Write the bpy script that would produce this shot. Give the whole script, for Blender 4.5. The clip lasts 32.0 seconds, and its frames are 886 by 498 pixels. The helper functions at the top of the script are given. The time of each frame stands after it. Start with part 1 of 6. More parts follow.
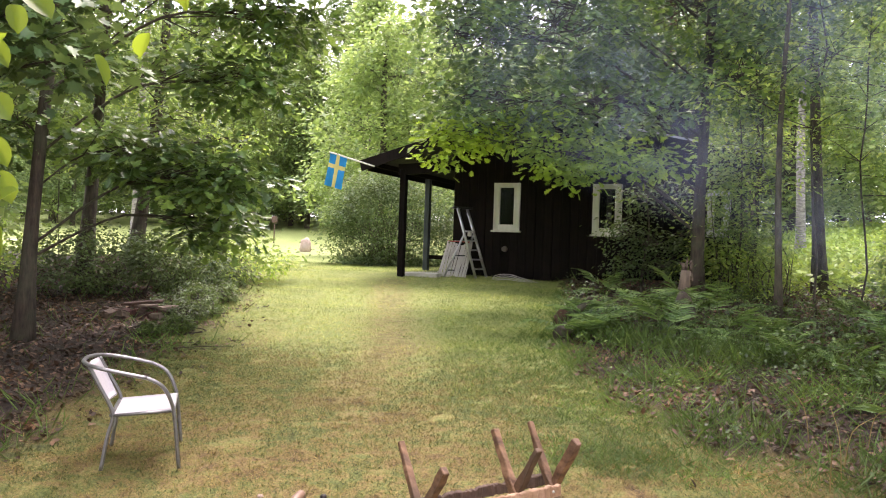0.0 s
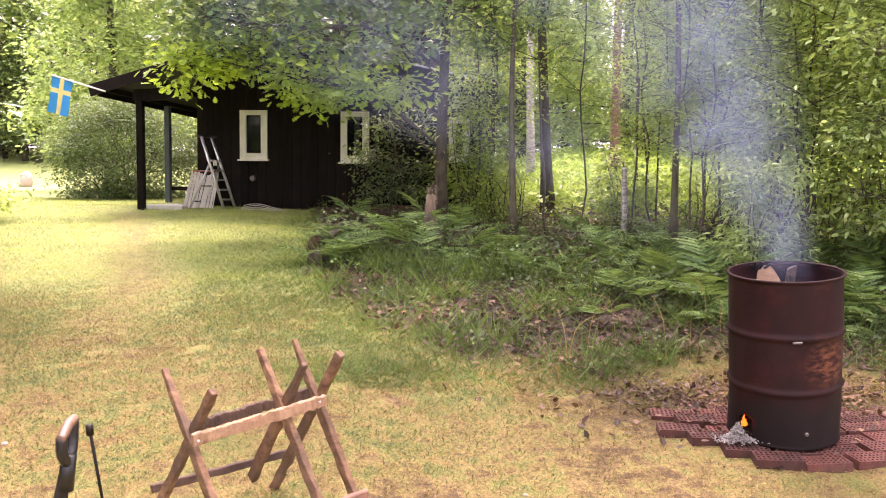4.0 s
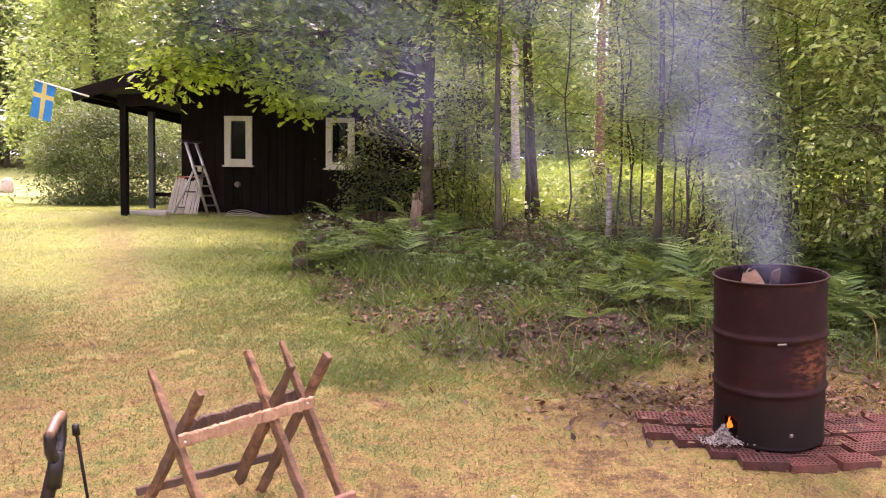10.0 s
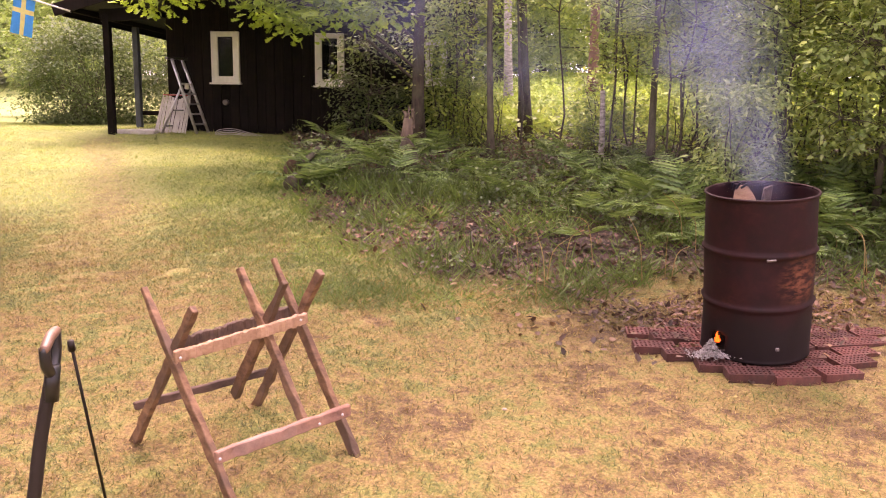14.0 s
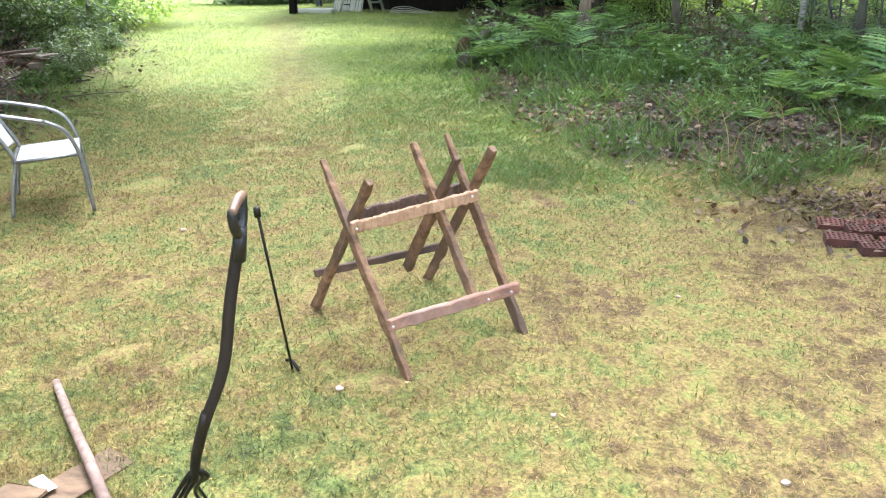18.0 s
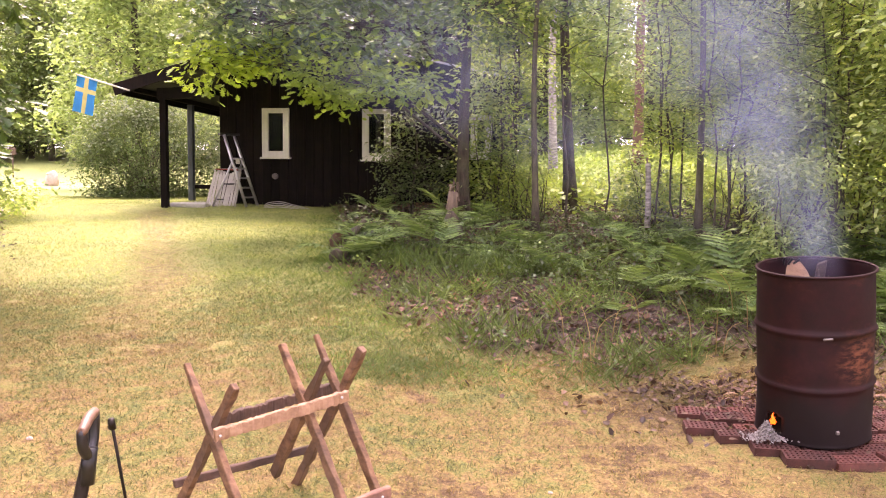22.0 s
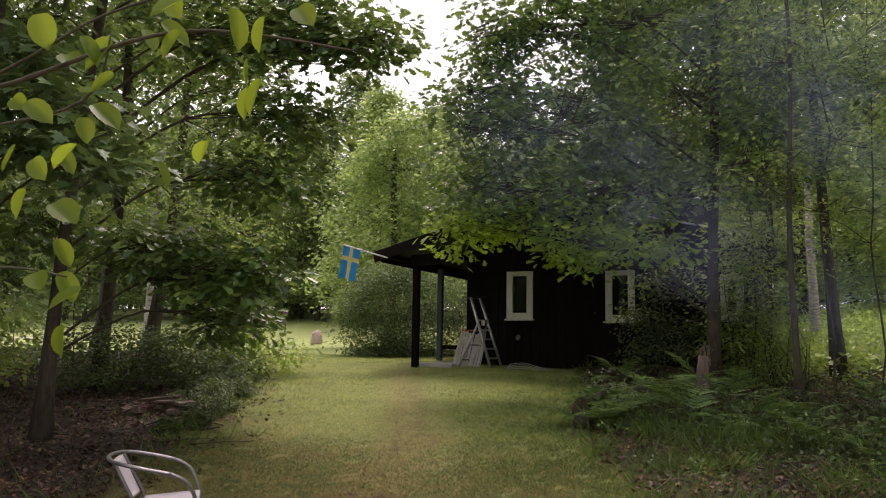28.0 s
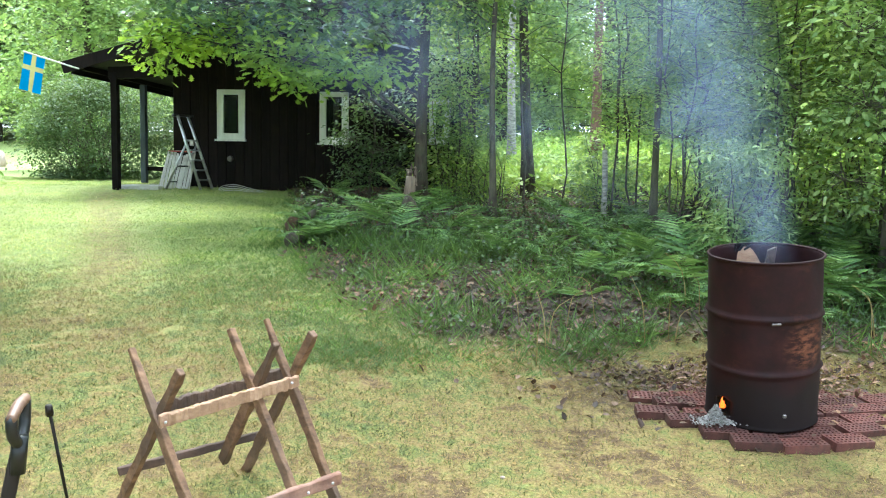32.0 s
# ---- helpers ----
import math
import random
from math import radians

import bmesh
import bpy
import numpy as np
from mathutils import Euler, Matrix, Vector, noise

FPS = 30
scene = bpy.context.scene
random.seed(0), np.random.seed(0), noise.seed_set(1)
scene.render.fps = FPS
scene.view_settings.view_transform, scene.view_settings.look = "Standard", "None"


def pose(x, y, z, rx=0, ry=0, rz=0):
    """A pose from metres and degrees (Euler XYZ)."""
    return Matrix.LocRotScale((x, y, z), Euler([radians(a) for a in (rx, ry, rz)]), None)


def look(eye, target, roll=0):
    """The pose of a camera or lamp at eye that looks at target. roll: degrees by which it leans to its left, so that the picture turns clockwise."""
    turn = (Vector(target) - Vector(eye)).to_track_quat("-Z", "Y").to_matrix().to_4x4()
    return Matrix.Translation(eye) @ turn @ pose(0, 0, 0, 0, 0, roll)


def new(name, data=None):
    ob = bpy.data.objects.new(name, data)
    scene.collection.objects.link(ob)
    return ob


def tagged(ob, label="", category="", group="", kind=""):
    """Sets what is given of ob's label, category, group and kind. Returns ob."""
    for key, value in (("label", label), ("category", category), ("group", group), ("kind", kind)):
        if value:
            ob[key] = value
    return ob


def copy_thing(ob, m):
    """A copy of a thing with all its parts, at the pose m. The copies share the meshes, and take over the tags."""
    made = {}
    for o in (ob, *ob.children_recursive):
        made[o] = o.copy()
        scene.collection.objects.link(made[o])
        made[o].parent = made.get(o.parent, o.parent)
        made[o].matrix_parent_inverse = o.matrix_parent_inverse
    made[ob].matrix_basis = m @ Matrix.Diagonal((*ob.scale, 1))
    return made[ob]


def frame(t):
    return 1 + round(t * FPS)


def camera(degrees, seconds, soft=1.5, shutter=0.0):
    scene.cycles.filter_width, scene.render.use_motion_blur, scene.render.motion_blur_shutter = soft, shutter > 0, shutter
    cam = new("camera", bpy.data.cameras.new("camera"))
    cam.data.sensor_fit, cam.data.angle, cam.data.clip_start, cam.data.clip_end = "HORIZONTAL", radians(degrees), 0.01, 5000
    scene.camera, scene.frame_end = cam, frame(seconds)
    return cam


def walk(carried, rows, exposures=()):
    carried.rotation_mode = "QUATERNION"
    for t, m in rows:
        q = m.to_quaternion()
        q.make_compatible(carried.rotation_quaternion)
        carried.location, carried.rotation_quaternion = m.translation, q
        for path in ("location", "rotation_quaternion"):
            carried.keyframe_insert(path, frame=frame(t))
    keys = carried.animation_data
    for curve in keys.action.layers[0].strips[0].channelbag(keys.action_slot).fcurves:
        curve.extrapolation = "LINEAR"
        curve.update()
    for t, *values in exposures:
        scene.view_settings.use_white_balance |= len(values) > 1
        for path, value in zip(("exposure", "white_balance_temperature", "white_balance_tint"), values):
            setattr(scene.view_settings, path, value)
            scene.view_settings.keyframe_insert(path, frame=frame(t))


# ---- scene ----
cam = camera(56.7, 32.0, 1.1)
PATH = [
    (0, (-0.061, 0.112, 1.385), (-0.638, 2.027, 1.39), 2.0),
    (0.5, (-0.054, 0.118, 1.379), (-0.596, 2.043, 1.349), 2.3),
    (1, (-0.085, 0.069, 1.376), (-0.485, 2.027, 1.314), 1.7),
    (1.5, (-0.08, 0.03, 1.368), (-0.257, 2.02, 1.274), 0.8),
    (2, (-0.07, 0.001, 1.369), (-0.15, 1.997, 1.272), 0.6),
    (2.5, (-0.089, -0.015, 1.355), (-0.08, 1.98, 1.217), 0.9),
    (4.5, (-0.084, -0.011, 1.353), (-0.053, 1.983, 1.201), 0.6),
    (5, (-0.084, -0.008, 1.355), (-0.044, 1.986, 1.204), 0.5),
    (5.5, (-0.081, -0.006, 1.346), (-0.02, 1.988, 1.2), 0.8),
    (6, (-0.086, -0.022, 1.327), (0.049, 1.97, 1.205), 0.8),
    (6.5, (-0.091, -0.018, 1.325), (0.017, 1.976, 1.223), 0.0),
    (7, (-0.092, -0.022, 1.325), (0.003, 1.974, 1.233), 0.1),
    (7.5, (-0.093, -0.021, 1.326), (-0.003, 1.975, 1.235), 0.2),
    (8, (-0.095, -0.02, 1.326), (-0.01, 1.976, 1.235), 0.4),
    (8.5, (-0.096, -0.016, 1.329), (-0.017, 1.98, 1.219), 0.7),
    (9, (-0.099, -0.014, 1.326), (-0.026, 1.982, 1.212), 0.7),
    (9.5, (-0.097, -0.017, 1.328), (-0.033, 1.978, 1.213), 0.6),
    (10, (-0.1, -0.019, 1.325), (-0.036, 1.976, 1.193), 0.8),
    (10.5, (-0.104, -0.021, 1.324), (-0.034, 1.971, 1.155), 0.7),
    (11, (-0.104, -0.022, 1.322), (-0.032, 1.969, 1.142), 0.6),
    (11.5, (-0.106, -0.023, 1.323), (-0.029, 1.967, 1.139), 0.7),
    (12, (-0.107, -0.023, 1.323), (-0.028, 1.967, 1.141), 0.7),
    (12.5, (-0.105, -0.026, 1.323), (-0.033, 1.965, 1.145), 0.5),
    (13, (-0.104, -0.026, 1.324), (-0.033, 1.964, 1.137), 0.5),
    (13.5, (-0.103, -0.022, 1.323), (-0.026, 1.966, 1.118), 0.2),
    (14, (-0.099, -0.011, 1.313), (-0.014, 1.961, 0.987), 0.7),
    (14.5, (-0.084, 0.02, 1.276), (0.043, 1.934, 0.71), 1.8),
    (15, (-0.084, 0.033, 1.26), (0.028, 1.922, 0.613), 1.9),
    (15.5, (-0.091, 0.035, 1.257), (-0.078, 1.919, 0.586), 1.4),
    (17.5, (-0.12, 0.047, 1.259), (-0.494, 1.852, 0.482), -0.4),
    (18, (-0.115, 0.043, 1.277), (-0.431, 1.924, 0.675), -0.3),
    (18.5, (-0.106, 0.038, 1.298), (-0.267, 1.987, 0.88), 0.7),
    (19, (-0.086, 0.036, 1.307), (-0.03, 2.005, 0.961), 1.3),
    (19.5, (-0.082, 0.032, 1.317), (-0.007, 2.012, 1.046), 0.8),
    (20, (-0.081, 0.03, 1.317), (-0.002, 2.01, 1.045), 0.8),
    (20.5, (-0.081, 0.029, 1.317), (-0.014, 2.01, 1.055), 0.7),
    (21, (-0.083, 0.026, 1.326), (-0.055, 2.016, 1.127), 0.5),
    (21.5, (-0.087, 0.023, 1.333), (-0.087, 2.017, 1.185), 0.5),
    (22, (-0.091, 0.025, 1.333), (-0.117, 2.018, 1.177), 0.5),
    (22.5, (-0.088, 0.024, 1.333), (-0.152, 2.016, 1.172), 0.3),
    (23, (-0.09, 0.026, 1.332), (-0.222, 2.016, 1.177), 0.2),
    (23.5, (-0.098, 0.029, 1.338), (-0.363, 2.008, 1.223), 0.1),
    (24, (-0.108, 0.016, 1.356), (-0.62, 1.948, 1.414), 0.1),
    (24.5, (-0.11, 0.004, 1.383), (-0.735, 1.891, 1.606), 0.1),
    (26.5, (-0.108, 0.0, 1.387), (-0.735, 1.885, 1.615), 0.5),
    (27, (-0.107, 0.004, 1.39), (-0.723, 1.893, 1.611), 0.7),
    (27.5, (-0.116, 0.009, 1.389), (-0.723, 1.901, 1.609), 0.8),
    (28, (-0.113, 0.013, 1.382), (-0.712, 1.908, 1.604), 0.9),
    (28.5, (-0.113, 0.009, 1.382), (-0.705, 1.907, 1.603), 0.9),
    (29, (-0.106, 0.003, 1.382), (-0.685, 1.905, 1.598), 0.7),
    (29.5, (-0.098, -0.003, 1.384), (-0.663, 1.905, 1.586), 0.6),
    (30, (-0.107, 0.01, 1.371), (-0.626, 1.935, 1.54), 0.8),
    (30.5, (-0.096, 0.025, 1.352), (-0.446, 1.992, 1.438), 1.2),
    (31, (-0.072, 0.033, 1.336), (-0.175, 2.03, 1.301), 1.5),
    (31.5, (-0.061, 0.041, 1.33), (-0.011, 2.035, 1.187), 1.2),
    (32, (-0.066, 0.062, 1.323), (0.008, 2.052, 1.133), 1.1),
]
walk(cam, [(t, look(eye, target, roll)) for t, eye, target, roll in PATH],
     [(0, 1.21, 6700, 28), (1.0, 1.46, 6800, 28), (2.0, 2.16, 7100, 30), (4.5, 1.71, 7100, 44), (5.3, 1.56, 7200, 48), (6, 1.36, 7400, 52), (7, 1.66, 6900, 50), (9, 1.51, 7100, 54), (13.0, 1.51, 7500, 58), (14.0, 1.56, 7700, 60), (15.0, 1.66, 6150, 20), (15.5, 1.51, 5950, 18), (17.5, 1.51, 5650, 4),
      (18.0, 1.71, 5750, 10), (18.4, 1.71, 6400, 30), (19, 1.66, 6900, 48), (21.0, 1.71, 7200, 52), (23.5, 1.86, 7600, 54), (24.0, 1.36, 7900, 54), (24.5, 0.26, 7300, 34), (26.5, -0.14, 7000, 30), (30, -0.14, 7000, 30), (30.5, 0.26, 7200, 28),
      (31.0, 1.76, 7600, 30), (31.5, 1.81, 6500, 16), (32, 1.66, 5600, 2)])

# ---- light: bright overcast summer day ----
world = bpy.data.worlds.new("sky")
scene.world = world
world.use_nodes = True
wn, wl = world.node_tree.nodes, world.node_tree.links
sky = wn.new("ShaderNodeTexSky")
sky.sky_type, sky.sun_disc = "NISHITA", False
sky.sun_elevation, sky.sun_rotation = radians(59), radians(-11)
sky.dust_density = 4.0
cloud = wn.new("ShaderNodeMix")
cloud.data_type = "RGBA"
cloud.inputs[0].default_value = 0.72
cloud.inputs[7].default_value = (13.4, 14.0, 14.8, 1)
wl.new(sky.outputs[0], cloud.inputs[6])
wl.new(cloud.outputs[2], wn["Background"].inputs[0])
wn["Background"].inputs[1].default_value = 0.15
sun = new("sun", bpy.data.lights.new("sun", "SUN"))
sun.data.energy, sun.data.angle, sun.data.color = 3.0, radians(24), (1.0, 0.95, 0.86)
sun.matrix_world = look((0, 0, 0), (0.10, -0.50, -0.86))

rng = np.random.default_rng(7)


# ---- ground shape ----
def smooth(a, b, v):
    k = np.clip((v - a) / (b - a), 0, 1)
    return k * k * (3 - 2 * k)


RIGHT_EDGE = ((-2.3, 14.9), (-2.0, 13.6), (-1.45, 9.0), (-0.6, 6.95), (0.0, 6.0), (0.6, 5.6), (1.1, 5.35), (3.1, 5.2), (6.0, 4.4), (12.0, 1.0))
LEFT_EDGE = ((-3.6, -6), (-3.9, 4.0), (-4.05, 4.8), (-4.5, 6.75), (-6.2, 10.3), (-8.9, 15.0), (-10.5, 18.0))


def woods(x, y):
    """1 on the forest floor, 0 on the lawn."""
    x, y = np.asarray(x, float), np.asarray(y, float)
    wob = 0.25 * np.sin(x * 2.1 + y * 1.3) + 0.16 * np.sin(x * 5.3 - y * 3.1) + 0.08 * np.sin(x * 11 + y * 13)
    yb = np.interp(x, [p[0] for p in RIGHT_EDGE], [p[1] for p in RIGHT_EDGE], left=60, right=-6)
    right = smooth(-0.25, 0.45, (y - yb) * 0.75 + wob * 0.7) * smooth(-2.6, -2.0, x)
    xb = np.interp(y, [p[1] for p in LEFT_EDGE], [p[0] for p in LEFT_EDGE])
    left = smooth(-0.3, 0.5, (xb - x) * 0.8 + wob * 0.8) * (1 - smooth(15.5, 18, y))
    return np.maximum(right, left)


def height(x, y):
    x, y = np.asarray(x, float), np.asarray(y, float)
    z = 0.087 * (np.minimum(y, 15) - 4.2)
    k = smooth(0.0, 4.5, x)
    z = z + (np.clip(y, 15, 34) - 15) * (0.012 + 0.085 * k) + np.clip(y - 34, 0, 34) * (0.085 - 0.05 * k) + np.clip(y - 68, 0, 200) * 0.02
    z = z + 0.012 * np.sin(x * 1.7 + 0.6 * y) + 0.010 * np.sin(y * 2.3 - x) * smooth(0.5, 2.0, np.abs(y - 2) + np.abs(x + 1))
    w = woods(x, y)
    z = z + w * (0.06 + 0.05 * np.sin(x * 1.9) * np.cos(y * 1.6))
    return z


def gz(x, y):
    return float(height(x, y))


# ---- materials ----
def material(name, rough=0.8):
    m = bpy.data.materials.new(name)
    m.use_nodes = True
    b = m.node_tree.nodes["Principled BSDF"]
    b.inputs["Roughness"].default_value = rough
    return m, m.node_tree.nodes, m.node_tree.links, b


def ramp(nodes, stops):
    r = nodes.new("ShaderNodeValToRGB")
    e = r.color_ramp.elements
    e[0].position, e[0].color = stops[0][0], (*stops[0][1], 1)
    e[1].position, e[1].color = stops[-1][0], (*stops[-1][1], 1)
    for p, c in stops[1:-1]:
        n = e.new(p)
        n.color = (*c, 1)
    return r


def noise_tex(nodes, links, scale, detail=4, rough=0.6, stretch=None, space="Object"):
    t = nodes.new("ShaderNodeTexNoise")
    t.inputs["Scale"].default_value, t.inputs["Detail"].default_value, t.inputs["Roughness"].default_value = scale, detail, rough
    c = nodes.new("ShaderNodeTexCoord")
    mp = nodes.new("ShaderNodeMapping")
    if stretch:
        mp.inputs["Scale"].default_value = stretch
    links.new(c.outputs[space], mp.inputs[0])
    links.new(mp.outputs[0], t.inputs["Vector"])
    return t


def mix(nodes, links, a, b, fac, mode="MIX"):
    m = nodes.new("ShaderNodeMix")
    m.data_type, m.blend_type = "RGBA", mode
    for v, i in ((fac, 0), (a, 6), (b, 7)):
        if hasattr(v, "links"):
            links.new(v, m.inputs[i])
        else:
            m.inputs[i].default_value = v if i == 0 else (*v, 1)
    return m.outputs[2]


def bump(nodes, links, b, source, strength, dist):
    n = nodes.new("ShaderNodeBump")
    n.inputs["Strength"].default_value, n.inputs["Distance"].default_value = strength, dist
    links.new(source, n.inputs["Height"])
    links.new(n.outputs[0], b.inputs["Normal"])


def grained(name, dark, light, scale, stretch, rough=0.8, stain=(0.5, 0.5, 0.5), stain_amount=0.35, relief=0.3, metal=0.0, vary=0.0, dist=0.004):
    """Wood, metal, stone: a grain stretched along one axis, and stains at a larger scale."""
    m, n, l, b = material(name, rough)
    g = noise_tex(n, l, scale, 6, 0.65, stretch)
    r = ramp(n, ((0.3, dark), (0.7, light)))
    l.new(g.outputs[0], r.inputs[0])
    big = noise_tex(n, l, scale * 0.12 + 1.0, 3, 0.6)
    br = ramp(n, ((0.42, (0, 0, 0)), (0.65, (1, 1, 1))))
    l.new(big.outputs[0], br.inputs[0])
    f = n.new("ShaderNodeMath")
    f.operation = "MULTIPLY"
    f.inputs[1].default_value = stain_amount
    l.new(br.outputs[0], f.inputs[0])
    col = mix(n, l, r.outputs[0], stain, f.outputs[0])
    if vary:
        oi = n.new("ShaderNodeObjectInfo")
        hs = n.new("ShaderNodeHueSaturation")
        mr = n.new("ShaderNodeMapRange")
        mr.inputs[3].default_value, mr.inputs[4].default_value = 1 - vary, 1 + vary
        l.new(oi.outputs["Random"], mr.inputs[0])
        l.new(mr.outputs[0], hs.inputs["Value"])
        l.new(col, hs.inputs["Color"])
        col = hs.outputs[0]
    l.new(col, b.inputs["Base Color"])
    b.inputs["Metallic"].default_value = metal
    bump(n, l, b, g.outputs[0], relief, dist)
    return m


def leafy(name, colours, gloss=0.36, through_light=0.34, glow=(0.34, 0.44, 0.08)):
    """Leaves: a shade for each leaf, and light that comes through the blade."""
    m, n, l, b = material(name, gloss)
    g = n.new("ShaderNodeNewGeometry")
    r = ramp(n, [(i / (len(colours) - 1), c) for i, c in enumerate(colours)])
    l.new(g.outputs["Random Per Island"], r.inputs[0])
    t = noise_tex(n, l, 1.5, 3, 0.55)
    age = ramp(n, ((0.36, (0.68, 0.72, 0.72)), (0.5, (1.05, 1.05, 0.98)), (0.64, (1.5, 1.42, 1.1))))
    l.new(t.outputs[0], age.inputs[0])
    col = mix(n, l, r.outputs[0], age.outputs[0], 1.0, "MULTIPLY")
    l.new(col, b.inputs["Base Color"])
    tr = n.new("ShaderNodeBsdfTranslucent")
    l.new(mix(n, l, col, glow, 0.45), tr.inputs[0])
    ms = n.new("ShaderNodeMixShader")
    ms.inputs[0].default_value = through_light
    l.new(b.outputs[0], ms.inputs[1])
    l.new(tr.outputs[0], ms.inputs[2])
    l.new(ms.outputs[0], n["Material Output"].inputs[0])
    return m


OAK = leafy("oak_leaf", ((0.035, 0.085, 0.036), (0.068, 0.145, 0.05), (0.12, 0.225, 0.065), (0.23, 0.36, 0.085)), 0.32, 0.34)
# lighter, yellower oak leaf for the lowest boughs beside the hut
OAK_BRIGHT = leafy("bright_oak_leaf", ((0.14, 0.26, 0.04), (0.28, 0.44, 0.06), (0.42, 0.58, 0.09)), 0.35, 0.62, (0.46, 0.58, 0.05))
HAZEL = leafy("hazel_leaf", ((0.085, 0.165, 0.05), (0.18, 0.30, 0.07), (0.32, 0.44, 0.095), (0.48, 0.56, 0.16)), 0.34, 0.55)
# blue lifted so the leaf colour itself carries some distance haze
LIGHT_LEAF = leafy("light_leaf", ((0.13, 0.22, 0.08), (0.25, 0.36, 0.13), (0.39, 0.49, 0.20)), 0.4, 0.48)
MAPLE = leafy("maple_leaf", ((0.05, 0.11, 0.05), (0.09, 0.17, 0.075), (0.14, 0.23, 0.10)), 0.36, 0.35)
SHRUB_LEAF = leafy("shrub_leaf", ((0.072, 0.14, 0.047), (0.143, 0.216, 0.095), (0.229, 0.305, 0.142)))
GARDEN_LEAF = leafy("garden_shrub_leaf", ((0.03, 0.072, 0.026), (0.062, 0.12, 0.043), (0.12, 0.185, 0.072)), 0.62, 0.3)
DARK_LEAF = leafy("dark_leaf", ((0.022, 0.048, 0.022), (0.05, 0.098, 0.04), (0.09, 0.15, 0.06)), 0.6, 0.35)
NEEDLE = leafy("needle", ((0.048, 0.085, 0.074), (0.08, 0.127, 0.093), (0.127, 0.169, 0.131)), 0.6, 0.25)
FERN = leafy("fern_leaf", ((0.045, 0.105, 0.04), (0.085, 0.175, 0.06), (0.16, 0.27, 0.095), (0.32, 0.42, 0.18)), 0.42, 0.34)
NEAR_LEAF = leafy("near_leaf", ((0.07, 0.15, 0.02), (0.13, 0.25, 0.028), (0.22, 0.35, 0.04)), 0.4, 0.7, (0.44, 0.50, 0.03))
# very dark tones put the shade beneath the ferns into the leaf colour
SHADED_LEAF = leafy("shaded_undergrowth_leaf", ((0.010, 0.026, 0.011), (0.022, 0.05, 0.018), (0.045, 0.09, 0.032), (0.12, 0.185, 0.065)), 0.5, 0.28)
TALL_GRASS = leafy("tall_grass_blade", ((0.028, 0.072, 0.017), (0.06, 0.13, 0.028), (0.125, 0.205, 0.05)), 0.55, 0.34)
FAR_GRASS = leafy("far_lawn_blade", ((0.10, 0.17, 0.045), (0.23, 0.31, 0.085), (0.35, 0.39, 0.125), (0.46, 0.43, 0.22)), 0.6, 0.36)
WEED = leafy("weed_leaf", ((0.024, 0.058, 0.016), (0.055, 0.112, 0.027), (0.13, 0.21, 0.05)), 0.45, 0.34)
LAWN_GREEN = leafy("lawn_green_blade", ((0.06, 0.11, 0.022), (0.11, 0.175, 0.034), (0.18, 0.245, 0.056)), 0.6, 0.34)
# raised tones carry the clearing's sunlight in the blade colour
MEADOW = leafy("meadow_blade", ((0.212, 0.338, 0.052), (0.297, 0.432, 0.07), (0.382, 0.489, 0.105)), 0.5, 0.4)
LITTER = leafy("dead_leaf", ((0.022, 0.011, 0.007), (0.048, 0.024, 0.014), (0.092, 0.047, 0.028), (0.20, 0.118, 0.078)), 0.6, 0.12, (0.3, 0.18, 0.08))
CHIP = leafy("bark_chip", ((0.028, 0.013, 0.009), (0.06, 0.027, 0.019), (0.11, 0.052, 0.038), (0.24, 0.15, 0.115)), 0.7, 0.05, (0.3, 0.18, 0.08))
STRAW = leafy("straw", ((0.18, 0.12, 0.042), (0.28, 0.20, 0.075), (0.38, 0.285, 0.12)), 0.7, 0.2, (0.4, 0.32, 0.15))
BARK = grained("oak_bark", (0.022, 0.016, 0.012), (0.095, 0.070, 0.052), 26, (1, 1, 0.18), 0.95, (0.10, 0.12, 0.07), 0.4, 0.9, dist=0.02)
YOUNG_BARK = grained("young_bark", (0.03, 0.025, 0.018), (0.10, 0.08, 0.06), 30, (1, 1, 0.25), 0.9, (0.10, 0.12, 0.06), 0.4, 0.5)
BIRCH_BARK = grained("birch_bark", (0.05, 0.045, 0.04), (0.55, 0.52, 0.48), 9, (1, 1, 3.5), 0.8, (0.3, 0.28, 0.24), 0.4, 0.3)
PINE_BARK = grained("pine_bark", (0.06, 0.033, 0.022), (0.20, 0.11, 0.07), 14, (1, 1, 0.4), 0.9, (0.2, 0.13, 0.1), 0.4, 0.6)
BOARD = grained("tarred_board", (0.004, 0.003, 0.003), (0.011, 0.0078, 0.0075), 30, (1, 1, 0.06), 0.8, (0.015, 0.009, 0.007), 0.5, 0.5, vary=0.45)
BOARD.node_tree.nodes["Principled BSDF"].inputs["Specular IOR Level"].default_value = 0.15
ROOF = grained("roof_felt", (0.012, 0.012, 0.013), (0.035, 0.034, 0.035), 40, (1, 1, 1), 0.9, (0.05, 0.055, 0.045), 0.4, 0.4)
WHITE_PAINT = grained("white_paint", (0.70, 0.69, 0.64), (0.82, 0.81, 0.77), 14, (1, 1, 0.3), 0.45, (0.55, 0.54, 0.47), 0.3, 0.15)
SAWN = grained("weathered_pine", (0.058, 0.026, 0.013), (0.30, 0.165, 0.088), 22, (0.35, 1, 1), 0.8, (0.085, 0.055, 0.038), 0.75, 0.6, vary=0.25)
SAWN_PALE = grained("pale_pine", (0.20, 0.105, 0.06), (0.46, 0.29, 0.18), 16, (0.35, 1, 1), 0.75, (0.22, 0.13, 0.085), 0.55, 0.45, vary=0.12)
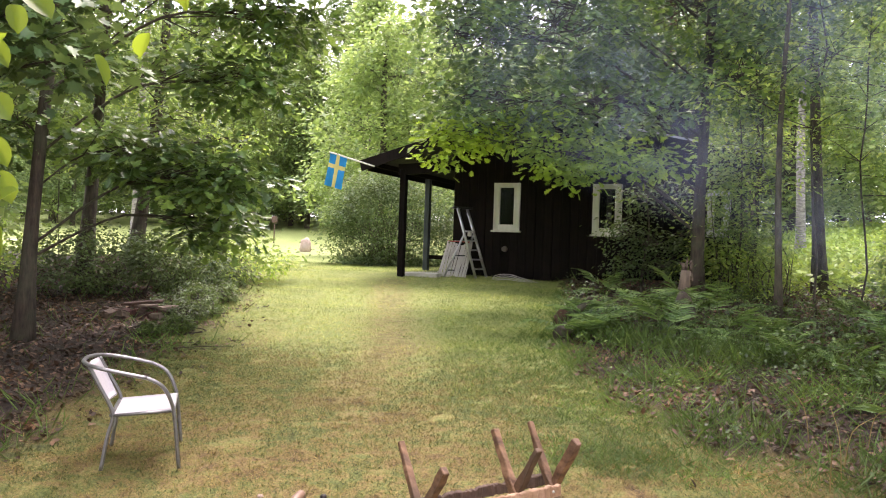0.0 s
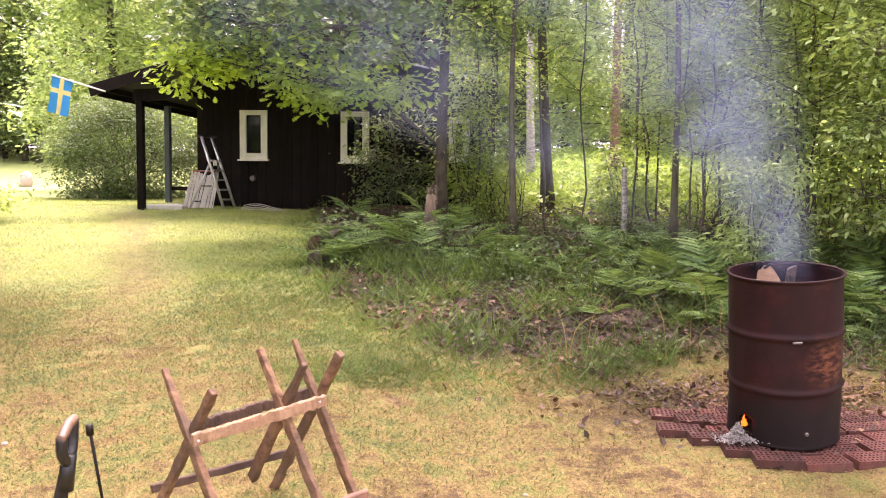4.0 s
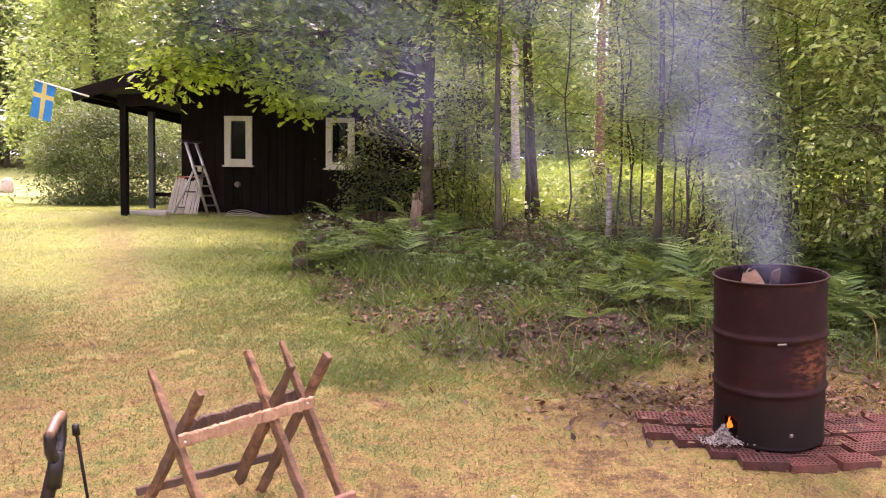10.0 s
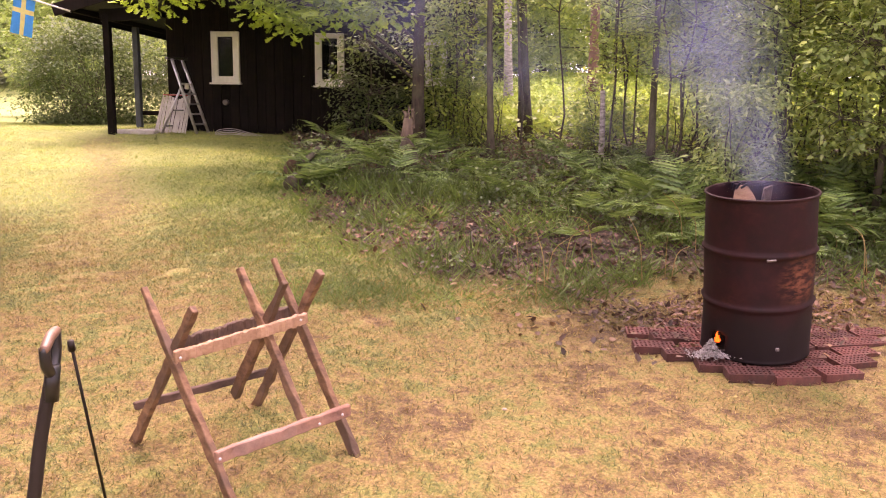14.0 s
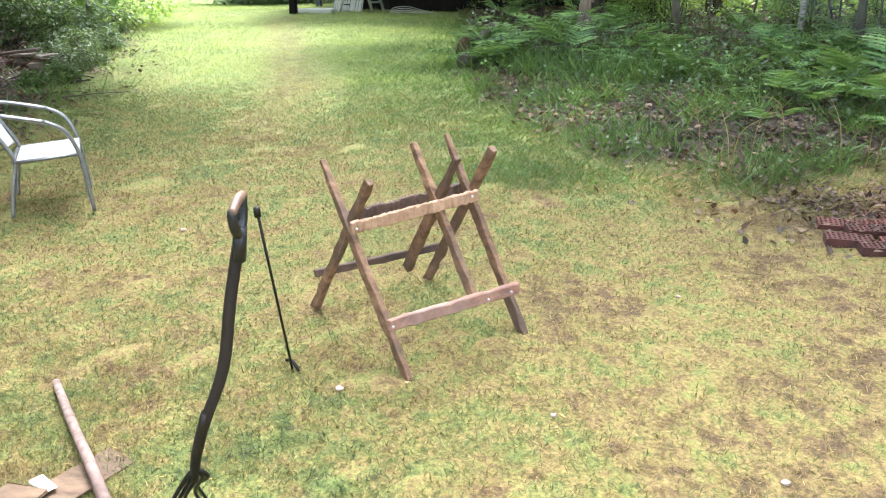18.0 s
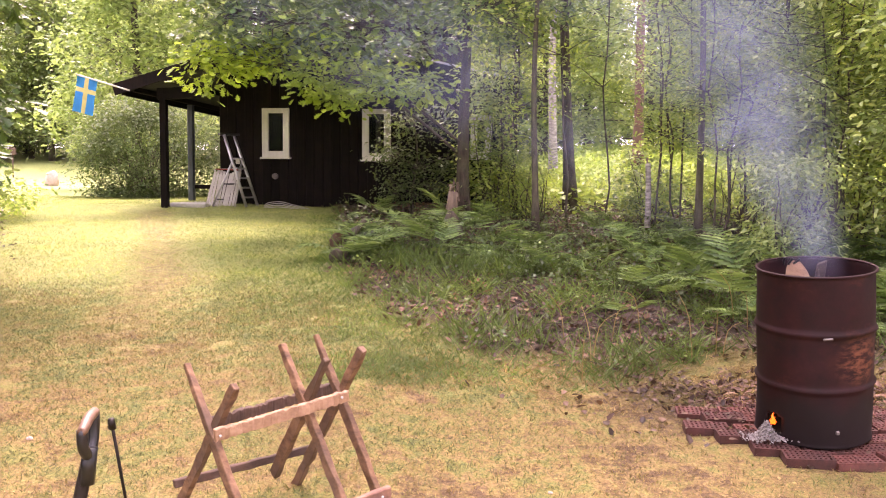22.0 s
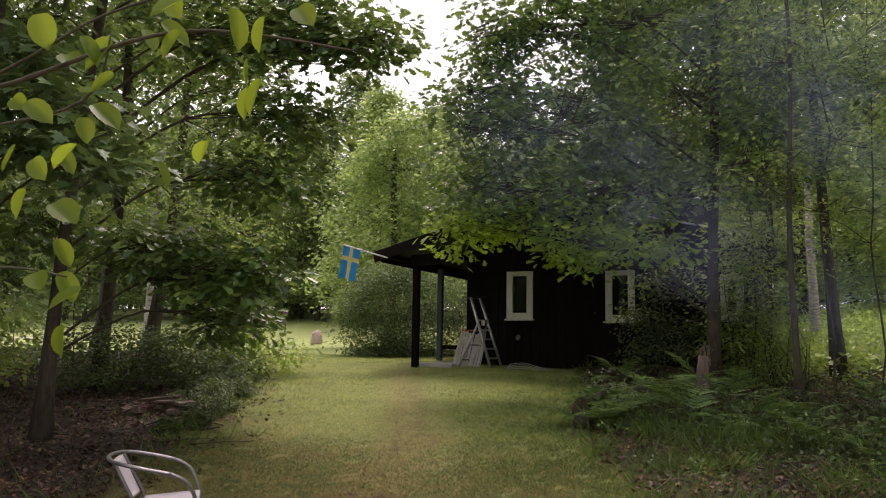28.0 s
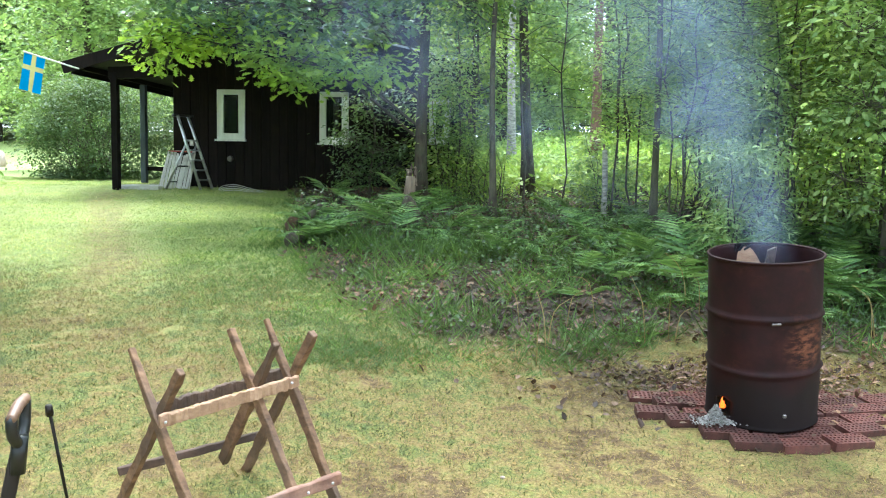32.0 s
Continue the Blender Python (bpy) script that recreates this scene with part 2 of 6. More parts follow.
PLYWOOD = grained("weathered_plywood", (0.06, 0.034, 0.02), (0.22, 0.135, 0.08), 22, (0.3, 1, 1), 0.85, (0.10, 0.07, 0.045), 0.55, 0.5)
SLAB = grained("bark_flecked_slab", (0.075, 0.026, 0.016), (0.34, 0.17, 0.11), 20, (0.5, 1, 1), 0.8, (0.36, 0.24, 0.20), 0.6, 0.6, dist=0.008)
SAWN_DARK = grained("old_dark_wood", (0.05, 0.03, 0.022), (0.14, 0.085, 0.06), 18, (0.35, 1, 1), 0.85, (0.03, 0.02, 0.016), 0.5, 0.6)
HANDLE_WOOD = grained("handle_wood", (0.007, 0.004, 0.003), (0.018, 0.009, 0.0065), 30, (1, 1, 0.1), 0.75, (0.02, 0.012, 0.01), 0.5, 0.3)
GRIP_WOOD = grained("grip_wood", (0.08, 0.043, 0.028), (0.24, 0.14, 0.09), 24, (1, 1, 1), 0.5, (0.22, 0.12, 0.08), 0.4, 0.2)
PEELED = grained("peeled_pole", (0.10, 0.058, 0.046), (0.40, 0.27, 0.225), 34, (1, 1, 0.3), 0.75, (0.12, 0.075, 0.06), 0.7, 0.7)
IRON = grained("black_iron", (0.010, 0.010, 0.011), (0.03, 0.028, 0.027), 30, (1, 1, 1), 0.45, (0.06, 0.035, 0.022), 0.35, 0.25, 0.7)
ALU = grained("aluminium", (0.45, 0.45, 0.46), (0.62, 0.62, 0.63), 30, (1, 1, 0.2), 0.38, (0.35, 0.34, 0.33), 0.3, 0.1, 0.85)
TUBE = grained("grey_tube", (0.17, 0.17, 0.175), (0.28, 0.275, 0.28), 30, (1, 1, 1), 0.36, (0.2, 0.19, 0.19), 0.4, 0.1, 0.7)
FABRIC = grained("seat_fabric", (0.40, 0.375, 0.39), (0.50, 0.475, 0.49), 260, (1, 1, 1), 0.8, (0.52, 0.48, 0.5), 0.35, 0.2)
PLASTIC = grained("white_plastic", (0.45, 0.42, 0.40), (0.62, 0.59, 0.56), 12, (1, 1, 1), 0.5, (0.45, 0.42, 0.37), 0.4, 0.1)
CONCRETE = grained("concrete", (0.42, 0.41, 0.37), (0.58, 0.56, 0.52), 18, (1, 1, 1), 0.9, (0.35, 0.36, 0.29), 0.4, 0.3)
GRANITE = grained("granite", (0.28, 0.20, 0.165), (0.52, 0.38, 0.32), 10, (1, 1, 1), 0.9, (0.3, 0.29, 0.25), 0.5, 0.5, dist=0.02)
CLAY = grained("fired_clay", (0.045, 0.015, 0.012), (0.15, 0.046, 0.035), 26, (1, 1, 1), 0.9, (0.055, 0.032, 0.026), 0.65, 0.5, vary=0.35)
ROT = grained("rotten_wood", (0.03, 0.014, 0.01), (0.14, 0.065, 0.042), 16, (1, 1, 0.4), 0.95, (0.09, 0.10, 0.045), 0.5, 0.8, dist=0.02)
STUMP_WOOD = grained("cut_wood", (0.075, 0.052, 0.037), (0.19, 0.138, 0.10), 24, (1, 1, 0.15), 0.85, (0.25, 0.2, 0.16), 0.4, 0.4)
ASH = grained("ash", (0.05, 0.045, 0.043), (0.42, 0.40, 0.385), 34, (1, 1, 1), 0.95, (0.09, 0.085, 0.085), 0.4, 0.6)
BLUE_POST = grained("blue_grey_post", (0.045, 0.06, 0.085), (0.10, 0.125, 0.16), 24, (1, 1, 0.1), 0.7, (0.06, 0.07, 0.08), 0.4, 0.3)
GRAVEL = grained("gravel", (0.30, 0.27, 0.24), (0.55, 0.50, 0.45), 60, (1, 1, 1), 0.95, (0.3, 0.3, 0.22), 0.3, 0.4)
CURTAIN = grained("curtain", (0.35, 0.35, 0.34), (0.5, 0.5, 0.49), 20, (6, 6, 0.2), 0.9, (0.4, 0.4, 0.4), 0.3, 0.3)


def plain(name, colour, rough=0.6, metal=0.0):
    return grained(name, tuple(c * 0.85 for c in colour), colour, 22, (1, 1, 1), rough, tuple(c * 0.7 for c in colour), 0.25, 0.1, metal)


BLUE, YELLOW = plain("flag_blue", (0.01, 0.36, 0.92), 0.8), plain("flag_yellow", (0.93, 0.82, 0.34), 0.8)
RED_PLASTIC, BLACK_PLASTIC = plain("red_mark", (0.45, 0.06, 0.05), 0.5), plain("black_plastic", (0.012, 0.012, 0.014), 0.35)
SNOUT = plain("vent_metal", (0.20, 0.18, 0.17), 0.4, 0.6)

GLASS, n, l, b = material("window_glass", 0.03)
b.inputs["Base Color"].default_value = (0.012, 0.014, 0.014, 1)
b.inputs["Alpha"].default_value = 0.55
wv = noise_tex(n, l, 3, 1)
bump(n, l, b, wv.outputs[0], 0.02, 0.01)

# rusty oil drum: dark red-brown paint, soot towards the foot of the plate, rust blotches
DRUM, n, l, b = material("rusty_drum", 0.62)
b.inputs["Specular IOR Level"].default_value = 0.22
g1 = noise_tex(n, l, 9, 6, 0.7)
r1 = ramp(n, ((0.3, (0.010, 0.0035, 0.0045)), (0.55, (0.021, 0.0048, 0.0058)), (0.8, (0.036, 0.009, 0.008))))
l.new(g1.outputs[0], r1.inputs[0])
g2 = noise_tex(n, l, 3.2, 5, 0.75, (1, 1, 1.8))
r2 = ramp(n, ((0.60, (0, 0, 0)), (0.78, (1, 1, 1))))
l.new(g2.outputs[0], r2.inputs[0])
col = mix(n, l, r1.outputs[0], (0.068, 0.019, 0.013), r2.outputs[0])
at = n.new("ShaderNodeVertexColor")
at.layer_name = "wear"
sp = n.new("ShaderNodeSeparateColor")
l.new(at.outputs[0], sp.inputs[0])
g3 = noise_tex(n, l, 16, 5, 0.7, (1, 1, 2.5))
r3 = ramp(n, ((0.42, (0, 0, 0)), (0.60, (1, 1, 1))))
l.new(g3.outputs[0], r3.inputs[0])
f3 = n.new("ShaderNodeMath")
f3.operation = "MULTIPLY"
l.new(r3.outputs[0], f3.inputs[0])
l.new(sp.outputs[0], f3.inputs[1])
col = mix(n, l, col, (0.15, 0.055, 0.03), f3.outputs[0])
col = mix(n, l, col, (0.008, 0.0055, 0.006), sp.outputs[1])
l.new(col, b.inputs["Base Color"])
b.inputs["Metallic"].default_value = 0.0
bump(n, l, b, g1.outputs[0], 0.25, 0.004)

FLAME = bpy.data.materials.new("flame")
FLAME.use_nodes = True
b = FLAME.node_tree.nodes["Principled BSDF"]
b.inputs["Base Color"].default_value = (0.02, 0.004, 0.0, 1)
b.inputs["Emission Color"].default_value = (1.0, 0.11, 0.006, 1)
b.inputs["Emission Strength"].default_value = 1.5

MOSS = ((0.25, (0.10, 0.06, 0.026)), (0.34, (0.185, 0.122, 0.047)), (0.43, (0.232, 0.172, 0.058)), (0.53, (0.182, 0.174, 0.046)), (0.63, (0.13, 0.15, 0.038)), (0.75, (0.085, 0.116, 0.031)))


def mottle(n, l, dry):
    """Patches of moss, straw and grass a hand's width across; dry leads it towards straw."""
    big, mid = noise_tex(n, l, 1.6, 4, 0.65), noise_tex(n, l, 9.0, 5, 0.7)
    s1 = n.new("ShaderNodeMath")
    s1.operation = "MULTIPLY_ADD"
    s1.inputs[1].default_value, s1.inputs[2].default_value = 0.65, -0.225
    l.new(big.outputs[0], s1.inputs[0])
    s2 = n.new("ShaderNodeMath")
    s2.operation = "MULTIPLY_ADD"
    s2.inputs[1].default_value = 0.95
    l.new(mid.outputs[0], s2.inputs[0])
    l.new(s1.outputs[0], s2.inputs[2])
    out = s2.outputs[0]
    if dry is not None:
        s3 = n.new("ShaderNodeMath")
        s3.operation = "MULTIPLY_ADD"
        s3.inputs[1].default_value = -0.18
        l.new(dry, s3.inputs[0])
        l.new(out, s3.inputs[2])
        out = s3.outputs[0]
    rr = ramp(n, MOSS)
    l.new(out, rr.inputs[0])
    return rr.outputs[0]


GRASS, n, l, b = material("grass_blade", 0.6)
g = n.new("ShaderNodeNewGeometry")
rv = ramp(n, ((0.0, (0.5, 0.52, 0.5)), (0.6, (0.98, 1.0, 0.95)), (1.0, (1.75, 1.65, 1.5))))
l.new(g.outputs["Random Per Island"], rv.inputs[0])
spots = noise_tex(n, l, 34, 3, 0.6)
sr = ramp(n, ((0.36, (0.42, 0.40, 0.38)), (0.56, (1.1, 1.1, 1.08))))
l.new(spots.outputs[0], sr.inputs[0])
col = mix(n, l, mottle(n, l, None), rv.outputs[0], 1.0, "MULTIPLY")
col = mix(n, l, col, sr.outputs[0], 0.8, "MULTIPLY")
l.new(col, b.inputs["Base Color"])
tr = n.new("ShaderNodeBsdfTranslucent")
l.new(col, tr.inputs[0])
ms = n.new("ShaderNodeMixShader")
ms.inputs[0].default_value = 0.3
l.new(b.outputs[0], ms.inputs[1])
l.new(tr.outputs[0], ms.inputs[2])
l.new(ms.outputs[0], n["Material Output"].inputs[0])

# lawn, moss and forest soil
SOIL, n, l, b = material("lawn_and_soil", 0.95)
a2 = noise_tex(n, l, 5.0, 6, 0.7)
a3 = noise_tex(n, l, 60, 4, 0.7)
at = n.new("ShaderNodeVertexColor")
at.layer_name = "cover"
sp = n.new("ShaderNodeSeparateColor")
l.new(at.outputs[0], sp.inputs[0])
lawn = mottle(n, l, sp.outputs[1])
fine = ramp(n, ((0.35, (0.45, 0.45, 0.42)), (0.65, (1.35, 1.35, 1.3))))
l.new(a3.outputs[0], fine.inputs[0])
soil = ramp(n, ((0.3, (0.015, 0.009, 0.006)), (0.55, (0.04, 0.024, 0.014)), (0.75, (0.085, 0.052, 0.03))))
l.new(a2.outputs[0], soil.inputs[0])
col = mix(n, l, lawn, soil.outputs[0], sp.outputs[0])
col = mix(n, l, col, (0.27, 0.33, 0.10), sp.outputs[2])
col = mix(n, l, col, fine.outputs[0], 0.8, "MULTIPLY")
l.new(col, b.inputs["Base Color"])
bump(n, l, b, a3.outputs[0], 0.7, 0.02)


# ---- mesh helpers ----
def part(name, bm, mat, parent=None, label="", smooth_faces=False):
    me = bpy.data.meshes.new(name)
    bm.to_mesh(me)
    bm.free()
    me.materials.append(mat)
    if smooth_faces:
        me.polygons.foreach_set("use_smooth", [True] * len(me.polygons))
    ob = new(name, me)
    ob.parent = parent
    if label:
        ob["label"] = label
    return ob


def thing(name, m, label, category, group="", kind=""):
    ob = new(name)
    ob.matrix_world = m
    return tagged(ob, label, category, group, kind)


def mesh_part(name, verts, faces, mat, parent=None, label="", soft=True):
    me = bpy.data.meshes.new(name)
    me.from_pydata([tuple(v) for v in verts], [], faces)
    me.materials.append(mat)
    if soft:
        me.polygons.foreach_set("use_smooth", [True] * len(me.polygons))
    ob = new(name, me)
    ob.parent = parent
    if label:
        ob["label"] = label
    return ob


def box_bm(sx, sy, sz, m=None, bevel=0.0, jitter=0.0):
    bm = bmesh.new()
    bmesh.ops.create_cube(bm, size=1, matrix=(m or Matrix()) @ Matrix.Diagonal((sx, sy, sz, 1)))
    if bevel:
        bmesh.ops.bevel(bm, geom=bm.edges[:], offset=bevel, segments=1, affect="EDGES")
    if jitter:
        for v in bm.verts:
            v.co += Vector(rng.normal(0, jitter, 3))
    return bm


def beam_bm(p, q, w, h, up=(0, 0, 1), bevel=0.004, wear=0.003, steps=6):
    """A sawn timber from p to q, w wide and h high, with slightly uneven edges."""
    p, q = Vector(p), Vector(q)
    d = (q - p)
    ln = d.length
    d.normalize()
    s = d.cross(Vector(up)).normalized()
    u = s.cross(d)
    bm = bmesh.new()
    rings = []
    for i in range(steps + 1):
        c = p + d * (ln * i / steps)
        ring = []
        for a, b2 in ((-1, -1), (1, -1), (1, 1), (-1, 1)):
            o = s * (a * w / 2) + u * (b2 * h / 2)
            ring.append(bm.verts.new(c + o + Vector(rng.normal(0, wear, 3))))
        rings.append(ring)
    for r0, r1 in zip(rings, rings[1:]):
        for i in range(4):
            bm.faces.new((r0[i], r0[(i + 1) % 4], r1[(i + 1) % 4], r1[i]))
    bm.faces.new(rings[0][::-1])
    bm.faces.new(rings[-1])
    bmesh.ops.recalc_face_normals(bm, faces=bm.faces[:])
    if bevel:
        bmesh.ops.bevel(bm, geom=[e for e in bm.edges if e.calc_face_angle(0) > 0.7], offset=bevel, segments=1, affect="EDGES")
    return bm


def tube_data(points, radii, sides=7, closed_ends=True, base=0):
    pts = [Vector(p) for p in points]
    verts, faces = [], []
    ref = Vector((0.31, 0.77, 0.55))
    for i, p in enumerate(pts):
        d = (pts[min(i + 1, len(pts) - 1)] - pts[max(i - 1, 0)]).normalized()
        s = d.cross(ref)
        if s.length < 0.2:
            s = d.cross(Vector((0.9, 0.1, -0.4)))
        s.normalize()
        u = s.cross(d)
        for k in range(sides):
            a = 2 * math.pi * k / sides
            verts.append(p + (s * math.cos(a) + u * math.sin(a)) * radii[i])
    for i in range(len(pts) - 1):
        for k in range(sides):
            k2 = (k + 1) % sides
            faces.append((base + i * sides + k, base + i * sides + k2, base + (i + 1) * sides + k2, base + (i + 1) * sides + k))
    if closed_ends:
        faces.append(tuple(base + k for k in range(sides))[::-1])
        faces.append(tuple(base + (len(pts) - 1) * sides + k for k in range(sides)))
    return verts, faces


def tube(name, points, radius, mat, parent=None, label="", sides=8, rounded=0):
    """A pipe or rod along points; rounded: points added on a smooth curve."""
    if rounded:
        points = spline(points, rounded)
    radii = radius if hasattr(radius, "__len__") else [radius] * len(points)
    if len(radii) != len(points):
        radii = np.interp(np.linspace(0, 1, len(points)), np.linspace(0, 1, len(radii)), radii)
    v, f = tube_data(points, radii, sides)
    return mesh_part(name, v, f, mat, parent, label)


def spline(points, per):
    pts = [Vector(p) for p in points]
    out = []
    for i in range(len(pts) - 1):
        p0, p1, p2, p3 = pts[max(i - 1, 0)], pts[i], pts[i + 1], pts[min(i + 2, len(pts) - 1)]
        for k in range(per):
            t = k / per
            out.append(0.5 * ((2 * p1) + (p2 - p0) * t + (2 * p0 - 5 * p1 + 4 * p2 - p3) * t * t + (3 * p1 - p0 - 3 * p2 + p3) * t ** 3))
    out.append(pts[-1])
    return out


# ---- leaves ----
# half outlines (across, along) of a blade one unit long
HALF_OAK = ((0.0, 0.0), (0.12, 0.12), (0.08, 0.22), (0.29, 0.34), (0.14, 0.45), (0.42, 0.60), (0.19, 0.70), (0.36, 0.87), (0.10, 0.93), (0.0, 1.0))
HALF_OVAL = ((0.0, 0.0), (0.20, 0.18), (0.31, 0.45), (0.24, 0.75), (0.0, 1.0))
HALF_SLIM = ((0.0, 0.0), (0.14, 0.3), (0.13, 0.6), (0.0, 1.0))
HALF_WIDE = ((0.0, 0.0), (0.21, 0.3), (0.18, 0.65), (0.0, 1.0))
HALF_MAPLE = ((0.0, 0.12), (0.30, 0.0), (0.24, 0.20), (0.56, 0.34), (0.30, 0.46), (0.34, 0.72), (0.14, 0.66), (0.0, 1.0))
HALF_DEAD = ((0.0, 0.0), (0.32, 0.3), (0.24, 0.7), (0.0, 1.0))
HALF_FAR = ((0.0, 0.0), (0.36, 0.5), (0.0, 1.0))


def leaf_mesh(name, half, pos, axis, normal, size, mat, parent=None, fold=0.18, droop=0.12, label="", kind="stuff"):
    """One mesh of many blades: pos their stalks, axis the way they point, normal their upper side."""
    pos, axis, normal = np.asarray(pos, float), np.asarray(axis, float), np.asarray(normal, float)
    size = np.broadcast_to(np.asarray(size, float), (len(pos),))
    axis = axis / np.linalg.norm(axis, axis=1, keepdims=True)
    side = np.cross(axis, normal)
    side /= np.linalg.norm(side, axis=1, keepdims=True) + 1e-9
    up = np.cross(side, axis)
    h = np.array(half)
    k = len(h)
    loc = []
    for x, y in h:
        loc.append((x, y, fold * x - droop * y * y))
    for x, y in h[1:-1]:
        loc.append((-x, y, fold * x - droop * y * y))
    loc = np.array(loc)
    nv = len(loc)
    co = (pos[:, None, :] + size[:, None, None] * (loc[None, :, :1] * side[:, None, :] + loc[None, :, 1:2] * axis[:, None, :] + loc[None, :, 2:] * up[:, None, :])).reshape(-1, 3)
    f1 = list(range(k))
    f2 = [0] + [k - 1] + list(range(nv - 1, k - 1, -1))
    loops = np.array(f1 + f2)
    n = len(pos)
    idx = (np.arange(n)[:, None] * nv + loops[None, :]).ravel()
    me = bpy.data.meshes.new(name)
    me.vertices.add(n * nv)
    me.vertices.foreach_set("co", co.ravel())
    me.loops.add(len(idx))
    me.loops.foreach_set("vertex_index", idx.astype(np.int32))
    me.polygons.add(2 * n)
    starts = np.empty(2 * n, np.int32)
    starts[0::2] = np.arange(n) * len(loops)
    starts[1::2] = np.arange(n) * len(loops) + k
    me.polygons.foreach_set("loop_start", starts)
    me.update(calc_edges=True)
    me.materials.append(mat)
    ob = new(name, me)
    ob.parent = parent
    return tagged(ob, label, "", "", kind)


def rand_dirs(r, n, flat=1.0):
    v = r.normal(0, 1, (n, 3)) * (1, 1, flat)
    return v / np.linalg.norm(v, axis=1, keepdims=True)


def clump_leaves(r, centres, per, spread, squash=0.55):
    """Leaves round each twig end that point outwards and lie roughly level."""
    off = r.normal(0, 1, (len(centres) * per, 3)) * (spread, spread, spread * squash)
    pos = np.repeat(centres, per, axis=0) + off
    out = off * (1, 1, 0.5)
    axis = out / (np.linalg.norm(out, axis=1, keepdims=True) + 1e-6) + 0.6 * rand_dirs(r, len(pos), 0.6) - (0, 0, 0.22)
    normal = 0.62 * rand_dirs(r, len(pos), 0.6) + (0, 0, 1.0)
    return pos, axis, normal


def in_ellipsoid(r, c, rad, n, shell=0.35):
    d = rand_dirs(r, n)
    k = (shell + (1 - shell) * r.random(n)) ** 0.6
    return np.array(c) + d * k[:, None] * np.array(rad)


def tree(name, label, base, top, r0, masses, leaf, seed, bark=BARK, half=HALF_OAK, size=0.11, per=26, spread=0.22, category="tree", group="", lean=0.12, trunk_sides=10, fork=None, r1=0.35, twigs=True):
    """masses: (centre, radii, clumps[, leaf material]) in world space. A trunk, limbs that reach into each mass, twigs, leaves."""
    r = np.random.default_rng(seed)
    base, top = Vector(base), Vector(top)
    ob = thing(name, Matrix.Translation(base), label, category, group)
    pts, rad = [], []
    n = 14
    for i in range(n + 1):
        t = i / n
        wob = Vector((math.sin(t * 7 + seed), math.cos(t * 5 + seed * 2), 0)) * lean * t * (1 - 0.4 * t)
        pts.append((top - base) * t + wob - Vector((0, 0, 0.08 if i == 0 else 0)))
        rad.append(r0 * ((1 - t) * (1 - r1) + r1) * (1 + 0.7 * math.exp(-t * 22)))
    v, f = tube_data(pts, rad, trunk_sides)
    if r0 > 0.06:
        v = [p + Vector(r.normal(0, r0 * 0.035, 3)) for p in v]
    mesh_part("trunk", v, f, bark, ob)
    bv, bf = [], []
    for mass in masses:
        c, rd, count = mass[:3]
        c = Vector(c) - base
        mat = mass[3] if len(mass) > 3 else leaf
        # limb from the trunk into the mass
        want = max(0.1, min(0.95, (c.z - 0.45 * Vector((c.x, c.y)).length) / max(top.z - base.z, 0.1)))
        k = want * n
        i = int(k)
        root = pts[i].lerp(pts[min(i + 1, n)], k - i)
        mid = root.lerp(c, 0.5) + Vector((r.normal(0, 0.1), r.normal(0, 0.1), 0.15 * (c - root).length))
        far = root + (c - root) * 1.1
        limb = spline([root, mid, c, far], 5)
        lr = max(0.010, min(rad[i] * 0.5, 0.0055 * (c - root).length + 0.006))
        tv, tf = tube_data(limb, np.linspace(lr, lr * 0.25, len(limb)), 6)
        mesh_part("limb", tv, tf, bark, ob)
        centres = in_ellipsoid(r, c, rd, count)
        if twigs:
            for q in centres:
                q = Vector(q)
                a = limb[r.integers(len(limb) // 3, len(limb))]
                m2 = a.lerp(q, 0.55) + Vector(r.normal(0, 0.06, 3)) + Vector((0, 0, 0.05))
                tv, tf = tube_data([a, m2, q], [lr * 0.3 + 0.003, lr * 0.2 + 0.002, 0.002], 4, False, len(bv))
                bv += tv
                bf += tf
        p, ax, no = clump_leaves(r, centres, per, spread)
        leaf_mesh("crown", half, p, ax, no, size * r.uniform(0.65, 1.2, len(p)), mat, ob)
    if bv:
        tagged(mesh_part("twig_mass", bv, bf, bark, ob), kind="stuff")
    return ob


# ---- ground ----
def spaced(lo, hi, step, reach):
    inner = list(np.arange(lo, hi + step / 2, step))
    out, d, v = [], step, hi
    while v < reach:
        d *= 1.35
        v += d
        out.append(v)
    low, d, v = [], step, lo
    while v > -reach:
        d *= 1.35
        v -= d
        low.append(v)
    return np.array(low[::-1] + inner + out)


def patches(x, y):
    """Dryness of the lawn: the worn path to the hut, the dry end by the drum, a few green hollows."""
    path = np.exp(-((x - np.interp(y, (2, 5.2, 7.4, 8.4, 12.7, 14.5), (-2.1, -2.35, -2.7, -3.1, -4.75, -5.3))) / 0.42) ** 2) * smooth(5.5, 8, y) * (1 - smooth(13.5, 15, y))
    near = smooth(7.2, 4.6, y) * 0.42 + smooth(-1.2, 1.2, x) * smooth(6, 4, y) * 0.3
    hollow = 0.3 * smooth(-0.4, -1.4, x) * smooth(3.2, 2.2, y) + np.exp(-(((x + 0.5) / 0.5) ** 2 + ((y - 5.35) / 0.28) ** 2)) + 0.62 * np.exp(-(((x + 1.2 + 0.22 * (y - 8)) / 1.15) ** 2 + ((y - 8.4) / 2.6) ** 2)) + 0.4 * smooth(-1.6, -3.2, x) * smooth(4.5, 2.0, y)
    return np.clip(0.28 + 0.75 * path + near - 1.0 * hollow, 0, 1)


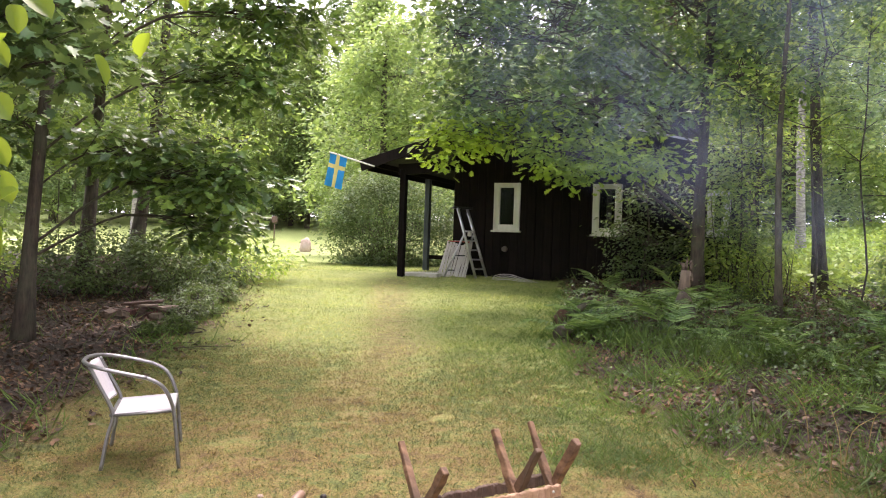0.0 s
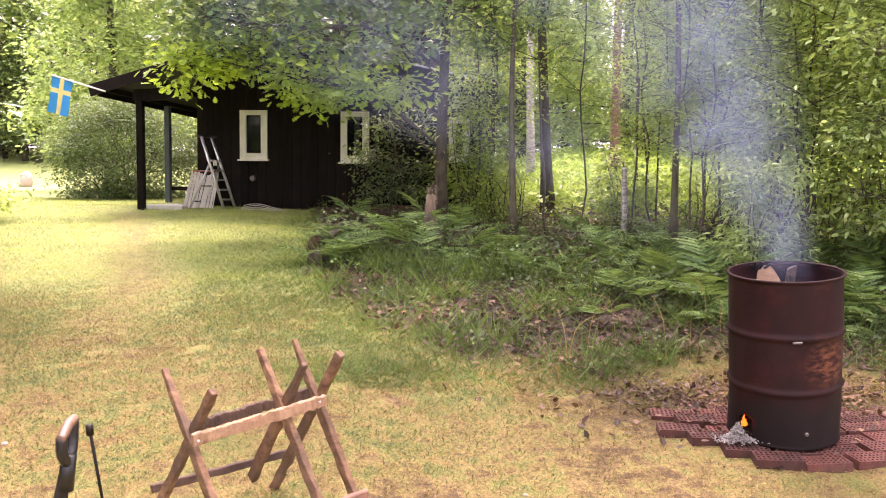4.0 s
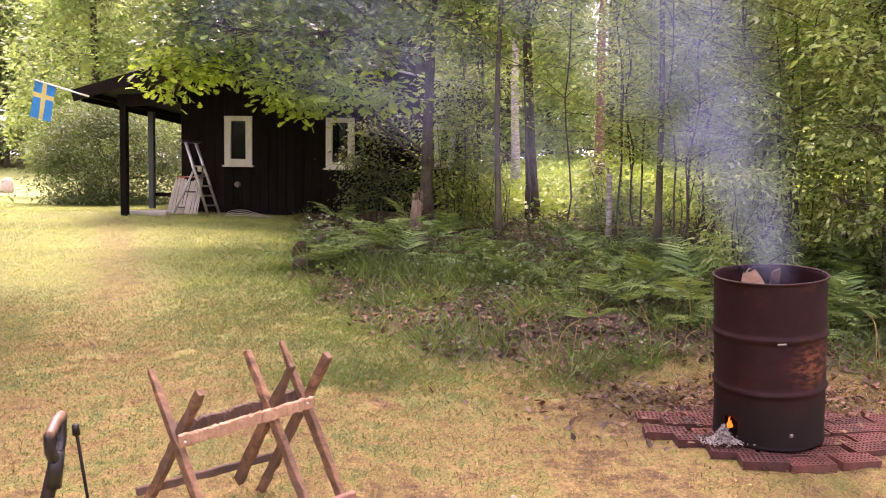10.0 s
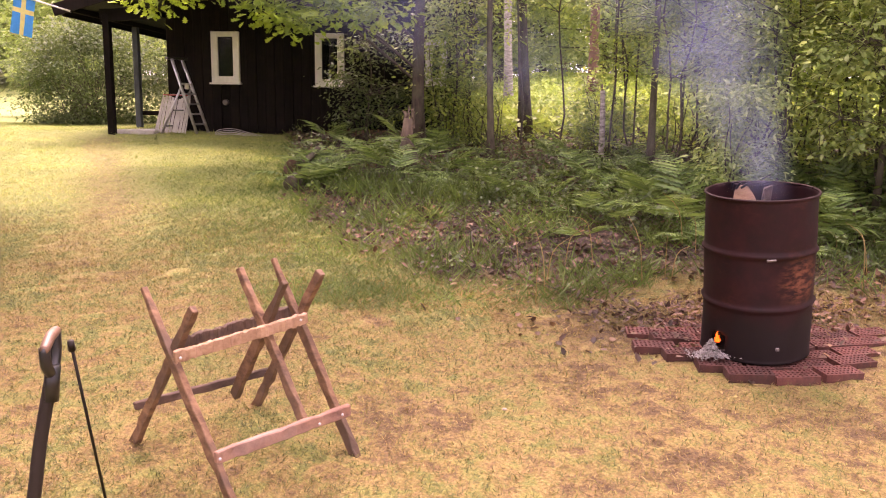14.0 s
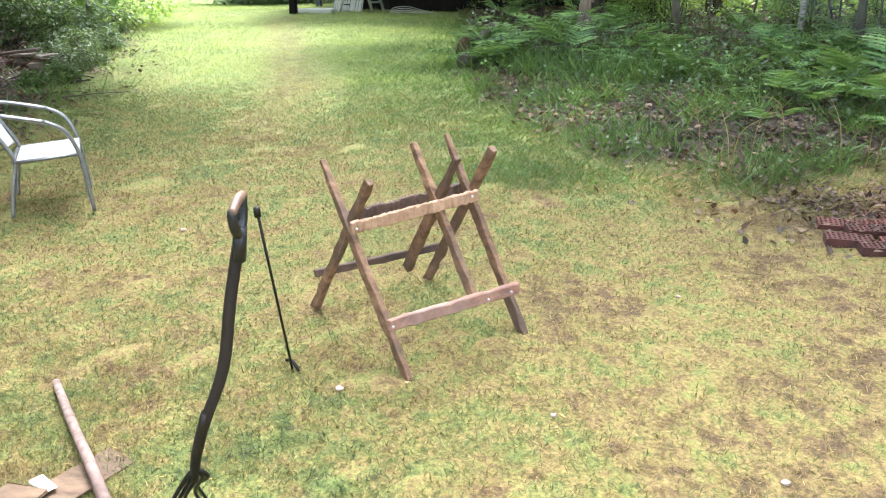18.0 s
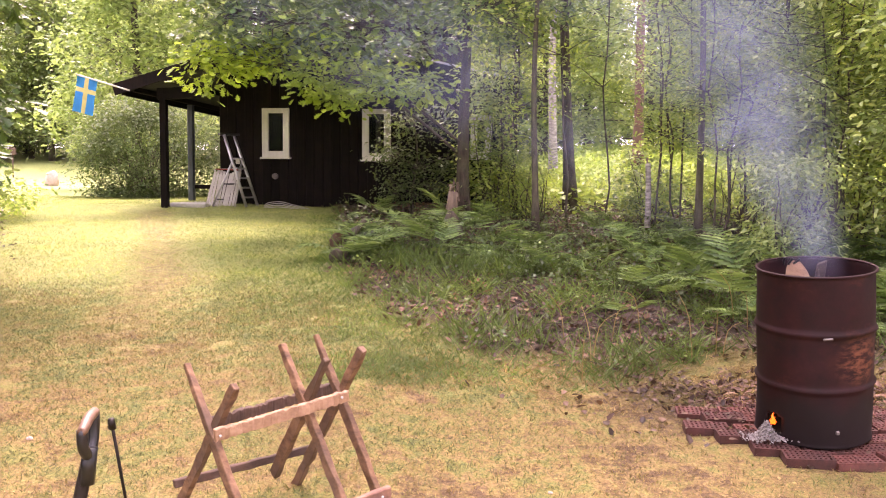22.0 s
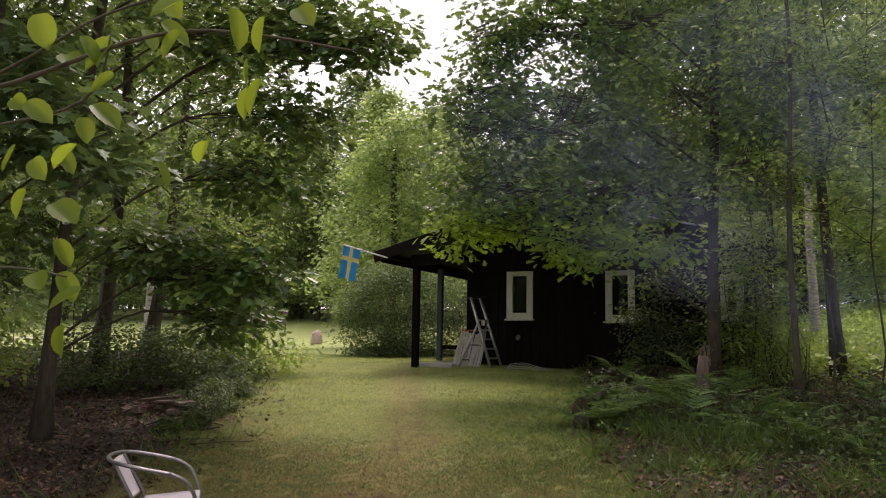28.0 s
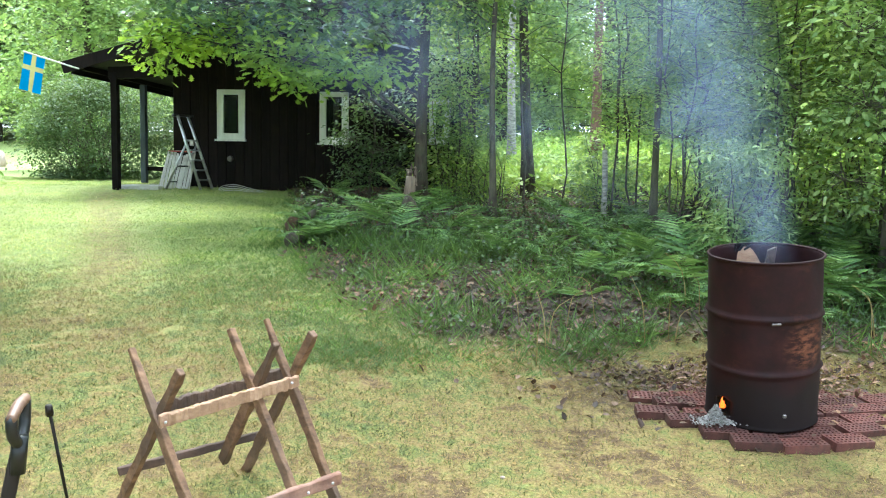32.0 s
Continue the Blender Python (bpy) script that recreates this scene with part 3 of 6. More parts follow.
gx, gy = spaced(-13, 8, 0.11, 1500), spaced(-1.0, 17, 0.11, 1500)
X, Y = np.meshgrid(gx, gy)
Z = height(X, Y) + rng.normal(0, 0.006, X.shape) * (np.abs(X) < 14)
nx, ny = len(gx), len(gy)
me = bpy.data.meshes.new("ground")
me.vertices.add(nx * ny)
me.vertices.foreach_set("co", np.stack((X, Y, Z), -1).ravel())
ii = (np.arange(ny - 1)[:, None] * nx + np.arange(nx - 1)[None, :]).ravel()
quads = np.stack((ii, ii + 1, ii + nx + 1, ii + nx), -1)
me.loops.add(quads.size)
me.loops.foreach_set("vertex_index", quads.ravel().astype(np.int32))
me.polygons.add(len(quads))
me.polygons.foreach_set("loop_start", (np.arange(len(quads)) * 4).astype(np.int32))
me.update(calc_edges=True)
cover = me.color_attributes.new("cover", "FLOAT_COLOR", "POINT")
Wd = woods(X, Y)
scorch = np.exp(-(((X - 1.9) / 0.95) ** 2 + ((Y - 4.85) / 0.55) ** 2) ** 2)
field = smooth(15, 20, Y) + 0 * X
cols = np.stack((np.maximum(Wd * (1 - field * 0.8), 0.8 * scorch), patches(X, Y) * (1 - field), np.clip(0.9 * field + (0.28 * smooth(4.6, 7.5, Y) + 0.42 * smooth(6.5, 11.5, Y)) * (1 - Wd) * (1 - 0.45 * smooth(0.5, 0.95, patches(X, Y))), 0, 1), np.ones_like(X)), -1)
cover.data.foreach_set("color", cols.astype(np.float32).ravel())
me.materials.append(SOIL)
me.polygons.foreach_set("use_smooth", [True] * len(me.polygons))
tagged(new("ground", me), "sloping mossy lawn and leaf-strewn forest floor", "ground", "", "structure")


def scatter(n, x0, x1, y0, y1, keep, r):
    x, y = r.uniform(x0, x1, n), r.uniform(y0, y1, n)
    k = r.random(n) < keep(x, y)
    return x[k], y[k]


def stuff_on_ground(name, label, category, x, y, half, size, mat, r, upright=1.0, lift=0.0, flat=0.5, **kw):
    z = height(x, y) + lift
    pos = np.stack((x, y, z), -1)
    ax = rand_dirs(r, len(x), flat)
    ax[:, 2] = np.abs(ax[:, 2]) + upright
    no = rand_dirs(r, len(x), 0.3) + (0, 0, 0.0 if upright > 0.4 else 3.0)
    ob = leaf_mesh(name, half, pos, ax, no, size * r.uniform(0.5, 1.3, len(x)), mat, None, label=label, **kw)
    ob["category"] = category
    return ob


HALF_THIN = ((0.0, 0.0), (0.022, 0.02), (0.016, 0.6), (0.0, 1.0))
HALF_TUFT = ((0.0, 0.0), (0.055, 0.3), (0.0, 1.0))
r = np.random.default_rng(3)
lawn_only = lambda x, y: (1 - woods(x, y)) * (1 - 0.95 * np.exp(-(((x - 1.85) / 0.7) ** 2 + ((y - 4.4) / 0.5) ** 2) ** 3))
x, y = scatter(900000, -5.0, 3.6, 1.3, 8.8, lambda x, y: lawn_only(x, y) * (1 - smooth(6.6, 8.8, y)) * (1.05 - 0.8 * patches(x, y)), r)
stuff_on_ground("grass", "short mossy green lawn grass", "grass", x, y, HALF_TUFT, 0.030, GRASS, r, 0.4)
x, y = scatter(120000, -3.4, 0.4, 1.2, 4.0, lambda x, y: (0.7 + 0.3 * np.sin(x * 7 + y * 3) * np.sin(y * 9 - x * 2)) * np.exp(-(((x + 1.7) / 1.1) ** 2 + ((y - 2.2) / 1.0) ** 2) ** 2), r)
stuff_on_ground("grass", "mossy grass round the boards", "grass", x, y, HALF_TUFT, 0.026, GRASS, r, 0.3)
x, y = scatter(120000, -6.0, 3.6, 1.3, 14.0, lambda x, y: lawn_only(x, y) * (0.02 + 0.78 * smooth(0.25, 0.9, patches(x, y))) * (0.4 + 0.6 * (np.sin(x * 4.1 + y) * np.sin(y * 5.3 - x) > -0.2)), r)
stuff_on_ground("dry_grass", "dry straw-coloured clippings lying in the lawn", "grass", x, y, HALF_TUFT, 0.028, STRAW, r, 0.15, 0.004)
x, y = scatter(360000, -10, 1, 4.6, 18.5, lambda x, y: lawn_only(x, y) * (0.35 * smooth(4.6, 6.6, y) + 0.65 * smooth(6.3, 10.0, y)) * (1 - smooth(-4.6, -4.2, x) * smooth(14.9, 15.0, y)) * (1.05 - 0.8 * patches(x, y)), r)
stuff_on_ground("grass", "short green lawn grass towards the hut", "grass", x, y, HALF_TUFT, 0.028 + 0.017 * smooth(6, 9, y), FAR_GRASS, r, 0.35)
x, y = scatter(300000, -5.5, 2.5, 2.6, 13.5, lambda x, y: lawn_only(x, y) * smooth(0.36, 0.06, patches(x, y)) * (0.45 + 0.55 * (np.sin(x * 3.7 + y * 1.9) * np.sin(y * 4.3 - x * 1.3) > -0.3)), r)
stuff_on_ground("grass", "fresh green grass in the moister hollows of the lawn", "grass", x, y, HALF_TUFT, 0.034, LAWN_GREEN, r, 0.4)
x, y = scatter(40000, -10, 5.5, 4.0, 15.0, lambda x, y: (woods(x, y) > 0.2) * np.exp(-((woods(x, y) - 0.6) / 0.25) ** 2) * 0.9, r)
stuff_on_ground("tall_grass", "tufts of taller grass along the forest edge", "grass", x, y, HALF_THIN, 0.20, TALL_GRASS, r, 0.6)
x, y = scatter(17000, -1.6, 5.8, 5.0, 9.2, lambda x, y: (woods(x, y) > 0.4) * (0.05 + 0.8 * (np.sin(x * 2.9 + 0.7 * y) * np.sin(y * 3.9 - x) > 0.22)), r)
stuff_on_ground("tall_grass", "arching tufts of grass in front of the ferns", "grass", x, y, HALF_THIN, 0.21, TALL_GRASS, r, 0.45)
x, y = scatter(110000, -12, 8, 2.5, 17, lambda x, y: (woods(x, y) > 0.55) * 0.8 + 0.25 * (woods(x, y) > 0.1) + 0.6 * np.exp(-(((x - 1.9) / 1.0) ** 2 + ((y - 4.9) / 0.45) ** 2)), r)
stuff_on_ground("leaf_litter", "brown dead oak leaves on the forest floor", "leaves", x, y, HALF_DEAD, 0.052, LITTER, r, 0.05, 0.012, flat=0.4, fold=0.4)
x, y = scatter(160, -3.8, 3.0, 2.0, 9, lawn_only, r)
stuff_on_ground("fallen_leaves", "pale dead leaves scattered on the lawn", "leaves", x, y, HALF_OVAL, 0.026, STRAW, r, 0.05, 0.008, flat=0.3)
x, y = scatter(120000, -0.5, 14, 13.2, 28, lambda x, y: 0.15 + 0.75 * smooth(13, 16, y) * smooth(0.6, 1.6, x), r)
stuff_on_ground("meadow_grass", "meadow grass and bracken behind the trees, sunlight put into its bright colour", "grass", x, y, HALF_DEAD, 0.12, MEADOW, r, 0.35, r.uniform(0, 0.45, len(x)))
x, y = scatter(26000, 0.2, 4.2, 4.2, 6.4, lambda x, y: 0.8 * np.exp(-(((x - 2.0) / 1.5) ** 2 + ((y - 5.15) / 0.42) ** 2)) * (0.3 + 0.7 * (np.sin(x * 5.1) * np.sin(y * 6.3 + x) > -0.2)), r)
stuff_on_ground("dry_grass", "dry trampled grass behind the hearth", "grass", x, y, HALF_THIN, 0.075, STRAW, r, 0.2, 0.01)
x, y = scatter(22000, -1.4, 5.5, 5.0, 8.6, lambda x, y: (woods(x, y) > 0.3) * 0.6 * (np.sin(x * 4.3 + 2) * np.sin(y * 3.7 - x) > -0.35), r)
stuff_on_ground("grass", "thin green grass between dead leaves", "grass", x, y, HALF_TUFT, 0.075, TALL_GRASS, r, 0.5)
x, y = scatter(30000, -1.6, 0.8, 4.7, 6.2, lambda x, y: np.exp(-(((x + 0.45) / 0.48) ** 2 + ((y - 5.38) / 0.24) ** 2)) * 0.8, r)
stuff_on_ground("grass", "patch of fresh dark green grass in a hollow", "grass", x, y, HALF_TUFT, 0.055, TALL_GRASS, r, 0.4)
fern_line = lambda x: np.maximum(8.35 - 0.72 * x, 5.75)
# low leaves between the ferns, coloured dark in place of shade
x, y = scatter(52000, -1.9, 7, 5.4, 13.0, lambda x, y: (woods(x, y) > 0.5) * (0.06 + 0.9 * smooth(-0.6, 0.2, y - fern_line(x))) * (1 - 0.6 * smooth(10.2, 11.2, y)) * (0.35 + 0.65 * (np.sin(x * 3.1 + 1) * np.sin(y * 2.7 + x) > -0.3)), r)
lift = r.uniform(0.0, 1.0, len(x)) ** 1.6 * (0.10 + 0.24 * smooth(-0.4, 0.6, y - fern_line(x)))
stuff_on_ground("undergrowth", "dense low leafy undergrowth between the ferns, its colour darkened for shade", "weeds", x, y, HALF_OVAL, 0.048, SHADED_LEAF, r, 0.25, lift)
x, y = scatter(16000, -1.6, 6, 8.0, 12.0, lambda x, y: (woods(x, y) > 0.4) * np.exp(-((y - fern_line(x) - 0.2) / 0.5) ** 2), r)
stuff_on_ground("tall_grass", "long dark grass at the foot of the fern bank", "grass", x, y, HALF_THIN, 0.26, TALL_GRASS, r, 0.7)
# longer bank grass; the dark green doubles as tree shade on the lawn
x, y = scatter(60000, -3.0, 1.2, 5.0, 13.5, lambda x, y: (woods(x, y) < 0.5) * (0.75 * woods(x + 0.15, y + 0.15) + 0.35 * woods(x + 0.45, y + 0.4) + 0.15 * woods(x + 0.9, y + 0.6)), r)
stuff_on_ground("tall_grass", "longer green grass along the bank, its dark tone also standing for shade", "grass", x, y, HALF_TUFT, 0.06, TALL_GRASS, r, 0.5)
x, y = scatter(900, 1.0, 3.0, 3.85, 4.95, lambda x, y: np.exp(-(((x - 1.85) / 0.75) ** 2 + ((y - 4.5) / 0.42) ** 2) ** 2) * (0.2 + 0.8 * smooth(4.1, 4.8, y)), r)
stuff_on_ground("wood_chips", "reddish brown chips and dead leaves lying on the bricks", "chips", x, y, HALF_DEAD, 0.036, LITTER, r, 0.08, 0.058, flat=0.4, fold=0.3)
x, y = scatter(5000, 0.9, 3.4, 4.6, 5.5, lambda x, y: np.exp(-(((x - 2.0) / 0.9) ** 2 + ((y - 4.98) / 0.22) ** 2)), r)
stuff_on_ground("wood_chips", "heap of reddish bark chips behind the hearth", "chips", x, y, HALF_DEAD, 0.036, CHIP, r, 0.12, r.uniform(0, 0.07, len(x)), flat=0.5, fold=0.3)
sx, sy = scatter(520, -1.5, 5.5, 5.2, 9.6, lambda x, y: (woods(x, y) > 0.35) * (0.15 + 0.4 * (np.sin(x * 3.3 - 1) * np.sin(y * 2.9 + x) > 0.1)), r)
k = 12
hx, hy = np.repeat(sx, k) + r.normal(0, 0.045, len(sx) * k), np.repeat(sy, k) + r.normal(0, 0.045, len(sx) * k)
stuff_on_ground("herbs", "small light green seedlings and herbs on the bank", "herbs", hx, hy, HALF_OVAL, 0.036, WEED, r, 0.15, np.repeat(r.uniform(0.06, 0.24, len(sx)), k) + r.uniform(-0.05, 0.03, len(hx)))
for k in range(26):
    px, py = r.uniform(0.6, 3.4), r.uniform(5.15, 6.4)
    ln = r.uniform(0.25, 0.55)
    a = r.uniform(0, 6.28)
    stalk = thing("dry_stalk", Matrix.Translation((px, py, gz(px, py))), "thin bent straw-coloured stalk behind the hearth", "stalk", "dry stalks on the bank")
    tube("stem", [(0, 0, -0.02), (0.1 * ln * math.cos(a), 0.1 * ln * math.sin(a), 0.6 * ln), (0.4 * ln * math.cos(a), 0.4 * ln * math.sin(a), ln * r.uniform(0.7, 1.0))], [0.004, 0.003, 0.0015], STRAW, stalk, rounded=3, sides=4)
# dry stalks and twigs
tv, tf = [], []
for k in range(220):
    px, py = r.uniform(-9, 5.5), r.uniform(4.2, 12)
    if woods(px, py) < 0.35:
        continue
    a, ln = r.uniform(0, 6.28), r.uniform(0.15, 0.7)
    p = Vector((px, py, gz(px, py) + 0.015))
    q = p + Vector((math.cos(a) * ln, math.sin(a) * ln, 0))
    q.z = gz(q.x, q.y) + r.uniform(0.01, 0.12)
    v, f = tube_data([p, p.lerp(q, 0.5) + Vector(r.normal(0, 0.02, 3)), q], [0.006, 0.005, 0.003], 4, False, len(tv))
    tv += v
    tf += f
tagged(mesh_part("twigs", tv, tf, YOUNG_BARK), "thin dead twigs on the forest floor", "twigs", "", "stuff")


# ---- hut ----
HUT = Matrix.Translation((-4.38, 15.09, 0)) @ Matrix.Rotation(radians(-6.5), 4, "Z")
FLOOR = 0.86
LEN, DEEP = 5.12, 5.2
RIDGE_S, RIDGE_Z, SL, SR = 1.55, 3.86, 0.28, 0.215
hut = thing("hut", HUT, "small black-stained board hut with white-framed windows and a porch", "hut")


def roof_at(s):
    return RIDGE_Z - (SL * (RIDGE_S - s) if s < RIDGE_S else SR * (s - RIDGE_S))


OPEN = ((0.835, 1.30, 1.80, 2.68), (2.685, 3.155, 1.765, 2.66), (4.62, 4.95, 1.80, 2.55))
BOARD_W = 0.162
count = int(LEN / BOARD_W) + 1
for i in range(count):
    s0, s1 = i * BOARD_W + 0.004, min((i + 1) * BOARD_W - 0.004, LEN)
    if s1 - s0 < 0.03:
        continue
    mid = (s0 + s1) / 2
    spans = [(FLOOR - 0.05 + r.uniform(0, 0.03), roof_at(mid) - 0.10)]
    for o0, o1, z0, z1 in OPEN:
        if s1 > o0 and s0 < o1:
            spans = [(spans[0][0], z0), (z1, spans[0][1])]
    for z0, z1 in spans:
        t = 0.022 + 0.012 * (i % 2) + r.uniform(0, 0.003)
        part("board", box_bm(s1 - s0, t, z1 - z0, pose(mid, -t / 2, (z0 + z1) / 2), 0.003), BOARD, hut)
# sheathing behind the boards, side and back walls
for s0, s1, z0, z1 in ((0, 0.835, FLOOR, 2.9), (0.835, 1.30, FLOOR, 1.8), (0.835, 1.30, 2.68, 3.3), (1.30, 2.685, FLOOR, 3.3), (2.685, 3.155, FLOOR, 1.765), (2.685, 3.155, 2.66, 3.3), (3.155, 4.62, FLOOR, 2.95), (4.62, 4.95, FLOOR, 1.8), (4.62, 4.95, 2.55, 2.85), (4.95, LEN, FLOOR, 2.8)):
    part("sheathing", box_bm(s1 - s0, 0.08, z1 - z0, pose((s0 + s1) / 2, 0.045, (z0 + z1) / 2)), BOARD, hut)
for s in (0.05, LEN - 0.05):
    part("side_wall", box_bm(0.1, DEEP, 1.95, pose(s, 0.09 + DEEP / 2, FLOOR + 0.97), 0.004), BOARD, hut)
part("back_wall", box_bm(LEN, 0.1, 2.1, pose(LEN / 2, DEEP + 0.1, FLOOR + 1.05), 0.004), BOARD, hut)
part("floor_deck", box_bm(LEN - 0.1, DEEP, 0.1, pose(LEN / 2, DEEP / 2 + 0.1, FLOOR + 0.02)), BOARD, hut)
for z in (2.85, 3.2, 3.5):
    w = (z - 2.6) * 0
    half_l, half_r = (RIDGE_Z - 0.15 - z) / SL, (RIDGE_Z - 0.15 - z) / SR
    part("gable_sheathing", box_bm(min(half_r, LEN - RIDGE_S) + min(half_l, RIDGE_S) - 0.1, 0.08, 0.34, pose(RIDGE_S + (min(half_r, LEN - RIDGE_S) - min(half_l, RIDGE_S)) / 2, 0.047, z - 0.1)), BOARD, hut)


def window(o, sill_drop):
    o0, o1, z0, z1 = o
    w = new("window")
    w.parent = hut
    w["label"] = "tall narrow casement window in a white frame"
    fr = 0.095
    for a, b2, c, d in ((o0 - 0.02, o0 + fr, z0, z1), (o1 - fr, o1 + 0.02, z0, z1)):
        part("stile", box_bm(b2 - a, 0.06, d - c, pose((a + b2) / 2, -0.036, (c + d) / 2), 0.005), WHITE_PAINT, w)
    part("head", box_bm(o1 - o0 - 2 * fr + 0.004, 0.058, fr * 0.9, pose((o0 + o1) / 2, -0.036, z1 - fr * 0.45), 0.004), WHITE_PAINT, w)
    part("bottom_rail", box_bm(o1 - o0 - 2 * fr + 0.004, 0.058, fr * 1.2, pose((o0 + o1) / 2, -0.036, z0 + fr * 0.6), 0.004), WHITE_PAINT, w)
    part("sill", box_bm(o1 - o0 + 0.10, 0.10, 0.03, pose((o0 + o1) / 2, -0.058, z0 - 0.012), 0.005), WHITE_PAINT, w)
    pane = part("pane", box_bm(o1 - o0 - 2 * fr + 0.02, 0.005, z1 - z0 - 1.8 * fr, pose((o0 + o1) / 2, -0.015, (z0 + z1) / 2)), GLASS, w)
    pane.visible_shadow = False


for o in OPEN:
    window(o, 0)
part("curtain", box_bm(0.10, 0.02, 0.66, pose(2.92, 0.13, 2.25), 0.004), CURTAIN, hut, "pale curtain behind the glass")
vent = part("vent", box_bm(0.01, 0.01, 0.01), SNOUT, hut, "round metal wall vent")
bm = bmesh.new()
bmesh.ops.create_cone(bm, cap_ends=True, segments=20, radius1=0.055, radius2=0.045, depth=0.06, matrix=pose(1.05, -0.06, 1.46, 90))
bm.to_mesh(vent.data)
bm.free()
# roof slabs with verge boards
FRONT, BACK = -0.98, DEEP + 0.6
for s0, s1, name in ((-1.50, RIDGE_S, "roof_slope"), (RIDGE_S, LEN + 0.32, "roof_slope")):
    z0, z1 = roof_at(s0), roof_at(s1)
    v = [(s0, FRONT, z0), (s1, FRONT, z1), (s1, BACK, z1), (s0, BACK, z0)]
    v += [(a, b2, c - 0.10) for a, b2, c in v]
    sl = mesh_part(name, v, [(0, 1, 2, 3), (7, 6, 5, 4), (0, 4, 5, 1), (1, 5, 6, 2), (2, 6, 7, 3), (3, 7, 4, 0)], ROOF, hut, soft=False)
    part("verge_board", beam_bm((s0, FRONT - 0.014, z0 - 0.09), (s1, FRONT - 0.014, z1 - 0.09), 0.024, 0.2, bevel=0.003, wear=0.001), BOARD, sl)
    if s1 > 3:
        part("verge_flashing", beam_bm((s0 + 0.1, FRONT - 0.03, z0 + 0.018), (s1, FRONT - 0.03, z1 + 0.018), 0.05, 0.03, bevel=0.003, wear=0.001), ALU, sl, "pale metal verge flashing")
up = part("raised_roof", box_bm(2.6, 2.2, 1.15, pose(2.7, 3.2, 3.95), 0.01), BOARD, hut)
part("raised_roof_cap", box_bm(2.9, 2.5, 0.08, pose(2.7, 3.2, 4.56, 0, 4), 0.01), ROOF, up)
# porch
part("porch_post", box_bm(0.115, 0.115, 2.02, pose(-0.70, -0.775, FLOOR + 1.0), 0.008), BOARD, hut)
part("porch_beam", beam_bm((-0.80, -0.775, 2.86), (0.02, -0.775, 2.90), 0.10, 0.20, bevel=0.006), BOARD, hut)
part("porch_fascia", beam_bm((-1.36, FRONT + 0.06, 2.90), (-1.36, BACK - 0.1, 2.86), 0.05, 0.14, bevel=0.004), BOARD, hut)
for s in (-1.2, -0.6):
    part("rafter", beam_bm((s, FRONT + 0.1, roof_at(s) - 0.15), (s, BACK - 0.2, roof_at(s) - 0.15), 0.05, 0.09, bevel=0.003), BOARD, hut)
part("porch_back_post", box_bm(0.11, 0.11, 1.95, pose(-1.18, 1.385, FLOOR + 1.05), 0.008), BLUE_POST, hut, "blue-grey painted porch post")
part("porch_rail", beam_bm((-1.15, 1.42, 1.25), (0, 1.42, 1.25), 0.05, 0.08, bevel=0.004), BOARD, hut)
part("porch_slab", box_bm(0.78, 3.4, 0.12, pose(-0.39, 1.0, FLOOR + 0.05), 0.01), CONCRETE, hut, "pale concrete porch slab")


# ---- flag ----
flag_base = Vector((-5.86, 13.98, 2.95))
flag = thing("flag", Matrix.Translation(flag_base), "bright blue flag with a yellow cross on a white pole", "flag")
tube("flagpole", [(0.25, 0.05, -0.07), (-0.64, 0.02, 0.19)], 0.014, WHITE_PAINT, flag)
ax = Vector((-0.64 - 0.25, -0.03, 0.26)).normalized()
top_out = Vector((0.25, 0.05, -0.07)) + ax * 0.905
for u0, u1, v0, v1, mt in ((0, 5, 0, 4, BLUE), (5, 7, 0, 10, YELLOW), (0, 5, 6, 10, BLUE), (7, 16, 0, 4, BLUE), (7, 16, 6, 10, BLUE), (0, 5, 4, 6, YELLOW), (7, 16, 4, 6, YELLOW)):
    n1, n2 = (u1 - u0) * 2 + 1, (v1 - v0) + 1
    vs, fs = [], []
    for side in (0, 1):
        for a in np.linspace(u0, u1, n1):
            for c in np.linspace(v0, v1, n2):
                p = top_out - ax * (0.32 * c / 10) + Vector((0.03 * c / 10 - 0.10 * a / 16, 0.012 * math.sin(c * 0.9 + a * 0.25) + 0.004 * side, -0.60 * a / 16))
                vs.append(p)
    m0 = n1 * n2
    for i in range(n1 - 1):
        for j in range(n2 - 1):
            q = i * n2 + j
            fs += [(q, q + 1, q + n2 + 1, q + n2), (m0 + q, m0 + q + n2, m0 + q + n2 + 1, m0 + q + 1)]
    mesh_part("field" if mt is BLUE else "cross", vs, fs, mt, flag)


# ---- step ladder, bundle, hose by the hut ----
lz = gz(-3.9, 14.6)
ladder = thing("step_ladder", Matrix.Translation((-3.9, 14.55, lz)), "open aluminium step ladder standing against the black wall", "ladder")
for k in (0, 1):
    o = 0.12 * k
    tube("front_rail", [(0.13 + o * 1.1, -0.02 + 0.3 * k, 0), (-0.27 + o * 0.9, 0.05 + 0.26 * k, 1.27)], 0.026, ALU, ladder, sides=6)
    tube("rear_rail", [(-0.47 + o * 1.0, -0.02 + 0.3 * k, 0), (-0.12 + o * 0.9, 0.03 + 0.28 * k, 0.80)], 0.02, ALU, ladder, sides=6)
for k in range(5):
    t = 0.13 + 0.135 * k
    a = Vector((0.13, -0.02, 0)).lerp(Vector((-0.27, 0.05, 1.27)), t)
    b2 = Vector((0.262, 0.28, 0)).lerp(Vector((-0.162, 0.31, 1.27)), t)
    part("tread", beam_bm(a, b2, 0.085, 0.028, bevel=0.004, wear=0), ALU, ladder)
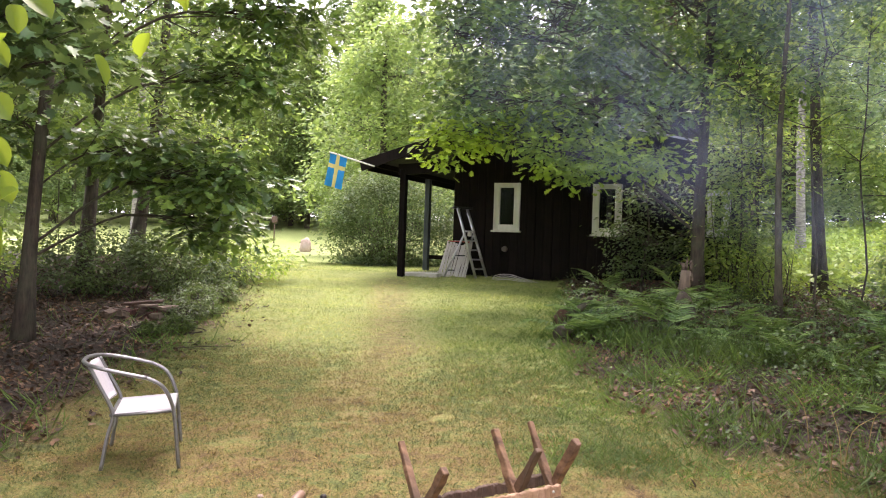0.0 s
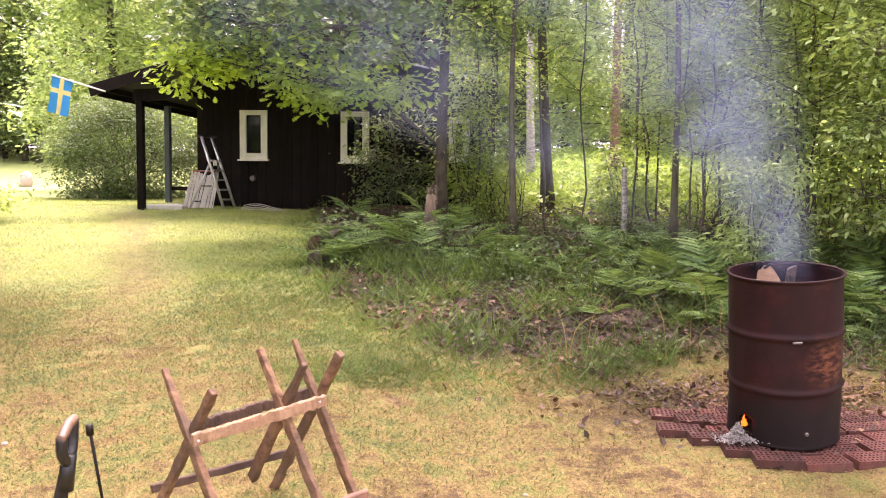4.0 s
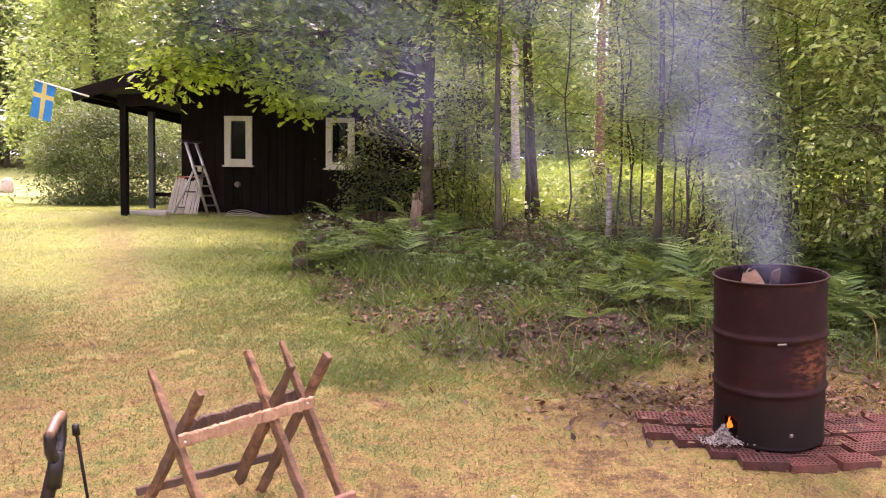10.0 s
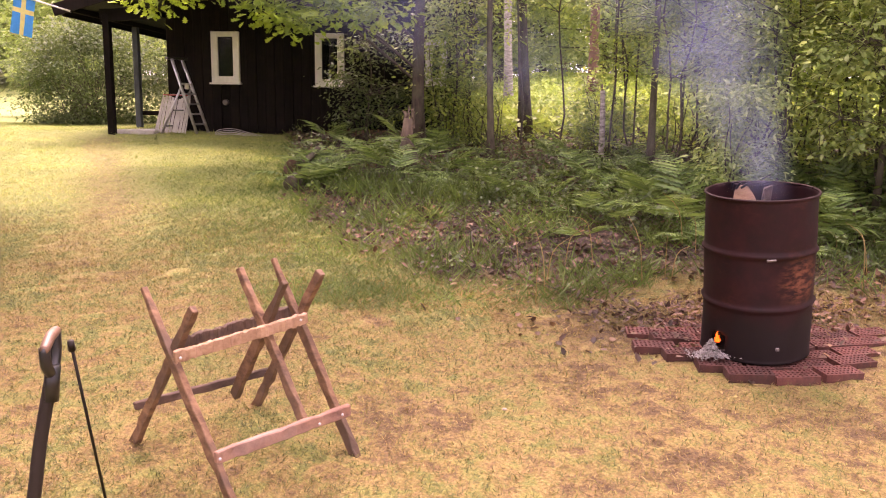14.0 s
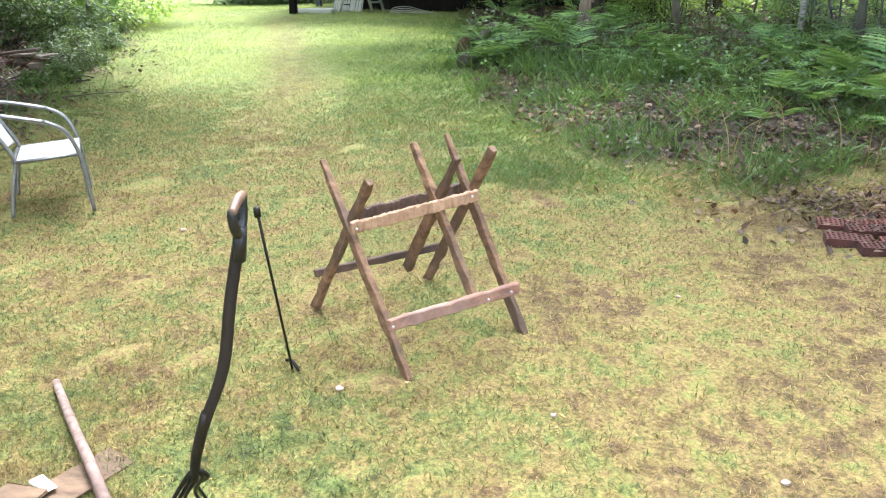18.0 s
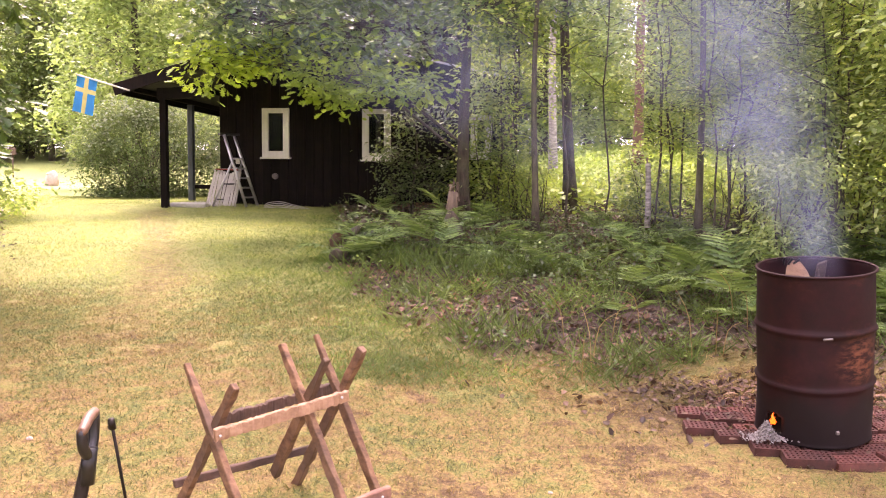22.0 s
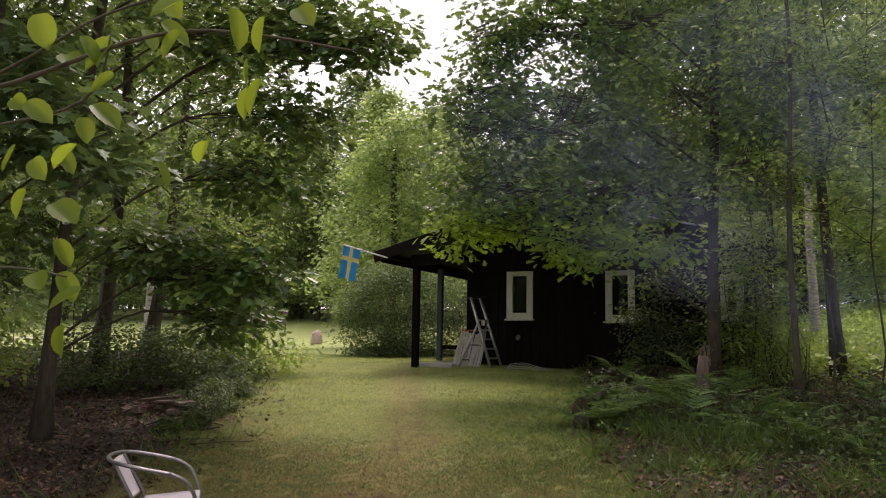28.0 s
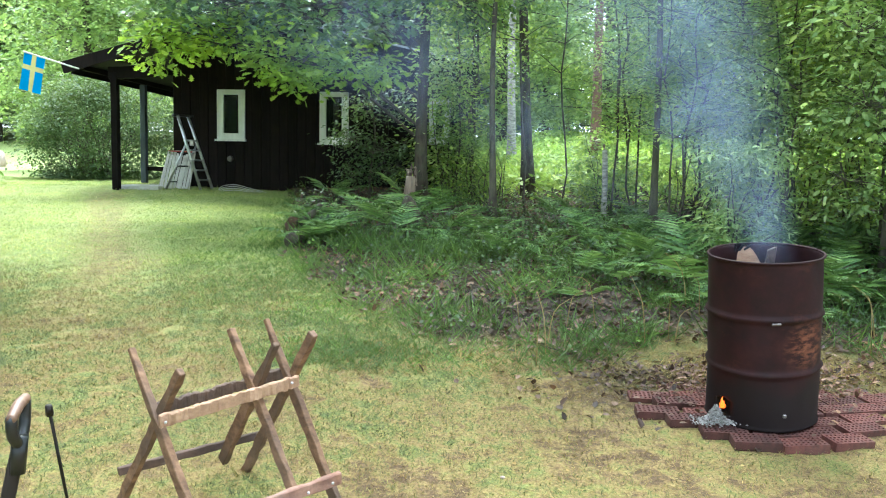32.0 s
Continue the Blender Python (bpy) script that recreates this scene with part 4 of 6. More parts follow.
for k in (0.16, 0.5):
    a = Vector((-0.47, -0.02, 0)).lerp(Vector((-0.12, 0.03, 0.8)), k)
    part("brace", beam_bm(a, a + Vector((0.2, 0.29, 0)), 0.03, 0.02, bevel=0.003, wear=0), BLACK_PLASTIC, ladder)
part("top_cap", beam_bm((-0.36, 0.05, 1.28), (-0.08, 0.3, 1.28), 0.10, 0.04, bevel=0.01, wear=0), BLACK_PLASTIC, ladder)
part("hinge", box_bm(0.07, 0.06, 0.09, pose(-0.02, 0.02, 0.80), 0.01), PLASTIC, ladder, "white plastic hinge")
bundle = thing("folded_sunbed", Matrix.Translation((-4.2, 14.72, lz)), "folded white slatted sunbed with red trim leaning on the wall", "sunbed")
for k in range(9):
    x0 = -0.22 + 0.055 * k
    part("slat", beam_bm((x0 - 0.06, -0.12 + 0.01 * (k % 3), 0.0), (x0 + 0.02, 0.12 + 0.012 * (k % 3), 0.62 + 0.03 * math.sin(k)), 0.045, 0.014, up=(0, 1, 0), bevel=0.003, wear=0.002), PLASTIC, bundle)
tube("frame_tube", [(-0.30, -0.16, 0), (-0.21, 0.1, 0.6), (-0.17, 0.12, 0.66), (0.2, 0.12, 0.66), (0.26, 0.1, 0.6), (0.22, -0.16, 0)], 0.011, PLASTIC, bundle, rounded=3)
part("trim", beam_bm((-0.2, 0.085, 0.665), (0.22, 0.085, 0.655), 0.02, 0.02, bevel=0.003), RED_PLASTIC, bundle)
hose = thing("hose_coil", Matrix.Translation((-3.18, 14.5, gz(-3.2, 14.5))), "loose loops of pale garden hose in the grass", "hose")
for k in range(4):
    w = 0.26 + 0.05 * k
    tube("loop", [(-w + 0.03 * k, 0.05 * k, 0), (-w * 0.6, 0.05 * k, 0.02 + 0.024 * k), (0, 0.04 * k, 0.03 + 0.03 * k), (w * 0.6, 0.05 * k - 0.05, 0.02 + 0.015 * k), (w + 0.05 * k, 0.02 - 0.03 * k, 0.0)], 0.006, PLASTIC, hose, rounded=4, sides=6)
poles = thing("leaning_poles", Matrix.Translation((0.75, 14.3, gz(0.75, 14.3))), "weathered grey poles leaning against the hut corner", "poles")
for k in range(2):
    tube("pole", [(-0.25 + 0.09 * k, -0.1, 0), (0.12 + 0.13 * k, 0.25, 1.7 + 0.13 * k)], [0.025, 0.02], STUMP_WOOD, poles)


# ---- drum, bricks and fire ----
SLOPE = math.atan(0.087)
DC = Vector((1.825, 4.33, 0.062))
drum = thing("oil_drum", Matrix.Translation(DC) @ Matrix.Rotation(radians(-3.6), 4, "Y") @ Matrix.Rotation(SLOPE, 4, "X"), "rusty red-brown oil drum used as a fire barrel on bricks", "barrel")
DR, DH, SEG = 0.281, 0.87, 72
zs, rs = [], []
for k in range(81):
    z = DH * k / 80
    rr = DR
    for zb in (DH * 0.335, DH * 0.665):
        rr += 0.013 * math.exp(-((z - zb) / 0.012) ** 2)
    if k in (0, 80):
        rr += 0.005
    zs.append(z)
    rs.append(rr)
HOLE_A, HOLE_Z, HOLE_R = radians(205), 0.09, 0.058
verts, faces, wear = [], [], []
for k in range(81):
    for j in range(SEG):
        a = 2 * math.pi * j / SEG
        dent = 0.003 * math.sin(3 * a + 7 * zs[k]) + 0.002 * math.sin(7 * a - 11 * zs[k])
        verts.append(((rs[k] + dent) * math.cos(a), (rs[k] + dent) * math.sin(a), zs[k]))
        dz, da = (zs[k] - DH * 0.51) / 0.135, (a - radians(296)) / 0.52
        wear.append((max(0, 1.15 - dz * dz - da * da), float(np.clip((0.27 + 0.03 * math.sin(5 * a) - zs[k]) / 0.08, 0, 1)) * 0.85, 0, 1))
for k in range(80):
    for j in range(SEG):
        a = 2 * math.pi * (j + 0.5) / SEG
        if math.hypot((a - HOLE_A) * DR, (zs[k] + zs[k + 1]) / 2 - HOLE_Z) < HOLE_R:
            continue
        j2 = (j + 1) % SEG
        faces.append((k * SEG + j, k * SEG + j2, (k + 1) * SEG + j2, (k + 1) * SEG + j))
shell = mesh_part("shell", verts, faces, DRUM, drum)
ca = shell.data.color_attributes.new("wear", "FLOAT_COLOR", "POINT")
ca.data.foreach_set("color", np.array(wear, np.float32).ravel())
sm = shell.modifiers.new("plate", "SOLIDIFY")
sm.thickness, sm.offset = 0.004, -1
ring = [(math.cos(2 * math.pi * k / 60) * (DR + 0.003), math.sin(2 * math.pi * k / 60) * (DR + 0.003), DH) for k in range(61)]
rim = tube("rim", ring, 0.007, DRUM, drum, "worn steel rim", sides=6)
bottom = bmesh.new()
bmesh.ops.create_circle(bottom, cap_ends=True, segments=48, radius=DR - 0.006, matrix=pose(0, 0, 0.02))
part("bottom", bottom, IRON, drum)
part("clip", box_bm(0.05, 0.010, 0.012, pose(-0.06, -DR - 0.013, DH * 0.655), 0.004), SNOUT, drum, "dented pale metal tab on the upper hoop")
part("bung", box_bm(0.02, 0.02, 0.02, pose(0.0, -DR - 0.0, 0.085), 0.004), SNOUT, drum)

fuel = thing("burning_plank", Matrix.Translation(DC + Vector((-0.05, 0.1, 0.55))), "scorched wooden plank ends sticking up inside the drum", "firewood")
part("plank", beam_bm((-0.02, 0.06, -0.5), (0.03, 0.12, 0.325), 0.14, 0.03, up=(0, 1, 0), wear=0.004), SAWN_PALE, fuel)
part("plank", beam_bm((0.05, 0.0, -0.5), (0.125, 0.05, 0.325), 0.05, 0.045, up=(0, 1, 0), wear=0.010), SAWN_DARK, fuel)
for k in range(3):
    part("nail", box_bm(0.012, 0.01, 0.045, pose(-0.06 + 0.035 * k, 0.09, 0.32, 20, 25 * k), 0.002), IRON, fuel)

flame = thing("flame", Matrix.Translation(DC + Vector((-0.262, -0.128, 0.055))), "small orange flame in the drum's draught hole", "flame")
for dx, h, w in ((0, 0.06, 0.009), (0.009, 0.038, 0.0065), (-0.009, 0.03, 0.0065)):
    pts = [(dx, 0, 0), (dx + 0.004, 0, h * 0.35), (dx - 0.003, 0, h * 0.7), (dx + 0.003, 0, h)]
    tube("tongue", pts, [w * 0.6, w, w * 0.55, 0.001], FLAME, flame, rounded=3, sides=7)

# perforated brick: a slab with a field of square holes
BL, BW, BH = 0.23, 0.112, 0.062
bx = np.linspace(-BL / 2 + 0.012, BL / 2 - 0.012, 18)
by = np.linspace(-BW / 2 + 0.012, BW / 2 - 0.012, 8)
xs2 = [-BL / 2, *bx, BL / 2]
ys2 = [-BW / 2, *by, BW / 2]
bv, bf = [], []
vid = {}


def vtx(i, j, z):
    key = (i, j, z)
    if key not in vid:
        vid[key] = len(bv)
        bv.append((xs2[i], ys2[j], z))
    return vid[key]


for i in range(len(xs2) - 1):
    for j in range(len(ys2) - 1):
        hole = i % 2 == 1 and j % 2 == 1 and 0 < i < len(xs2) - 2 and 0 < j < len(ys2) - 2
        if hole:
            c = [(i, j), (i + 1, j), (i + 1, j + 1), (i, j + 1)]
            for (a, b2), (c2, d2) in zip(c, c[1:] + c[:1]):
                bf.append((vtx(a, b2, BH), vtx(c2, d2, BH), vtx(c2, d2, BH - 0.03), vtx(a, b2, BH - 0.03)))
            bf.append(tuple(vtx(a, b2, BH - 0.03) for a, b2 in c))
        else:
            bf.append((vtx(i, j, BH), vtx(i + 1, j, BH), vtx(i + 1, j + 1, BH), vtx(i, j + 1, BH)))
n0 = len(bv)
bv += [(-BL / 2, -BW / 2, 0), (BL / 2, -BW / 2, 0), (BL / 2, BW / 2, 0), (-BL / 2, BW / 2, 0)]
mx, my = len(xs2) - 1, len(ys2) - 1
edge = [[vtx(i, 0, BH) for i in range(mx + 1)], [vtx(mx, j, BH) for j in range(my + 1)], [vtx(i, my, BH) for i in range(mx, -1, -1)], [vtx(0, j, BH) for j in range(my, -1, -1)]]
for k, e in enumerate(edge):
    bf.append((n0 + k, n0 + (k + 1) % 4, *e[::-1]))
brick_me = bpy.data.meshes.new("brick")
brick_me.from_pydata(bv, [], bf)
brick_me.materials.append(CLAY)
hearth = thing("brick_hearth", Matrix.Translation((1.83, 4.40, 0.003)) @ Matrix.Rotation(SLOPE, 4, "X"), "loose ring of red perforated bricks laid under the drum", "brick hearth")
lay = []
for row in range(8):
    yy = -0.44 + row * 0.124
    span = math.sqrt(max(0.02, 1 - ((yy - 0.02) / 0.50) ** 2))
    k = -0.05 - (0.11 if row % 2 else 0.0)
    while k < 0.66 * span + 0.03:
        lay.append((k + 0.115, yy + 0.21 * max(0, k - 0.05), 11.5 if k > 0 else 3))
        k += 0.243
    k = -0.05 - (0.11 if row % 2 else 0.0) - 0.241
    while k > -0.68 * span - 0.08:
        lay.append((k + 0.115, yy - 0.10 * k, -5))
        k -= 0.241
for k, (px, py, turn) in enumerate(lay):
    if py > 0.34 and r.random() < 0.25:
        continue
    bo = new("brick", brick_me)
    bo.parent = hearth
    sink = 0.035 * float(smooth(0.15, 0.42, py))
    bo.matrix_basis = pose(px + r.normal(0, 0.008), py + r.normal(0, 0.007), -0.006 - sink + r.normal(0, 0.005), r.normal(0, 1.6), r.normal(0, 1.6), r.normal(0, 2.2) + turn)
ash = thing("ash_heap", Matrix.Translation((1.545, 4.16, 0.055)), "heap of white and grey ash spilling from the drum", "ash")
av, af = [], []
for k in range(1100):
    rr = abs(r.normal(0, 0.042))
    a = r.uniform(0, 6.28)
    h = 0.085 * math.exp(-(rr / 0.032) ** 2)
    c = Vector((rr * math.cos(a) * 1.35 - 0.03, rr * math.sin(a) * 0.9, h * r.uniform(0.2, 1.0) + 0.004))
    q = Matrix.Rotation(r.uniform(0, 6.28), 3, Vector(r.normal(0, 1, 3)).normalized())
    n0 = len(av)
    sz = r.uniform(0.003, 0.010)
    for p in ((1, 0, 0), (0, 1, 0), (-1, -0.4, 0), (0, 0, 0.8)):
        av.append(c + q @ (Vector(p) * sz))
    af += [(n0, n0 + 1, n0 + 3), (n0 + 1, n0 + 2, n0 + 3), (n0 + 2, n0, n0 + 3), (n0, n0 + 2, n0 + 1)]
mesh_part("ash_mass", av, af, ASH, ash, soft=False)


# ---- sawhorse ----
SB = Vector((-0.8, 3.2, gz(-0.8, 3.2)))
saw = thing("sawhorse", Matrix.Translation(SB), "rough wooden sawhorse of crossed weathered planks", "sawhorse")
lg = lambda *p: Vector(p) - SB
FL, FM, FR, FB = (-1.250, 3.315, -0.078), (-0.708, 2.783, -0.130), (-0.304, 3.183, -0.100), (-0.803, 3.653, -0.046)
nrm = Vector((0.69, 0.72, 0))
side_off = Vector((-0.24, 0.94, -0.2)) * 0.016


def gnawed_bm(p, q, th, w, up, top=0.0, bites=0, steps=14, notch=0.0):
    """A rough-sawn stick from p to q: tapered and split towards q, with saw bites out of its upper edge."""
    bm = beam_bm(p, q, th, w, up=up, bevel=0.0, wear=0.0022, steps=steps)
    p, q = Vector(p), Vector(q)
    d = (q - p).normalized()
    s2 = d.cross(Vector(up)).normalized()
    u = s2.cross(d)
    ln = (q - p).length
    hit = [rng.uniform(0.12, 0.75) for _ in range(bites)]
    for v in bm.verts:
        t = (v.co - p).dot(d) / ln
        k = (v.co - p).dot(u)
        if top and t > 0.62:
            v.co -= u * (k * top * (t - 0.62) / 0.38)
        if notch and k > 0:
            cut = max([0.0] + [1 - abs(t - h) / 0.03 for h in hit])
            v.co -= u * notch * cut * rng.uniform(0.6, 1.0)
    bmesh.ops.bevel(bm, geom=[e for e in bm.edges if e.calc_face_angle(0) > 0.7], offset=0.003, segments=1, affect="EDGES")
    return bm


def leg(a, b2, off, w=0.043, mt=SAWN, top=0.35, bites=2):
    p, q = lg(*a) + side_off * off, lg(*b2) + side_off * off
    return part("leg", gnawed_bm(p, q, 0.027, w, nrm.cross(q - p), top, bites, 16, 0.008), mt, saw)


leg(FL, (-0.880, 2.954, 0.597), 1, top=0.1)
leg(FM, (-1.145, 3.222, 0.616), -1, top=0.55)
leg(FB, (-0.456, 3.333, 0.662), 1, top=0.1)
leg(FR, (-0.691, 3.563, 0.676), -1, top=0.5)
leg((-0.506, 3.104, 0.095), (-0.807, 3.408, 0.659), -1, top=0.4)
leg((-0.850, 3.442, 0.091), (-0.581, 3.176, 0.651), 1, 0.05, top=0.6, bites=5)
part("upper_plank", gnawed_bm(lg(-0.958, 2.943, 0.414), lg(-0.520, 3.332, 0.467), 0.022, 0.046, (0, 0, 1), 0, 7, 60, 0.0045), SAWN_PALE, saw, "pale worn upper plank with saw cuts")
part("upper_plank", gnawed_bm(lg(-1.035, 3.141, 0.402), lg(-0.606, 3.536, 0.449), 0.022, 0.046, (0, 0, 1), 0, 9, 60, 0.012), SAWN_DARK, saw, "dark charred upper plank")
part("lower_bar", beam_bm(lg(-0.765, 2.715, 0.123), lg(-0.328, 3.133, 0.142), 0.024, 0.046, wear=0.0016, steps=16), SLAB, saw, "bark-flecked reddish lower bar")
part("lower_bar", beam_bm(lg(-1.244, 3.329, 0.084), lg(-0.731, 3.727, 0.116), 0.024, 0.034, wear=0.002, steps=12), SAWN_DARK, saw)
for p in ((-0.938, 2.950, 0.413), (-0.545, 3.305, 0.466), (-0.36, 3.085, 0.141), (-0.75, 2.712, 0.124), (-0.44, 3.0, 0.137)):
    part("screw", box_bm(0.010, 0.010, 0.010, Matrix.Translation(lg(*p) + Vector((0.008, -0.02, 0.004))), 0.003), ALU, saw)

# ---- garden fork and fire poker ----
fb = Vector((-1.08, 1.83, -0.21))
fk = thing("garden_fork", Matrix.Translation(fb), "dark-handled garden fork standing upright in the lawn", "garden fork")
fp = lambda *p: Vector(p) - fb
neck = fp(-1.045, 1.76, 0.15)
yoke = fp(-0.876, 1.75, 0.74)
tube("shaft", [neck, fp(-1.01, 1.76, 0.25), fp(-0.948, 1.755, 0.40), fp(-0.912, 1.75, 0.58), yoke], [0.012, 0.0145, 0.015, 0.0145, 0.014], HANDLE_WOOD, fk, rounded=4, sides=10)
tube("collar", [yoke + Vector((-0.006, 0, -0.06)), yoke + Vector((0.003, 0, 0.02))], 0.0165, BLACK_PLASTIC, fk, sides=12)
g0, g1 = yoke + Vector((0.006, -0.036, 0.070)), yoke + Vector((-0.004, 0.040, 0.086))
tube("yoke_arm", [yoke, yoke + Vector((0.004, -0.034, 0.03)), g0 + Vector((-0.002, 0, 0.0))], [0.013, 0.012, 0.012], BLACK_PLASTIC, fk, rounded=3)
tube("yoke_arm", [yoke, yoke + Vector((-0.004, 0.034, 0.03)), g1], [0.013, 0.012, 0.012], BLACK_PLASTIC, fk, rounded=3)
tube("grip", [g0 + (g0 - g1) * 0.14, g0, g0.lerp(g1, 0.5) + Vector((0, 0, 0.006)), g1, g1 + (g1 - g0) * 0.12], [0.009, 0.011, 0.012, 0.0115, 0.009], GRIP_WOOD, fk, rounded=3, sides=12)
tube("socket", [neck + Vector((-0.02, 0.01, -0.09)), neck, neck + Vector((0.04, 0, 0.12))], [0.011, 0.0145, 0.0155], IRON, fk, rounded=3, sides=10)
for k, (tx, ty) in enumerate(((-1.084, 1.767), (-1.082, 1.795), (-1.099, 1.87), (-1.101, 1.95), (-1.135, 2.003))):
    st = neck + Vector((-0.012, 0.004, -0.05))
    en = fp(tx, ty, gz(tx, ty) - 0.008)
    bow = Vector((-0.075 + 0.013 * k, 0.0, 0.02))
    tube("tine", [st, st + Vector((-0.03 + 0.013 * k, 0.006 * k, -0.035)), st.lerp(en, 0.5) + bow, st.lerp(en, 0.8) + bow * 0.5, en], [0.0075, 0.0062, 0.0052, 0.0045, 0.0025], IRON, fk, rounded=5, sides=6)
pb = Vector((-1.172, 2.79, gz(-1.17, 2.79)))
pk = thing("fire_poker", Matrix.Translation(pb), "thin black iron fire poker stuck in the lawn", "poker")
tube("rod", [(0, 0.02, -0.03), (0.062, -0.365, 0.73)], 0.005, IRON, pk, sides=7)
tube("knob", [(0.061, -0.362, 0.72), (0.063, -0.374, 0.75)], [0.012, 0.010], IRON, pk)
tube("foot", [(-0.03, 0.03, 0.03), (0.0, 0.015, 0.035), (0.03, 0.0, 0.0)], 0.007, IRON, pk, rounded=3)

# ---- pole and boards in the grass ----
pl = thing("wooden_pole", Matrix.Translation((-1.6, 2.1, gz(-1.6, 2.1))), "peeled reddish wooden pole lying across the boards", "pole")
rest = lambda dx, dy, up: (dx, dy, gz(-1.6 + dx, 2.1 + dy) - gz(-1.6, 2.1) + up)
tube("shaft", [rest(-0.424, 0.47, 0.016), rest(-0.18, 0.2, 0.03), rest(0.015, -0.01, 0.044), rest(0.2, -0.215, 0.035), rest(0.40, -0.44, 0.022)], [0.0145, 0.0165, 0.018, 0.020, 0.0215], PEELED, pl, rounded=4, sides=12)


def board(name, label, x, y, w, d, t, rz, mt, rx=0, ry=0, lift=0.0):
    ob = thing(name, Matrix.Translation((x, y, gz(x, y) + lift)), label, "board")
    part("plank", box_bm(w, d, t, pose(0, 0, t / 2, rx + 4, ry, rz), 0.003, 0.002), mt, ob)


board("plywood_strip", "torn brown plywood strip lying in the grass", -1.645, 1.985, 0.50, 0.135, 0.012, 70, PLYWOOD, lift=0.012)
board("plywood_square", "square piece of brown plywood lying on another board", -1.745, 1.905, 0.165, 0.15, 0.010, -10, PLYWOOD, 2, -4, 0.034)
board("white_board", "white-painted board end in the grass", -1.90, 1.845, 0.20, 0.10, 0.012, 62, WHITE_PAINT, lift=0.026)
board("white_board", "white-painted board end in the grass", -1.815, 1.765, 0.19, 0.10, 0.012, 66, WHITE_PAINT, lift=0.012)
board("white_chip", "small white offcut beside the plywood", -1.695, 2.0, 0.095, 0.042, 0.008, -30, WHITE_PAINT, lift=0.034)

# ---- garden chair ----
CH = Matrix.Translation((-3.295, 4.50, gz(-3.295, 4.50))) @ Matrix.Rotation(radians(33), 4, "Z") @ Matrix.Diagonal((0.89, 1.22, 0.82, 1))
chair = thing("garden_chair", CH, "grey tubular garden chair with pale fabric seat and back", "chair")
for sy in (-1, 1):
    tube("front_leg", [(0.25, 0.235 * sy, 0), (0.22, 0.235 * sy, 0.30), (0.195, 0.235 * sy, 0.46), (0.13, 0.25 * sy, 0.60), (0.02, 0.26 * sy, 0.668)], 0.0135, TUBE, chair, rounded=5, sides=9)
    tube("back_leg", [(-0.24, 0.225 * sy, 0), (-0.21, 0.215 * sy, 0.22), (-0.18, 0.21 * sy, 0.40), (-0.26, 0.205 * sy, 0.58), (-0.335, 0.195 * sy, 0.735)], 0.0135, TUBE, chair, rounded=5, sides=9)
    tube("seat_rail", [(-0.19, 0.212 * sy, 0.385), (0.205, 0.222 * sy, 0.415)], 0.012, TUBE, chair, sides=8)
tube("arm_loop", [(0.03, -0.26, 0.664), (-0.16, -0.265, 0.71), (-0.31, -0.22, 0.74), (-0.385, -0.10, 0.75), (-0.395, 0, 0.752), (-0.385, 0.10, 0.75), (-0.31, 0.22, 0.74), (-0.16, 0.265, 0.71), (0.03, 0.26, 0.664)], 0.0145, TUBE, chair, rounded=5, sides=9)
tube("cross_rail", [(0.205, -0.225, 0.415), (0.205, 0.225, 0.415)], 0.012, TUBE, chair)
tube("cross_rail", [(-0.19, -0.21, 0.385), (-0.19, 0.21, 0.385)], 0.012, TUBE, chair)


def sheet(name, pt, nu, nv, th, mat, parent):
    vs, fs = [], []
    for lay2 in (0, 1):
        for i in range(nu):
            for j in range(nv):
                vs.append(Vector(pt(i / (nu - 1), j / (nv - 1))) - Vector((0, 0, th)) * lay2)
    m0 = nu * nv
    for i in range(nu - 1):
        for j in range(nv - 1):
            q = i * nv + j
            fs += [(q, q + 1, q + nv + 1, q + nv), (m0 + q, m0 + q + nv, m0 + q + nv + 1, m0 + q + 1)]
    for i in range(nu - 1):
        for j in (0, nv - 1):
            q = i * nv + j
            fs.append((q, q + nv, q + nv + m0, q + m0))
    for j in range(nv - 1):
        for i in (0, nu - 1):
            q = i * nv + j
            fs.append((q, q + 1, q + 1 + m0, q + m0))
    return mesh_part(name, vs, fs, mat, parent)


sheet("seat", lambda u, v: (-0.17 + 0.38 * u, -0.215 + 0.43 * v, 0.40 + 0.032 * u - 0.02 * math.sin(u * 3.14) * math.sin(v * 3.14)), 9, 9, 0.008, FABRIC, chair)
sheet("backrest", lambda u, v: (-0.205 - 0.13 * u - 0.03 * math.sin(v * 3.14), -0.19 + 0.38 * v, 0.44 + 0.29 * u), 8, 9, 0.010, FABRIC, chair)

# ---- stones, stump, log, pile ----


def rock(name, label, x, y, sx, sy, sz, seed, mat, category="stone"):
    bm = bmesh.new()
    bmesh.ops.create_icosphere(bm, subdivisions=3, radius=1)
    for v in bm.verts:
        k = 1 + 0.28 * noise.noise(v.co * 1.3 + Vector((seed, 0, 0))) + 0.08 * noise.noise(v.co * 4 + Vector((0, seed, 0)))
        v.co = Vector((v.co.x * sx, v.co.y * sy, v.co.z * sz)) * k
    ob = part(name, bm, mat, None, "", True)
    ob.location = (x, y, gz(x, y) + sz * 0.6)
    return tagged(ob, label, category)


